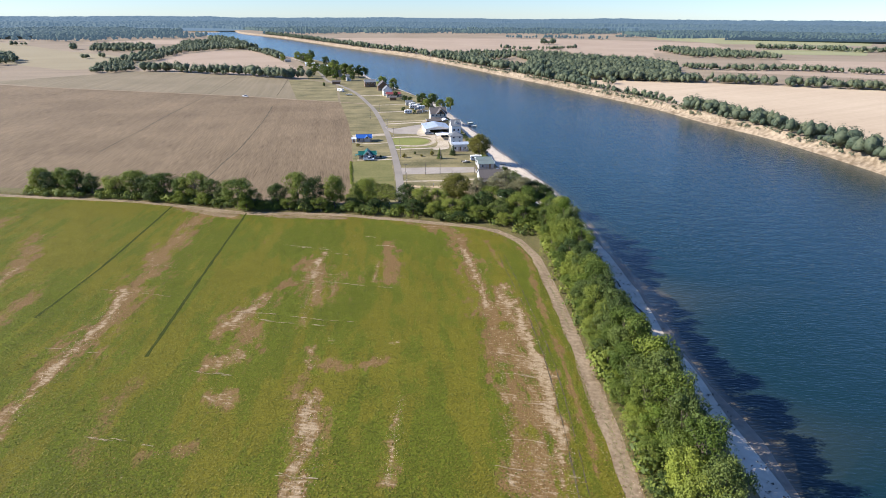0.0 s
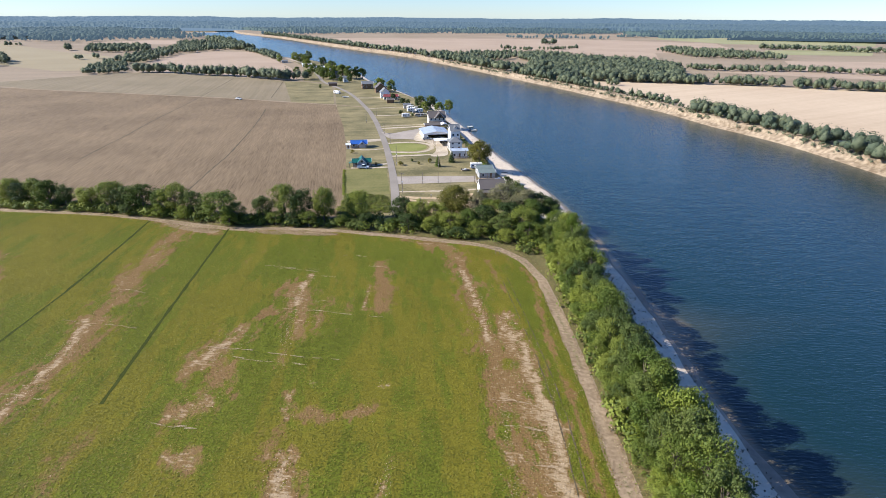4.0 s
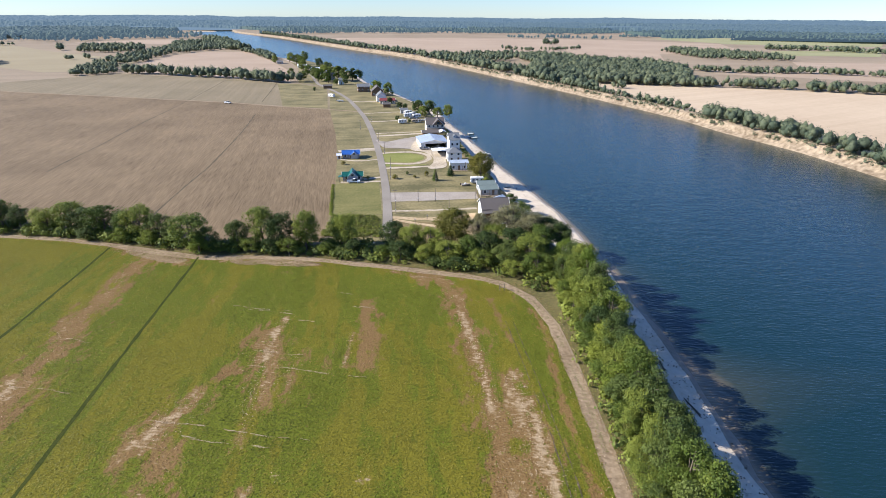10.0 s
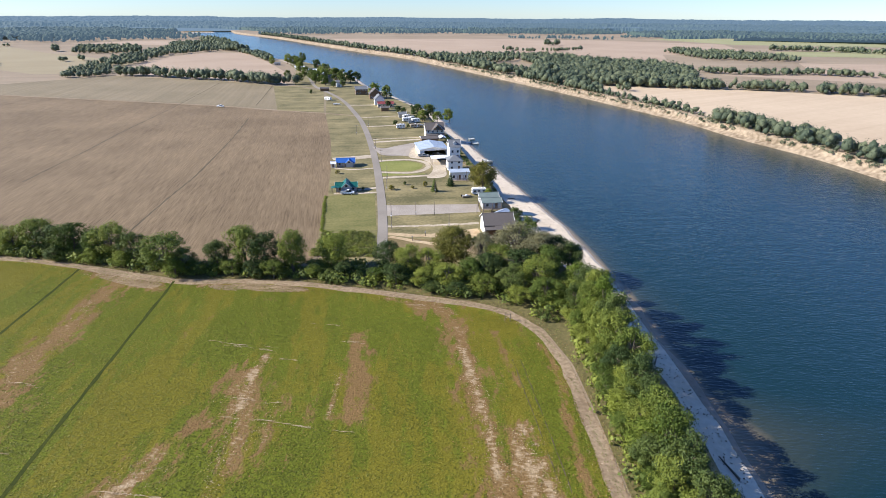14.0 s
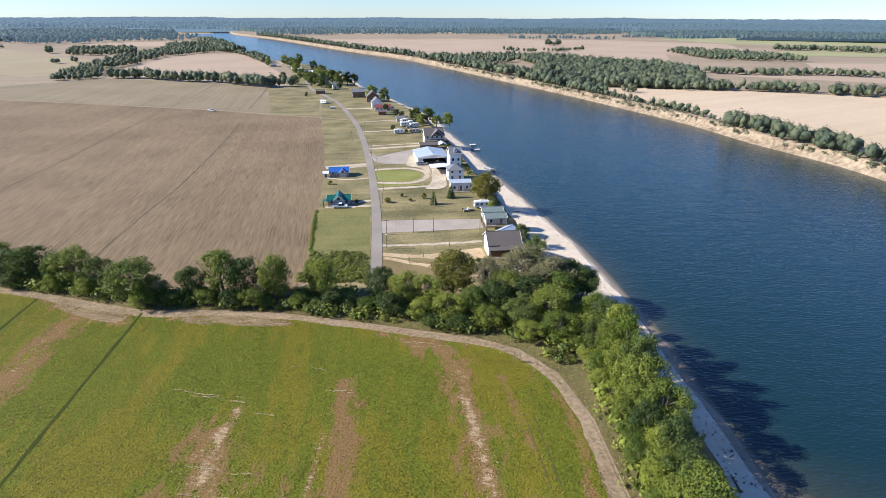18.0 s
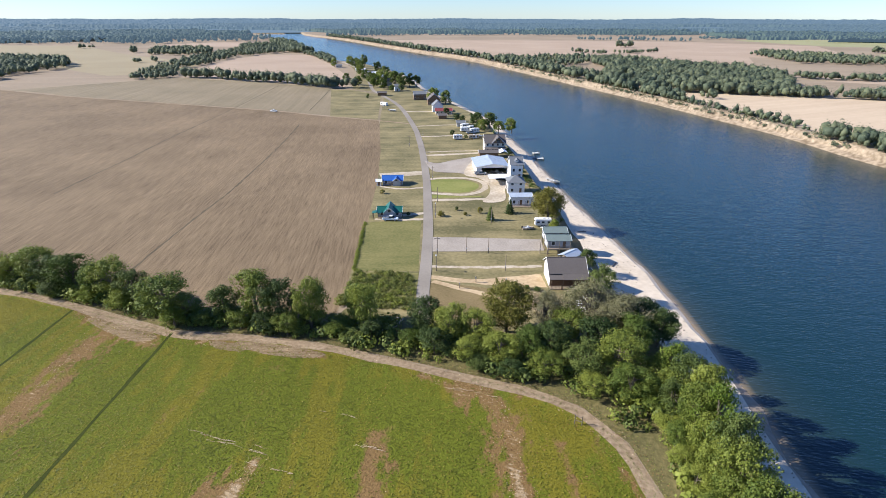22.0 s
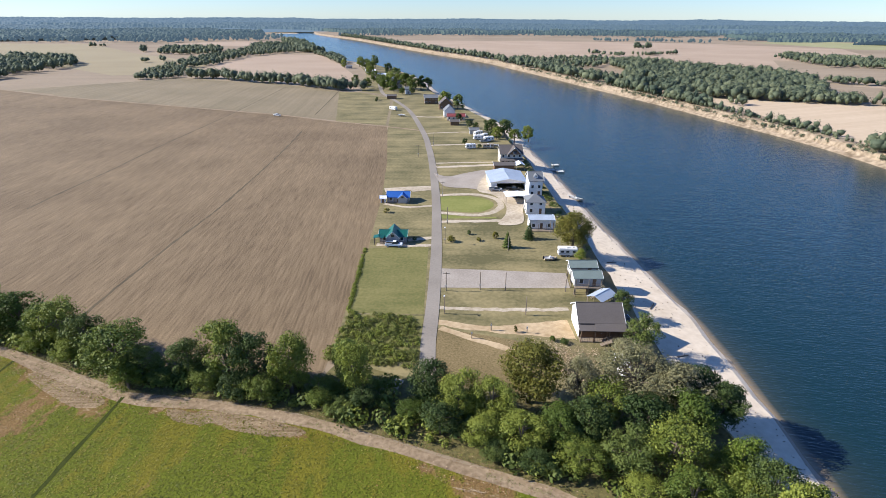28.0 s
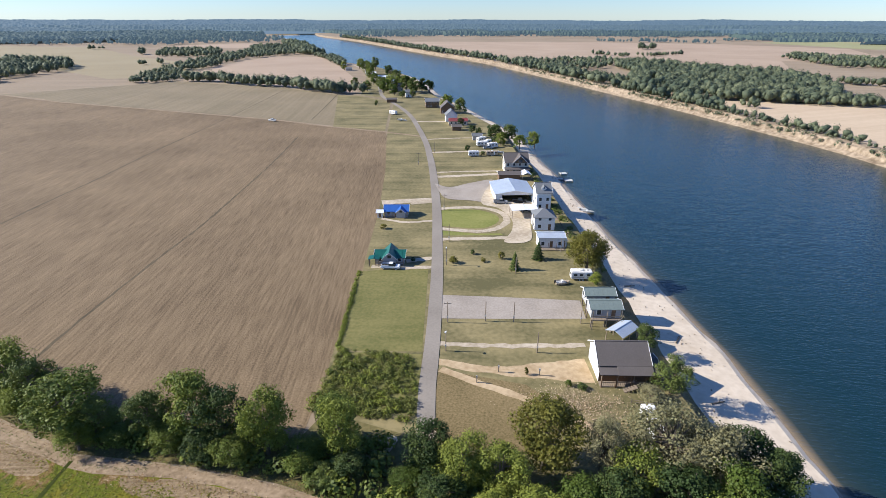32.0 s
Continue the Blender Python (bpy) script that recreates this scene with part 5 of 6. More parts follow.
# ---------------------------------------------------------------- wooded hills on the horizon
def hill_height(x, y):
    d = math.hypot(x, y)
    ramp = min(1, max(0, (d - 2500) / 2000))
    return ramp ** 1.2 * (31 + 8 * noise.noise(Vector((x / 900, y / 900, 1))) + 5 * noise.noise(Vector((x / 300, y / 300, 3))))


def build_hills():
    rng = np.random.default_rng(21)
    verts, faces, rows = [], [], []
    dist = [2600, 2800, 3100, 3400, 3700, 4000, 4300, 4550, 4750]
    angs = np.linspace(-75, 75, 121)
    for d in dist:
        row = []
        for a in angs:
            x, y = d * math.sin(radians(a)), d * math.cos(radians(a))
            row.append(len(verts))
            verts.append((x, y, hill_height(x, y) + 1.0 if d > 2600 else 0.5))
        rows.append(row)
    for r0, r1 in zip(rows, rows[1:]):
        for i in range(len(angs) - 1):
            faces.append((r0[i], r0[i + 1], r1[i + 1], r1[i]))
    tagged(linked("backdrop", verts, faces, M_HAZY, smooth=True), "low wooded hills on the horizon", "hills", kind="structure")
    # the canopy of the far woods: an uneven sheet that drops to the ground in clearings
    rad, ang = np.arange(1930, 4770, 17.0), np.radians(np.arange(-63, 63, 0.13))
    dd, aa = np.meshgrid(rad, ang, indexing="ij")
    dd = dd + rng.uniform(-7, 7, dd.shape)
    gx, gy = dd * np.sin(aa), dd * np.cos(aa)
    clearing = 0.8 * value_noise(gx / 420, gy / 150, 7) + 0.4 * value_noise(gx / 130, gy / 70, 8)
    limit = np.where(gx < -650, 0.62, np.where(dd > 2900, 0.5, 0.3))
    open_ = clearing > limit
    open_ |= (gx > -700) & (gx < 700) & (gy < 2330)
    open_ |= (gx <= -700) & (gx > -1050) & (gy < np.interp(gx, [-1050, -1000, -880, -700], [2660, 2640, 2560, 2330]))
    open_ |= (gx <= -1050) & (gy > np.interp(gx, [-6000, -1400, -1050], [2540, 2400, 2340])) & (gy < np.interp(gx, [-6000, -1400, -1050], [2790, 2680, 2640]))
    base = np.array([hill_height(x, y) for x, y in zip(gx.ravel(), gy.ravel())]).reshape(gx.shape)
    lumps = 11 + 3.0 * value_noise(gx / 60, gy / 60, 9) + rng.uniform(-3.2, 3.2, gx.shape)
    top_z = np.where(open_, base - 3.0, base + lumps)
    pts = np.stack([gx, gy, top_z], -1).reshape(-1, 3)
    nr, na = gx.shape
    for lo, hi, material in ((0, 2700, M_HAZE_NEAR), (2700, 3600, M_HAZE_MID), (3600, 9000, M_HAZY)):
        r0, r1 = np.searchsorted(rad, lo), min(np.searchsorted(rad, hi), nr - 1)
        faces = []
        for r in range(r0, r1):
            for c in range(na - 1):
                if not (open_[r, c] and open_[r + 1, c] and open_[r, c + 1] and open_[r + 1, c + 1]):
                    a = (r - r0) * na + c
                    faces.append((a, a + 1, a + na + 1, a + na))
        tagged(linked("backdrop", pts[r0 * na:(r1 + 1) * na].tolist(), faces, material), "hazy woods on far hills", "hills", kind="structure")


build_hills()
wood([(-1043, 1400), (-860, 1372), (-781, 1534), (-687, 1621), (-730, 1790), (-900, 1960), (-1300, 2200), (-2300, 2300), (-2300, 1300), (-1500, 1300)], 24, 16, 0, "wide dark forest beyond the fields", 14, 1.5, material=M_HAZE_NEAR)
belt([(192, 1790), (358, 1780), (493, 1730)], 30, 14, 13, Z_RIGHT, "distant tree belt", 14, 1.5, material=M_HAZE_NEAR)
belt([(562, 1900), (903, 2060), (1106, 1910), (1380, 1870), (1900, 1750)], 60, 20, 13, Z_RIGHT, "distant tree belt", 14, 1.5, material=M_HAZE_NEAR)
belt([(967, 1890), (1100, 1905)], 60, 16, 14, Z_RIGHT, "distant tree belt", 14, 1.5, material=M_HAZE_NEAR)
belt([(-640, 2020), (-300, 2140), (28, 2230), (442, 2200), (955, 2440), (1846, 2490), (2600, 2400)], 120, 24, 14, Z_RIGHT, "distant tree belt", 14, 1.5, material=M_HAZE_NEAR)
sheet("field", [(626, 1812), (855, 1941), (976, 1792), (1245, 1837), (1284, 1730), (1040, 1405), (726, 1490)], Z_RIGHT + 0.1, M_PALEGREEN, "pale green distant field", "field")
sheet("field", [(670, 1213), (918, 1242), (776, 1052), (592, 1075)], Z_RIGHT + 0.1, M_PALEGREEN, "pale green distant field", "field")

# ---------------------------------------------------------------- buildings
M_WHITE = plain("white siding", (0.74, 0.73, 0.70), 0.6)
M_CREAM = plain("cream siding", (0.62, 0.56, 0.46), 0.65)
M_TAN = plain("tan siding", (0.42, 0.34, 0.25), 0.7)
M_GREYWALL = plain("grey siding", (0.36, 0.36, 0.35), 0.7)
M_BROWN = plain("stained timber", (0.17, 0.105, 0.06), 0.8)
M_DECK = plain("weathered deck boards", (0.26, 0.205, 0.15), 0.85)
M_SHINGLE = plain("grey-brown shingles", (0.115, 0.10, 0.092), 0.9)
M_SLATE = plain("grey shingles", (0.155, 0.165, 0.175), 0.85)
M_GREENGREY = plain("weathered green metal", (0.175, 0.215, 0.195), 0.55)
M_METAL = plain("pale galvanised roof", (0.50, 0.56, 0.62), 0.45, 0.25)
M_WHITEMETAL = plain("white metal roof", (0.78, 0.80, 0.82), 0.4)
M_BLUEROOF = plain("blue metal roof", (0.03, 0.115, 0.38), 0.45)
M_GREENROOF = plain("green metal roof", (0.010, 0.105, 0.085), 0.45)
M_REDROOF = plain("dull red metal roof", (0.24, 0.06, 0.055), 0.5)
M_GLASS = plain("dark window glass", (0.03, 0.04, 0.05), 0.08, spec=0.8, bump=0)
M_TRIM = plain("white trim", (0.8, 0.8, 0.78), 0.5)
M_TYRE = plain("black rubber", (0.02, 0.02, 0.02), 0.9)
M_POLE = plain("weathered pole", (0.21, 0.17, 0.13), 0.9)
M_CONC = plain("concrete", (0.45, 0.43, 0.39), 0.9)


def box(bm, x0, y0, z0, x1, y1, z1):
    v = [bm.verts.new(p) for p in ((x0, y0, z0), (x1, y0, z0), (x1, y1, z0), (x0, y1, z0), (x0, y0, z1), (x1, y0, z1), (x1, y1, z1), (x0, y1, z1))]
    for f in ((0, 3, 2, 1), (4, 5, 6, 7), (0, 1, 5, 4), (1, 2, 6, 5), (2, 3, 7, 6), (3, 0, 4, 7)):
        bm.faces.new([v[i] for i in f])


def boxpart(name, b, material, parent, label="", bevel=0.0):
    bm = bmesh.new()
    box(bm, *b)
    if bevel:
        bmesh.ops.bevel(bm, geom=bm.edges[:], offset=bevel, segments=2, affect="EDGES")
    return part(name, bm, material, parent, label)


def slab(bm, quad, thick):
    """A plate of that thickness below the four corners."""
    up = [bm.verts.new(p) for p in quad]
    dn = [bm.verts.new((p[0], p[1], p[2] - thick)) for p in quad]
    bm.faces.new(up)
    bm.faces.new(dn[::-1])
    for i in range(4):
        j = (i + 1) % 4
        bm.faces.new((up[i], dn[i], dn[j], up[j]))


def window(parent, x, y, z, w, h, face):
    """A framed window; face: s(outh), n, e or w wall of the house."""
    t = 0.05
    def b(x0, x1, z0, z1, out):
        if face in "sn":
            s = -1 if face == "s" else 1
            ys = sorted((y, y + s * out))
            return (x + x0, ys[0], z + z0, x + x1, ys[1], z + z1)
        s = -1 if face == "w" else 1
        xs = sorted((x, x + s * out))
        return (xs[0], y + x0, z + z0, xs[1], y + x1, z + z1)
    bm = bmesh.new()
    for q in ((-w / 2 - 0.1, -w / 2, -0.1, h + 0.1), (w / 2, w / 2 + 0.1, -0.1, h + 0.1), (-w / 2, w / 2, -0.1, 0), (-w / 2, w / 2, h, h + 0.1)):
        box(bm, *b(*q, 0.06))
    f = part("window", bm, M_TRIM, parent)
    bm = bmesh.new()
    box(bm, *b(-w / 2, w / 2, 0, h, 0.02))
    part("pane", bm, M_GLASS, f)


def house(x, y, turn, w, d, wall, rise, walls, roof, label, ridge="x", lift=0.0, over=0.45, wins="", porch=0.0, name="cabin", hip=False, door=True, open_front=False, z=0.0, seams=True, front=None):
    """A gabled house: walls with thickness, roof plates, windows, a door, posts below where it is lifted."""
    h = tagged(new(name), label, "house", "village houses")
    h.matrix_world = pose(x, y, z, 0, 0, turn)
    x1, y1, z0, z1 = w / 2, d / 2, lift, lift + wall
    bm = bmesh.new()
    t = 0.2
    box(bm, -x1, y1 - t, z0, x1, y1, z1)
    box(bm, -x1, -y1 + t, z0, -x1 + t, y1 - t, z1)
    box(bm, x1 - t, -y1 + t, z0, x1, y1 - t, z1)
    if open_front:
        box(bm, -x1, -y1, z0, -x1 + w * 0.16, -y1 + t, z1)
        box(bm, x1 - w * 0.06, -y1, z0, x1, -y1 + t, z1)
        box(bm, -x1 + w * 0.16, -y1, z1 - 0.45, x1 - w * 0.06, -y1 + t, z1)
    else:
        box(bm, -x1, -y1, z0, x1, -y1 + t, z1)
    if not hip:
        for s in (-1, 1):
            if ridge == "x":
                a = [bm.verts.new(p) for p in ((s * x1, -y1, z1), (s * x1, y1, z1), (s * x1, 0, z1 + rise))]
                b_ = [bm.verts.new(p) for p in ((s * (x1 - t), -y1, z1), (s * (x1 - t), y1, z1), (s * (x1 - t), 0, z1 + rise))]
            else:
                a = [bm.verts.new(p) for p in ((-x1, s * y1, z1), (x1, s * y1, z1), (0, s * y1, z1 + rise))]
                b_ = [bm.verts.new(p) for p in ((-x1, s * (y1 - t), z1), (x1, s * (y1 - t), z1), (0, s * (y1 - t), z1 + rise))]
            bm.faces.new(a)
            bm.faces.new(b_[::-1])
    bmesh.ops.recalc_face_normals(bm, faces=bm.faces[:])
    part("wall", bm, walls, h)
    if lift or not open_front:
        boxpart("floor_slab", (-x1 + t + 0.01, -y1 + t + 0.01, z0 + 0.02, x1 - t - 0.01, y1 - t - 0.01, z0 + 0.2), M_DECK if lift else M_CONC, h)
    # thin dark panel that paints the porch's shade onto the front wall
    if front:
        boxpart("front_cladding", (-x1 + 0.02, -y1 - 0.03, z0, x1 - 0.02, -y1 - 0.004, z1), front, h, "brown front panel with porch shade painted in")
    th = 0.14
    if hip:
        o = over
        top = max(0.0, (w - d) / 2)
        e = [(-x1 - o, -y1 - o, z1 - 0.1), (x1 + o, -y1 - o, z1 - 0.1), (x1 + o, y1 + o, z1 - 0.1), (-x1 - o, y1 + o, z1 - 0.1)]
        r0, r1 = (-top - 0.3, 0, z1 + rise), (top + 0.3, 0, z1 + rise)
        for quad in ((e[0], e[1], r1, r0), (e[2], e[3], r0, r1), (e[1], e[2], r1, (r1[0], 0.02, r1[2])), (e[3], e[0], r0, (r0[0], -0.02, r0[2]))):
            bm = bmesh.new()
            slab(bm, quad, th)
            bmesh.ops.recalc_face_normals(bm, faces=bm.faces[:])
            part("roof", bm, roof, h)
    else:
        for s in (-1, 1):
            bm = bmesh.new()
            if ridge == "x":
                k = rise / y1
                quad = [(-x1 - over, s * (y1 + over), z1 - over * k + th), (x1 + over, s * (y1 + over), z1 - over * k + th), (x1 + over, 0, z1 + rise + th), (-x1 - over, 0, z1 + rise + th)]
            else:
                k = rise / x1
                quad = [(s * (x1 + over), -y1 - over, z1 - over * k + th), (s * (x1 + over), y1 + over, z1 - over * k + th), (0, y1 + over, z1 + rise + th), (0, -y1 - over, z1 + rise + th)]
            slab(bm, quad, th)
            bmesh.ops.recalc_face_normals(bm, faces=bm.faces[:])
            r = part("roof", bm, roof, h)
            if seams:
                bm = bmesh.new()
                n_ = int((w if ridge == "x" else d) / 0.9)
                for i in range(n_ + 1):
                    u = i / n_
                    a = Vector(quad[0]).lerp(Vector(quad[1]), u)
                    b2 = Vector(quad[3]).lerp(Vector(quad[2]), u)
                    e_ = 0.018
                    dx = Vector((e_, 0, 0)) if ridge == "x" else Vector((0, e_, 0))
                    vs = [bm.verts.new(q) for q in (a - dx, a + dx, b2 + dx, b2 - dx)]
                    vt = [bm.verts.new(q + Vector((0, 0, 0.03))) for q in (a - dx, a + dx, b2 + dx, b2 - dx)]
                    bm.faces.new(vt)
                    for i2 in range(4):
                        bm.faces.new((vs[i2], vs[(i2 + 1) % 4], vt[(i2 + 1) % 4], vt[i2]))
                bmesh.ops.recalc_face_normals(bm, faces=bm.faces[:])
                part("seam", bm, roof, r)
        for sx in (-1, 1):
            for sy in (-1, 1):
                bm = bmesh.new()
                if ridge == "x":
                    k = rise / y1
                    xa = sx * (x1 + over + 0.02)
                    a, c = Vector((xa, sy * (y1 + over), z1 - over * k + 0.02)), Vector((xa, 0, z1 + rise + 0.02))
                    dv = Vector((0.03, 0, 0))
                else:
                    k = rise / x1
                    ya = sy * (y1 + over + 0.02)
                    a, c = Vector((sx * (x1 + over), ya, z1 - over * k + 0.02)), Vector((0, ya, z1 + rise + 0.02))
                    dv = Vector((0, 0.03, 0))
                up = Vector((0, 0, 0.2))
                v8 = [bm.verts.new(q) for q in (a - dv, a + dv, c + dv, c - dv, a - dv + up, a + dv + up, c + dv + up, c - dv + up)]
                for f in ((0, 3, 2, 1), (4, 5, 6, 7), (0, 1, 5, 4), (1, 2, 6, 5), (2, 3, 7, 6), (3, 0, 4, 7)):
                    bm.faces.new([v8[i] for i in f])
                bmesh.ops.recalc_face_normals(bm, faces=bm.faces[:])
                part("bargeboard", bm, M_TRIM, h)
        bm = bmesh.new()
        if ridge == "x":
            box(bm, -x1 - over, -0.14, z1 + rise + th - 0.03, x1 + over, 0.14, z1 + rise + th + 0.05)
        else:
            box(bm, -0.14, -y1 - over, z1 + rise + th - 0.03, 0.14, y1 + over, z1 + rise + th + 0.05)
        part("ridge_cap", bm, roof, h)
    floors = [z0 + 0.9] + ([z0 + 3.5] if wall > 4.6 else [])
    for zf in floors:
        if "s" in wins:
            n_ = max(1, int(w / 2.6))
            for i in range(n_):
                xx = -x1 + w * (i + 0.5) / n_
                if not (door and zf == floors[0] and i == n_ // 2):
                    window(h, xx, -y1, zf, 0.95, 1.2, "s")
        if "w" in wins:
            for yy_ in (-d * 0.22, d * 0.22):
                window(h, -x1, yy_, zf, 0.9, 1.2, "w")
    if door and not open_front:
        n_ = max(1, int(w / 2.6))
        xx = -x1 + w * (n_ // 2 + 0.5) / n_
        dr = boxpart("door", (xx - 0.45, -y1 - 0.05, z0 + 0.2, xx + 0.45, -y1, z0 + 2.25), M_BROWN, h)
        boxpart("handle", (xx + 0.30, -y1 - 0.1, z0 + 1.1, xx + 0.38, -y1 - 0.05, z0 + 1.18), M_METAL, dr)
    if lift:
        nx, ny = max(2, int(w / 2.6) + 1), max(2, int(d / 2.8) + 1)
        for i in range(nx):
            for j in range(ny):
                xx, yy_ = -x1 + 0.2 + (w - 0.4) * i / (nx - 1), -y1 + 0.2 + (d - 0.4) * j / (ny - 1)
                boxpart("stilt", (xx - 0.12, yy_ - 0.12, -1.2, xx + 0.12, yy_ + 0.12, lift), M_DECK, h)
    if porch:
        zf = lift + 0.15
        boxpart("porch_floor", (-x1, -y1 - porch, zf - 0.15, x1, -y1 - 0.06, zf), M_DECK, h)
        n_ = max(2, int(w / 2.4) + 1)
        for i in range(n_):
            xx = -x1 + 0.1 + (w - 0.2) * i / (n_ - 1)
            boxpart("porch_post", (xx - 0.07, -y1 - porch + 0.03, -0.8 if lift else 0, xx + 0.07, -y1 - porch + 0.17, lift + min(wall, 2.5)), M_DECK, h)
        boxpart("rail", (-x1, -y1 - porch + 0.06, zf + 0.9, x1, -y1 - porch + 0.14, zf + 1.0), M_DECK, h)
        nb = int(w / 0.35)
        bm = bmesh.new()
        for i in range(nb):
            xx = -x1 + 0.2 + (w - 0.4) * i / max(1, nb - 1)
            box(bm, xx - 0.025, -y1 - porch + 0.08, zf, xx + 0.025, -y1 - porch + 0.12, zf + 0.9)
        part("balusters", bm, M_DECK, h)
    return h


def stairs(parent, x, y, top, width, run_x, steps=8):
    """A straight stair that climbs along x to the height top."""
    bm = bmesh.new()
    for i in range(steps):
        z = top * (i + 1) / steps
        xx = x + run_x * i / steps
        a, b_ = sorted((xx, xx + run_x / steps * 1.1))
        box(bm, a, y - width / 2, z - 0.06, b_, y + width / 2, z)
    part("stair_treads", bm, M_DECK, parent)
    for s in (-1, 1):
        bm = bmesh.new()
        slab(bm, [(x, y + s * width / 2 - 0.03, 1.0), (x, y + s * width / 2 + 0.03, 1.0), (x + run_x, y + s * width / 2 + 0.03, top + 1.0), (x + run_x, y + s * width / 2 - 0.03, top + 1.0)], 0.1)
        part("stair_rail", bm, M_DECK, parent)


def cross_gable(h, x, y0, y1, z0, z1, w, rise, walls, roof, over=0.35, pane=True):
    """A gabled bay whose ridge runs from front to back, with white edge boards."""
    a, b_ = x - w / 2, x + w / 2
    bm = bmesh.new()
    box(bm, a, y0, z0, b_, y0 + 0.15, z1)
    box(bm, a, y0 + 0.15, z0, a + 0.15, y1, z1)
    box(bm, b_ - 0.15, y0 + 0.15, z0, b_, y1, z1)
    for yy_ in (y0, y1):
        bm.faces.new([bm.verts.new(q) for q in ((a, yy_, z1), (b_, yy_, z1), (x, yy_, z1 + rise))])
    bmesh.ops.recalc_face_normals(bm, faces=bm.faces[:])
    bay = part("gable_bay", bm, walls, h)
    k = rise / (w / 2)
    for s in (-1, 1):
        e = x + s * (w / 2 + over)
        for name, f0, f1, up, m in (("roof_plate", y0 - over, y1, 0.13, roof), ("edge_board", y0 - over - 0.06, y0 - over - 0.004, 0.1, M_TRIM)):
            bm = bmesh.new()
            slab(bm, [(e, f0, z1 - over * k + up), (e, f1, z1 - over * k + up), (x, f1, z1 + rise + up), (x, f0, z1 + rise + up)], 0.13 if m is roof else 0.2)
            bmesh.ops.recalc_face_normals(bm, faces=bm.faces[:])
            part(name, bm, m, bay)
    if pane:
        boxpart("gable_window", (x - w * 0.14, y0 - 0.03, z1 - 0.1, x + w * 0.14, y0 - 0.004, z1 + rise * 0.45), M_GLASS, bay)


def front_roof(h, w, d, top, reach, roof, wide=0.0):
    """A sloping roof over the front porch, carried on posts."""
    bm = bmesh.new()
    slab(bm, [(-w / 2 - 0.4, -d / 2 - reach, top - 0.6), (w / 2 + 0.4 + wide, -d / 2 - reach, top - 0.6), (w / 2 + 0.4 + wide, -d / 2 - 0.05, top), (-w / 2 - 0.4, -d / 2 - 0.05, top)], 0.13)
    bmesh.ops.recalc_face_normals(bm, faces=bm.faces[:])
    part("porch_roof", bm, roof, h)
    for i in range(5):
        x = -w / 2 + 0.1 + (w + wide - 0.2) * i / 4
        boxpart("roof_post", (x - 0.08, -d / 2 - reach + 0.15, -0.3, x + 0.08, -d / 2 - reach + 0.31, top - 0.70), M_BROWN, h)


h1 = house(19.4, 218.2, 7, 9.4, 8.0, 4.1, 2.5, M_WHITE, M_SHINGLE, "white house with a grey-brown shingle roof and dark porch", wins="", porch=1.8, seams=False, front=M_BROWN)
front_roof(h1, 9.4, 8.0, 3.74, 2.2, M_SHINGLE, 1.8)
stilted = house(18.7, 236.4, 8, 6.6, 4.3, 2.5, 0.9, M_GREYWALL, M_GREENGREY, "small grey cabin on stilts with a green-grey metal roof", lift=2.4, wins="s", porch=1.2)
house(18.2, 242.6, 8, 6.6, 3.9, 2.5, 0.9, M_GREYWALL, M_GREENGREY, "small grey cabin on stilts with a green-grey metal roof", lift=2.4, wins="w")
house(8.4, 281.4, 8, 7.8, 4.6, 3.5, 0.7, M_WHITE, M_METAL, "white cabin with a pale metal roof and a front deck", wins="s", porch=2.0)
house(6.6, 297.2, 8, 6.6, 6.8, 4.7, 2.0, M_WHITE, M_SLATE, "white two-storey house with a grey hipped roof", wins="sw", hip=True)
tall = house(6.6, 318.5, 10, 5.2, 7.6, 6.6, 2.6, M_WHITE, M_SLATE, "tall narrow white house with a steep grey roof and dormer", wins="sw", seams=False)
cross_gable(tall, 0, -2.9, -0.4, 7.0, 8.0, 1.5, 0.8, M_WHITE, M_SLATE, 0.2)
house(-4.9, 331, 11, 14.6, 16.6, 3.1, 1.3, M_WHITE, M_METAL, "big white shed with a pale metal roof and open front", ridge="y", open_front=True, name="barn", over=0.5)
big = house(-4.2, 368.5, 10, 10.5, 9, 5.2, 3.2, M_CREAM, M_SHINGLE, "cream two-storey house with a dark cross-gabled roof and porch", wins="sw", porch=2.2, seams=False)
front_roof(big, 10.5, 9, 3.0, 2.5, M_SHINGLE)
cross_gable(big, 1.4, -5.4, 0.6, 5.0, 5.3, 6.2, 3.0, M_BROWN, M_SHINGLE, 0.5)
house(-6.6, 354.5, 10, 9.2, 5.5, 2.6, 0.8, M_BROWN, M_SHINGLE, "low dark garage with a shingle roof", name="garage", seams=False)
house(-50.2, 492.5, 12, 7.5, 9, 4.6, 3.2, M_WHITE, M_SLATE, "white house with a steep grey gable roof", ridge="y", wins="sw", seams=False)
house(-44, 480.5, 10, 12, 6, 2.7, 1.3, M_CREAM, M_REDROOF, "low cream house with a dull red metal roof", wins="s", porch=1.6)
house(-57.5, 527, 12, 10, 10, 4.2, 4.2, M_BROWN, M_SHINGLE, "dark timber house with a steep gable roof", ridge="y", wins="s", porch=2, seams=False)
house(-73, 552, 14, 10.5, 9, 4.8, 2.0, M_BROWN, M_SLATE, "dark brown two-storey house with a grey roof", wins="sw", seams=False)
house(-110, 572, 12, 8, 5, 2.6, 0.9, M_BROWN, M_SHINGLE, "low brown shed beside the lane", name="shed", seams=False)
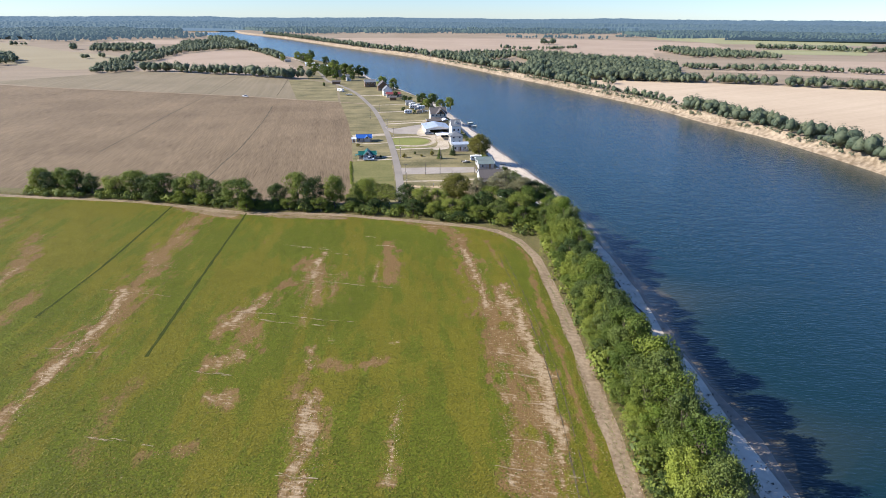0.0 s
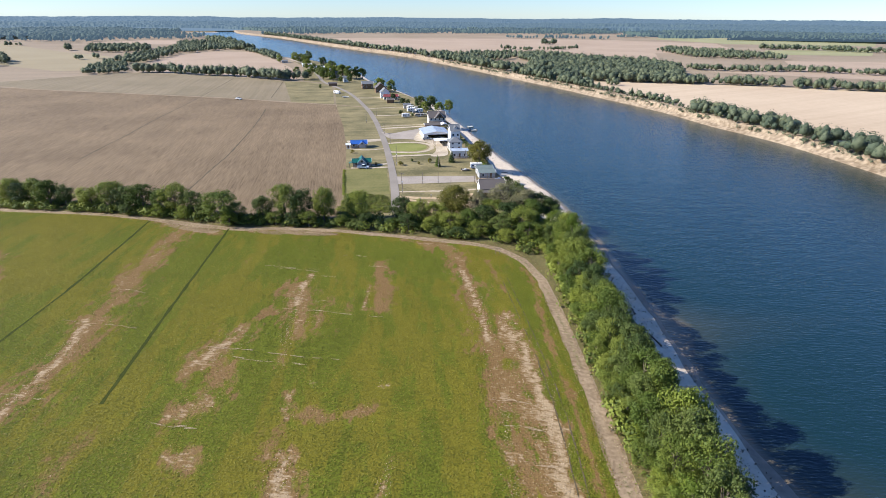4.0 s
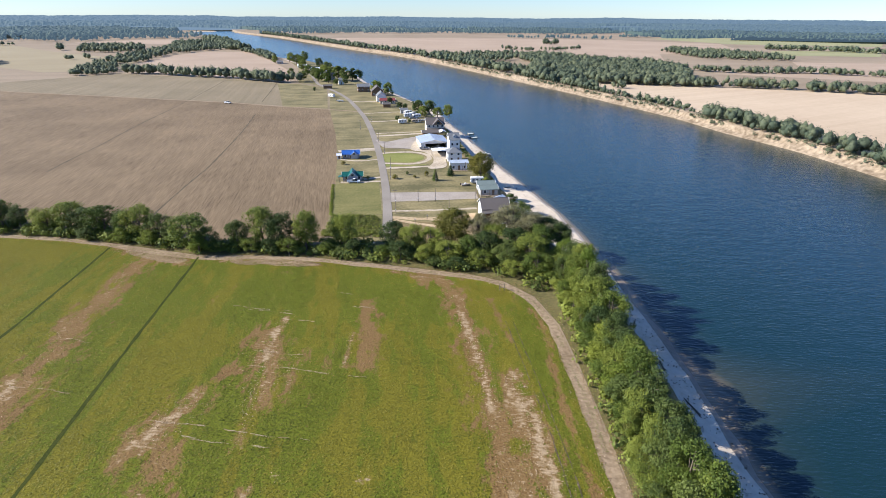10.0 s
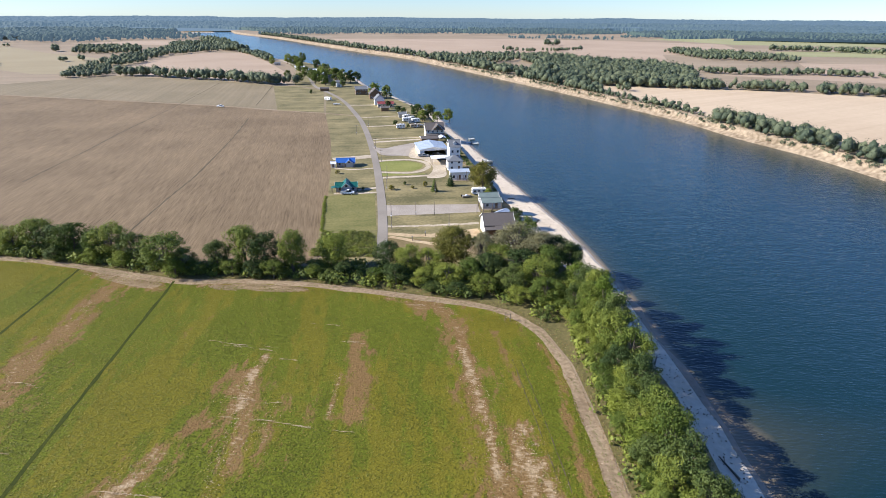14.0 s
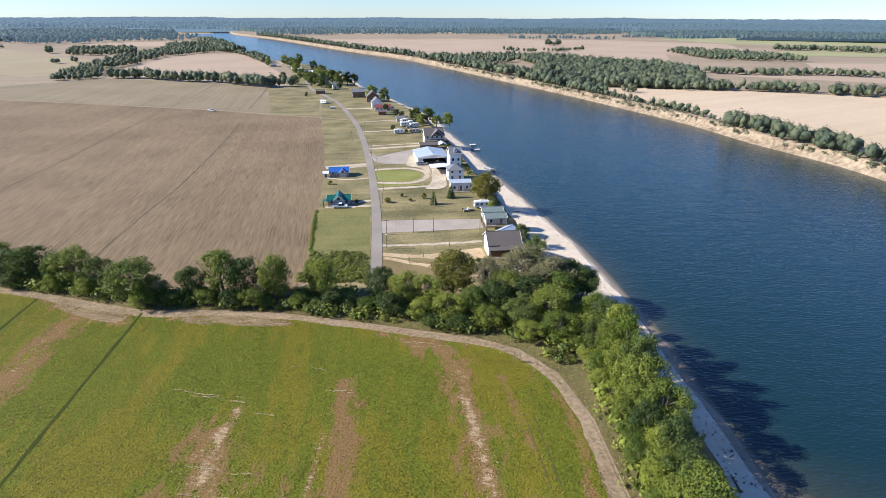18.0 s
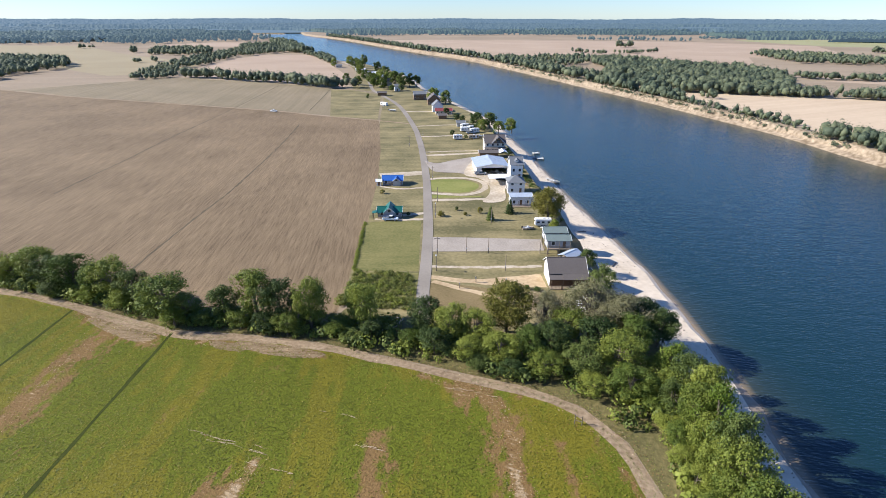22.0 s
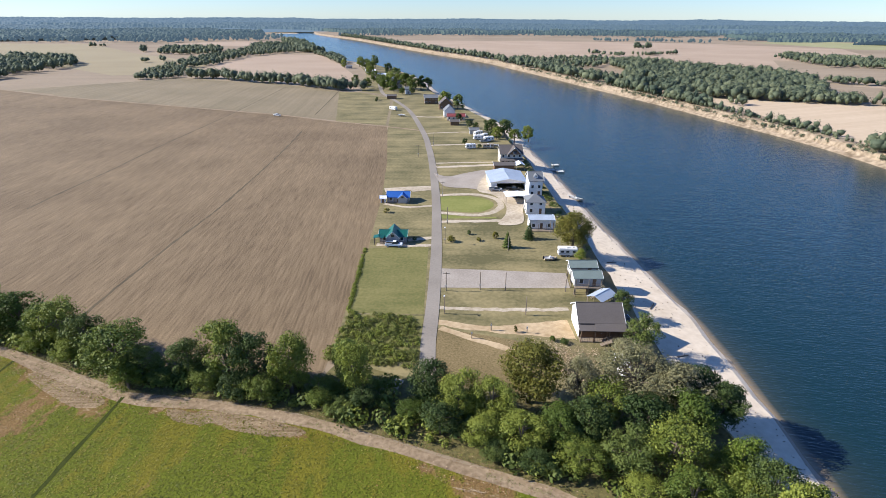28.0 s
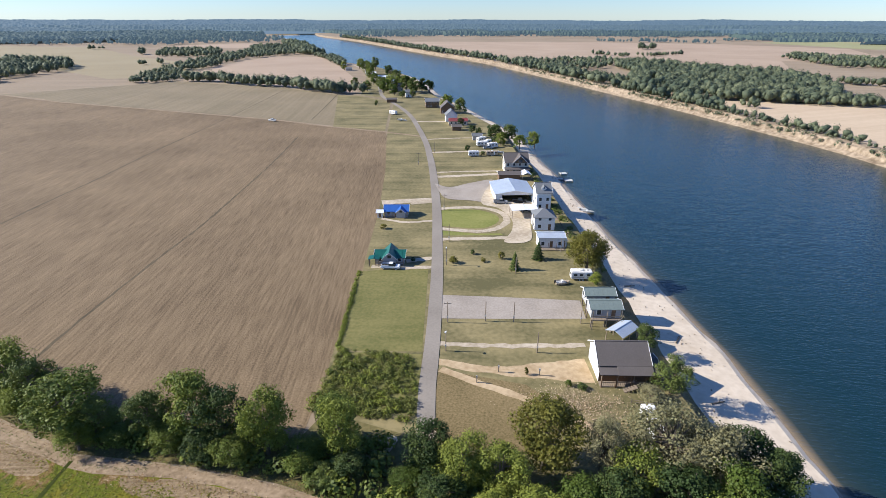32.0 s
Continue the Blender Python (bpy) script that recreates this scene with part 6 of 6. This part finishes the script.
blue = house(-44.6, 302, 8, 8.2, 5.4, 2.3, 1.3, M_GREYWALL, M_BLUEROOF, "small grey cabin with a bright blue metal roof and front gable", wins="sw", porch=1.2)
cross_gable(blue, 1.7, -3.9, 0.4, 0.0, 2.25, 3.2, 1.25, M_GREYWALL, M_BLUEROOF)
green = house(-37.6, 263, 8, 8.2, 5.2, 2.2, 1.1, M_GREYWALL, M_GREENROOF, "small grey cabin with dark green metal roof and middle gable", wins="sw", porch=1.2)
cross_gable(green, 0.0, -3.8, 3.0, 0.0, 2.5, 3.6, 1.7, M_GREYWALL, M_GREENROOF)
for x, y, w, d, wl, rs, wm, rm in ((-103, 606, 5, 5, 4.5, 1.6, M_WHITE, M_SLATE), (-122, 646, 10, 8, 5, 2.4, M_GREYWALL, M_SLATE), (-160, 745, 14, 8, 3, 1.2, M_WHITE, M_WHITEMETAL),
                                   (-186, 785, 12, 8, 3, 1.4, M_WHITE, M_WHITEMETAL), (-142, 700, 9, 8, 3.5, 1.6, M_CREAM, M_METAL), (-232, 845, 8, 6, 2.8, 1.2, M_GREYWALL, M_SLATE),
                                   (-256, 900, 7, 5, 2.6, 1.2, M_CREAM, M_METAL), (-272, 930, 8, 5, 2.6, 1.2, M_BROWN, M_SLATE), (-225, 905, 9, 7, 3, 1.3, M_WHITE, M_SLATE)):
    house(x, y, 16, w, d, wl, rs, wm, rm, "small house among trees far along the lane", wins="s", seams=False)
stairs(stilted, 0.6, -4.0, 2.4, 1.0, 2.8, 10)
bm = bmesh.new()
slab(bm, [(-1.6, -6.3, 3.15), (5.15, -6.3, 3.15), (5.15, -4.3, 3.98), (-1.6, -4.3, 3.98)], 0.12)
bmesh.ops.recalc_face_normals(bm, faces=bm.faces[:])
part("porch_roof", bm, M_SHINGLE, h1)

# ---------------------------------------------------------------- small buildings, vehicles, poles, docks
def shelter(x, y, turn, w, d, height, rise, roof, label, name="shelter", z=0.0):
    """An open roof on posts."""
    h = tagged(new(name), label, "shelter")
    h.matrix_world = pose(x, y, z, 0, 0, turn)
    for sx in (-1, 1):
        for sy in (-1, 0, 1):
            xx, yy_ = sx * (w / 2 - 0.25), sy * (d / 2 - 0.25)
            boxpart("post", (xx - 0.07, yy_ - 0.07, -0.6, xx + 0.07, yy_ + 0.07, height), M_DECK, h)
    for sx in (-1, 1):
        xx = sx * (w / 2 - 0.25)
        boxpart("beam", (xx - 0.06, -d / 2 + 0.08, height, xx + 0.06, d / 2 - 0.08, height + 0.15), M_DECK, h)
    for s in (-1, 1):
        bm = bmesh.new()
        slab(bm, [(s * w / 2, -d / 2, height + 0.24), (s * w / 2, d / 2, height + 0.24), (0, d / 2, height + 0.24 + rise), (0, -d / 2, height + 0.24 + rise)], 0.07)
        bmesh.ops.recalc_face_normals(bm, faces=bm.faces[:])
        part("roof", bm, roof, h)
    bm = bmesh.new()
    box(bm, -0.12, -d / 2, height + rise + 0.2, 0.12, d / 2, height + rise + 0.29)
    part("ridge_cap", bm, roof, h)
    return h


def wheel(parent, x, y, r=0.36, width=0.24):
    v, f = [], []
    tube(v, f, (x, y - width / 2, r), (x, y + width / 2, r), r, r, 12)
    f.append(tuple(range(11, -1, -1)))
    t = linked("wheel", v, f, M_TYRE, parent)
    v, f = [], []
    tube(v, f, (x, y - width / 2 - 0.02, r), (x, y + width / 2 + 0.02, r), r * 0.55, r * 0.55, 10)
    f.append(tuple(range(9, -1, -1)))
    linked("rim", v, f, M_METAL, t)


def camper(x, y, turn, length=6.0, colour=None, label="white travel trailer parked on the grass", high=2.75, z=0.0):
    """A travel trailer along local x."""
    c = tagged(new("camper"), label, "camper", "campers")
    c.matrix_world = pose(x, y, z, 0, 0, turn)
    L, W = length / 2, 1.2
    boxpart("body", (-L, -W, 0.55, L, W, high), colour or M_WHITE, c, bevel=0.18)
    boxpart("stripe", (-L + 0.25, -W - 0.012, 1.05, L - 0.25, -W - 0.002, 1.25), M_GREYWALL, c, "grey stripe")
    for xx in (-L * 0.6, -L * 0.05, L * 0.6):
        boxpart("window", (xx - 0.45, -W - 0.03, 1.5, xx + 0.45, -W - 0.002, 2.1), M_GLASS, c)
    boxpart("rear_window", (-L - 0.03, -0.7, 1.5, -L - 0.002, 0.7, 2.1), M_GLASS, c)
    d = boxpart("door", (L * 0.25, -W - 0.04, 0.75, L * 0.25 + 0.65, -W - 0.002, 2.4), M_TRIM, c)
    boxpart("handle", (L * 0.25 + 0.5, -W - 0.08, 1.4, L * 0.25 + 0.6, -W - 0.04, 1.5), M_METAL, d)
    boxpart("roof_unit", (-0.5, -0.4, high, 0.5, 0.4, high + 0.28), M_TRIM, c, bevel=0.06)
    boxpart("roof_vent", (L * 0.5, -0.25, high, L * 0.5 + 0.5, 0.25, high + 0.1), M_GREYWALL, c)
    boxpart("tow_bar", (L, -0.06, 0.45, L + 1.1, 0.06, 0.58), M_TYRE, c)
    boxpart("jack", (L + 0.9, -0.05, 0.0, L + 1.0, 0.05, 0.5), M_METAL, c)
    for sy in (-1, 1):
        for xx in (-0.45, 0.4):
            wheel(c, xx, sy * (W - 0.14))
    return c


def pickup(x, y, turn, colour, label, z=0.0):
    c = tagged(new("pickup_truck"), label, "truck")
    c.matrix_world = pose(x, y, z, 0, 0, turn)
    bm = bmesh.new()
    box(bm, -2.7, -0.95, 0.5, 2.7, 0.95, 1.1)
    bmesh.ops.bevel(bm, geom=bm.edges[:], offset=0.12, segments=2, affect="EDGES")
    part("body", bm, colour, c)
    bm = bmesh.new()
    v = [bm.verts.new(p) for p in ((-0.5, -0.85, 1.1), (1.5, -0.85, 1.1), (1.5, 0.85, 1.1), (-0.5, 0.85, 1.1), (-0.3, -0.72, 1.8), (0.8, -0.72, 1.8), (0.8, 0.72, 1.8), (-0.3, 0.72, 1.8))]
    for f in ((4, 5, 6, 7), (0, 1, 5, 4), (1, 2, 6, 5), (2, 3, 7, 6), (3, 0, 4, 7)):
        bm.faces.new([v[i] for i in f])
    part("windows", bm, M_GLASS, c)
    boxpart("roof", (-0.28, -0.7, 1.8, 0.78, 0.7, 1.86), colour, c)
    boxpart("bed", (-2.5, -0.8, 1.1, -0.6, 0.8, 1.13), M_TYRE, c, "dark open bed")
    for sy in (-1, 1):
        boxpart("bed_side", (-2.6, sy * 0.88 - 0.06, 1.1, -0.55, sy * 0.88 + 0.06, 1.4), colour, c)
        boxpart("headlight", (2.68, sy * 0.7 - 0.15, 0.8, 2.73, sy * 0.7 + 0.15, 0.98), M_TRIM, c)
        for xx in (-1.7, 1.7):
            wheel(c, xx, sy * 0.86)
    return c


def boat(x, y, turn, colour, label, z=0.0, trailer=True, length=5.5):
    """An open boat, on a trailer where it stands on land."""
    b = tagged(new("boat"), label, "boat")
    b.matrix_world = pose(x, y, z, 0, 0, turn)
    lift = 0.55 if trailer else -0.1
    bm = bmesh.new()
    secs = []
    for u in np.linspace(0, 1, 8):
        w = 1.05 * (1 - max(0, u - 0.45) ** 2 * 3.1)
        xx = -length / 2 + length * u
        k = 0.25 * max(0, u - 0.5)
        secs.append([bm.verts.new((xx, s * w * q, lift + hh + k)) for s, q, hh in ((-1, 1, 0.75), (-1, 0.75, 0.15), (1, 0.0, 0.0), (1, 0.75, 0.15), (1, 1, 0.75))])
    for a, c in zip(secs, secs[1:]):
        for i in range(4):
            bm.faces.new((a[i], a[i + 1], c[i + 1], c[i]))
    bm.faces.new(secs[0])
    bmesh.ops.recalc_face_normals(bm, faces=bm.faces[:])
    part("hull", bm, colour, b)
    boxpart("deck", (-length / 2 + 0.1, -0.8, lift + 0.55, length * 0.25, 0.8, lift + 0.6), M_GREYWALL, b)
    boxpart("console", (-0.4, -0.35, lift + 0.6, 0.2, 0.35, lift + 1.15), M_TRIM, b, bevel=0.06)
    boxpart("motor", (-length / 2 - 0.35, -0.2, lift + 0.3, -length / 2 + 0.05, 0.2, lift + 1.15), M_TYRE, b, bevel=0.06)
    if trailer:
        boxpart("trailer_frame", (-length / 2, -0.06, 0.4, length / 2 + 1.2, 0.06, 0.52), M_METAL, b)
        boxpart("axle", (-0.7, -1.0, 0.3, -0.6, 1.0, 0.4), M_METAL, b)
        for s in (-1, 1):
            wheel(b, -0.65, s * 1.05, 0.32, 0.2)
            boxpart("bunk", (-1.6, s * 0.5 - 0.05, 0.5, 1.4, s * 0.5 + 0.05, 0.72), M_DECK, b)
        boxpart("jack", (length / 2 + 1.0, -0.05, 0, length / 2 + 1.1, 0.05, 0.42), M_METAL, b)
    return b


def pole(x, y, h=5.5, arm=False, lamp=False, z=0.0):
    p = tagged(new("utility_pole"), "weathered wooden pole on the grass", "pole", "poles along the lane")
    p.location = (x, y, z)
    v, f = [], []
    tube(v, f, (0, 0, -0.6), (0, 0, h), 0.13, 0.09, 8)
    linked("shaft", v, f, M_POLE, p)
    boxpart("meter_box", (-0.16, -0.30, 1.3, 0.16, -0.12, 1.8), M_GREYWALL, p, "grey meter box")
    if arm:
        boxpart("crossarm", (-0.9, -0.06, h - 0.5, 0.9, 0.06, h - 0.38), M_POLE, p)
        for xx in (-0.75, 0.75):
            boxpart("insulator", (xx - 0.05, -0.05, h - 0.38, xx + 0.05, 0.05, h - 0.2), M_GREYWALL, p)
    if lamp:
        boxpart("lamp_head", (-0.18, -0.75, h - 0.3, 0.18, -0.25, h - 0.12), M_TRIM, p, "white lamp head")
        boxpart("bracket", (-0.03, -0.3, h - 0.25, 0.03, 0, h - 0.19), M_METAL, p)
    return p


def dock(x, y, turn, w, d, label="floating timber dock on the river", roofed=False):
    k = tagged(new("dock"), label, "dock", "docks")
    k.matrix_world = pose(x, y, Z_WATER, 0, 0, turn)
    n_ = max(3, int(w / 0.4))
    for i in range(n_):
        xx = -w / 2 + w * i / n_
        boxpart("plank", (xx + 0.015, -d / 2, 0.42, xx + w / n_ - 0.015, d / 2, 0.48), M_GRAVELBOARD, k)
    for s in (-1, 1):
        boxpart("float", (-w / 2 + 0.1, s * d * 0.32 - 0.35, -0.3, w / 2 - 0.1, s * d * 0.32 + 0.35, 0.3), M_GREYWALL, k)
        boxpart("joist", (-w / 2, s * d * 0.45 - 0.06, 0.3, w / 2, s * d * 0.45 + 0.06, 0.419), M_DECK, k)
        for sx in (-1, 1):
            v, f = [], []
            tube(v, f, (sx * w * 0.45, s * (d / 2 + 0.1), -4), (sx * w * 0.45, s * (d / 2 + 0.1), 1.2), 0.1, 0.1, 7)
            linked("pile", v, f, M_POLE, k)
    return k


M_GRAVELBOARD = plain("bleached dock boards", (0.55, 0.54, 0.50), 0.8)

# porch end and stairs of the houses nearest to the hedgerow
wing = house(25.2, 218.0, 5, 2.6, 5.2, 2.6, 0.6, M_BROWN, M_SHINGLE, "brown lean-to at the end of the white house", door=False, seams=False, name="lean_to", over=0.3)
stairs(h1, -0.6, -6.9, 1.1, 1.2, 2.4, 5)
shelter(22.0, 229.9, -41, 4.4, 6.4, 2.7, 0.9, M_METAL, "open shelter with a pale blue metal roof", z=-0.4)
shelter(0.2, 307.6, 10, 9.6, 6.6, 2.8, 0.25, M_WHITEMETAL, "long carport with a flat white metal roof", "carport")
shelter(0.6, 354.6, 12, 4.2, 6.0, 2.6, 0.9, M_WHITEMETAL, "white canopy beside the garage", "canopy")
shelter(-41.4, 259.0, 8, 3.2, 2.6, 2.2, 0.3, M_GREENROOF, "small green porch roof", "porch_roof")
house(-49.8, 298.6, 6, 1.8, 1.8, 2.1, 0.5, M_WHITE, M_WHITEMETAL, "small white garden shed", name="shed", door=True, seams=False)
house(12.3, 281.5, 8, 1.8, 2.6, 2.4, 1.0, M_WHITE, M_WHITEMETAL, "small white peaked hut", ridge="y", name="hut", seams=False)
house(-42.5, 461, 10, 5.5, 4.5, 2.5, 1.0, M_BROWN, M_SHINGLE, "small brown hut with a dark roof", name="hut", seams=False)
house(-27.5, 434, 10, 5, 4, 2.6, 1.1, M_GREYWALL, M_SLATE, "small grey cabin among campers", name="cabin", seams=False)
camper(15.8, 258.6, 6, 5.6, label="white travel trailer beside a big tree")
camper(22.9, 201.6, 100, 6.6, label="white travel trailer at the edge of the trees")
camper(-23.3, 417.5, 20, 6.0, label="white travel trailer beside riverside trees")
camper(-17.4, 414.5, 25, 5.5, label="white travel trailer beside riverside trees")
camper(-25.7, 393.8, 15, 5.2)
camper(-20.5, 422, 60, 5.0, label="white travel trailer beside riverside trees")
camper(-24.5, 429, 40, 5.5, label="white travel trailer beside riverside trees")
camper(-16.5, 396.5, 10, 5.8, M_TAN, label="tan travel trailer on the grass", high=2.4)
camper(-63, 556, 10, 6, label="white travel trailer beside a house")
camper(-95, 512.5, -30, 6.2, label="white travel trailer beside the lane")
pickup(-36.4, 257.6, 4, M_WHITEMETAL, "white pickup truck parked beside a cabin")
pickup(-169.4, 473, -16, M_WHITE, "white pickup truck on the farm lane", z=0.09)
pickup(-8.6, 319.6, 8, M_GREYWALL, "grey pickup truck in front of the shed", z=0.12)
pickup(-1.6, 321.6, 4, M_TYRE, "black pickup truck in front of the shed", z=0.12)
pickup(1.2, 311.3, 12, M_TYRE, "black pickup truck under the carport", z=0.12)
pickup(-19.5, 411.5, 20, M_GREYWALL, "grey pickup truck beside a camper")
boat(-83.2, 487, -6, M_WHITE, "white boat on a trailer in the grass")
boat(-13.5, 400.5, 12, M_GREYWALL, "grey boat on a trailer in the grass")
boat(24.5, 326.3, -25, M_GREYWALL, "grey motor boat moored at the beach", Z_WATER, False)
boat(21.5, 245.5, 70, M_GREYWALL, "small grey boat drawn up on land", -0.8, True, 4.2)
for x, y, h, a, lm in ((-16.6, 231.2, 5.4, True, False), (-1.5, 233.6, 5.2, False, False), (-8.0, 233.0, 5.2, False, False), (-15.4, 219.6, 5.2, False, True), (3.7, 221.8, 5.0, False, False), (-21.2, 262.2, 5.8, False, True),
                       (-22.8, 279.6, 6.0, False, False), (-28.6, 309, 6.2, True, False), (-34.6, 336, 6.2, True, False), (-1.6, 259.5, 5, False, False), (-46.5, 398, 6.2, False, False), (-50, 372, 6.0, True, False),
                       (3.2, 294, 5.5, False, False), (11.5, 276.6, 4.5, False, False), (13.8, 235.2, 3.6, False, False), (-4, 213.8, 2.0, False, False), (4, 213.9, 1.6, False, False), (-8, 209.8, 1.6, False, False)):
    pole(x, y, h, a, lm)
dock(18.5, 381, 20, 3.4, 2.6)
dock(20.2, 369, 12, 3.6, 2.8)
dock(15.5, 370.5, 12, 5.4, 1.3, "narrow timber gangway to a dock")
dock(21.8, 330, -20, 5.5, 1.3, "narrow timber gangway to a dock")


def fence(points, label, height=1.1, step=2.2, rails=2, z=0.0):
    f_ = tagged(new("fence"), label, "fence")
    for (x0, y0), (x1, y1) in zip(points, points[1:]):
        ln = math.hypot(x1 - x0, y1 - y0)
        k = max(1, int(ln / step))
        an = math.atan2(y1 - y0, x1 - x0)
        for i in range(k + 1):
            x, y = x0 + (x1 - x0) * i / k, y0 + (y1 - y0) * i / k
            boxpart("post", (x - 0.06, y - 0.06, z - 0.4, x + 0.06, y + 0.06, z + height), M_POLE, f_)
        for r in range(rails):
            bm = bmesh.new()
            box(bm, 0, -0.03, height * (r + 1) / (rails + 0.4) - 0.05, ln, 0.03, height * (r + 1) / (rails + 0.4) + 0.05)
            bmesh.ops.transform(bm, matrix=pose(x0, y0, z) @ Matrix.Rotation(an, 4, "Z"), verts=bm.verts[:])
            part("rail", bm, M_POLE, f_)
    return f_


fence([(16.4, 161.5), (17.6, 161.2)], "weathered wooden gate post pair at the field corner", 2.2, 1.2)
fence([(20.5, 207.9), (24.0, 207.4), (26.4, 208.6)], "low weathered rail fence beside the white house", 1.0, 1.8)


def revetment(pts, label):
    """Timber bulkhead in short walls along the top of the beach."""
    b = tagged(new("bulkhead"), label, "wall")
    for (x0, y0), (x1, y1) in zip(pts, pts[1:]):
        ln = math.hypot(x1 - x0, y1 - y0)
        bm = bmesh.new()
        box(bm, 0, -0.1, -2.4, ln, 0.1, 0.15)
        bmesh.ops.transform(bm, matrix=pose(x0, y0, 0) @ Matrix.Rotation(math.atan2(y1 - y0, x1 - x0), 4, "Z"), verts=bm.verts[:])
        part("panel", bm, M_BROWN, b)
        boxpart("pile", (x0 - 0.14, y0 - 0.14, -3, x0 + 0.14, y0 + 0.14, 0.5), M_POLE, b)
    return b


revetment([(14.5, 290), (13.0, 300), (10.8, 312), (9, 324), (6.5, 338), (4.0, 352), (1.5, 364)], "dark timber bulkhead along the top of the beach")


def beach_stair(x, y, turn, label="dark timber stair down to the beach"):
    s = tagged(new("beach_stair"), label, "stairs")
    s.matrix_world = pose(x, y, -2.6, 0, 0, turn)
    stairs(s, 0, 0, 2.7, 1.2, -4.2, 10)
    for xx in (-4.2, -2.1):
        for sy in (-0.55, 0.55):
            boxpart("post", (xx - 0.06, sy - 0.06, -0.6, xx + 0.06, sy + 0.06, 2.7 * (-xx / 4.2) + 0.9), M_DECK, s)
    boxpart("landing", (-6.2, -0.7, 2.6, -4.2, 0.7, 2.7), M_DECK, s)
    return s


for x, y in ((26.5, 241), (19.5, 293), (16.5, 306), (13.5, 322), (10.5, 341)):
    beach_stair(x, y, 8)


# ---------------------------------------------------------------- driftwood and litter along the water
def litter():
    rng = np.random.default_rng(5)
    pts, nr = [], []
    for p, nrm in left:
        if not 40 < p.y < 420:
            continue
        k = 30 if p.y < 200 else 9
        for _ in range(k):
            along = Vector((nrm.y, -nrm.x, 0)) * rng.uniform(-4.5, 4.5)
            reach = rng.uniform(1.2, toe_left(p.y) + 1)
            q = p + nrm * reach + along
            pts.append((q.x, q.y, bank_height(q.x, q.y) + 0.10))
    pts = np.array(pts)
    up = rng.normal(size=pts.shape) * 0.5 + np.array([0, 0, 1.0])
    up /= np.linalg.norm(up, axis=1)[:, None]
    tagged(quads_object("driftwood", leaf_quads(rng, pts, up, np.full(len(pts), 0.22)), M_BARK), "dark driftwood and leaf litter on the sand", "driftwood", kind="stuff")


litter()


def snag(x, y, turn, length):
    """A bleached log on the beach."""
    v, f = [], []
    a, b = (-length / 2, 0, 0.12), (length / 2, 0.2, 0.16)
    tube(v, f, a, b, 0.2, 0.09, 8)
    f.append(tuple(range(7, -1, -1)))
    tube(v, f, (length * 0.1, 0.05, 0.15), (length * 0.25, 0.7, 0.5), 0.07, 0.03, 5)
    tube(v, f, (length * 0.25, 0.05, 0.15), (length * 0.4, -0.5, 0.35), 0.06, 0.02, 5)
    o = linked("log", v, f, M_BARK)
    o.matrix_world = pose(x, y, bank_height(x, y) - 0.02, 0, 0, turn)
    return tagged(o, "bleached driftwood log on the sand", "log", "driftwood logs")


for x, y, tn, ln in ((48.5, 92, 70, 4), (49.6, 120, 100, 5), (48.6, 133, 85, 3.5), (48.2, 150, 60, 4), (49, 79, 95, 5), (46, 172, 40, 4), (38, 214, 20, 3), (36, 236, 60, 3.4), (29.5, 262, 10, 3)):
    snag(x, y, tn, ln)

boat(10.8, 255.0, 12, M_TAN, "small tan boat lying on the grass", 0.12, False, 3.8)
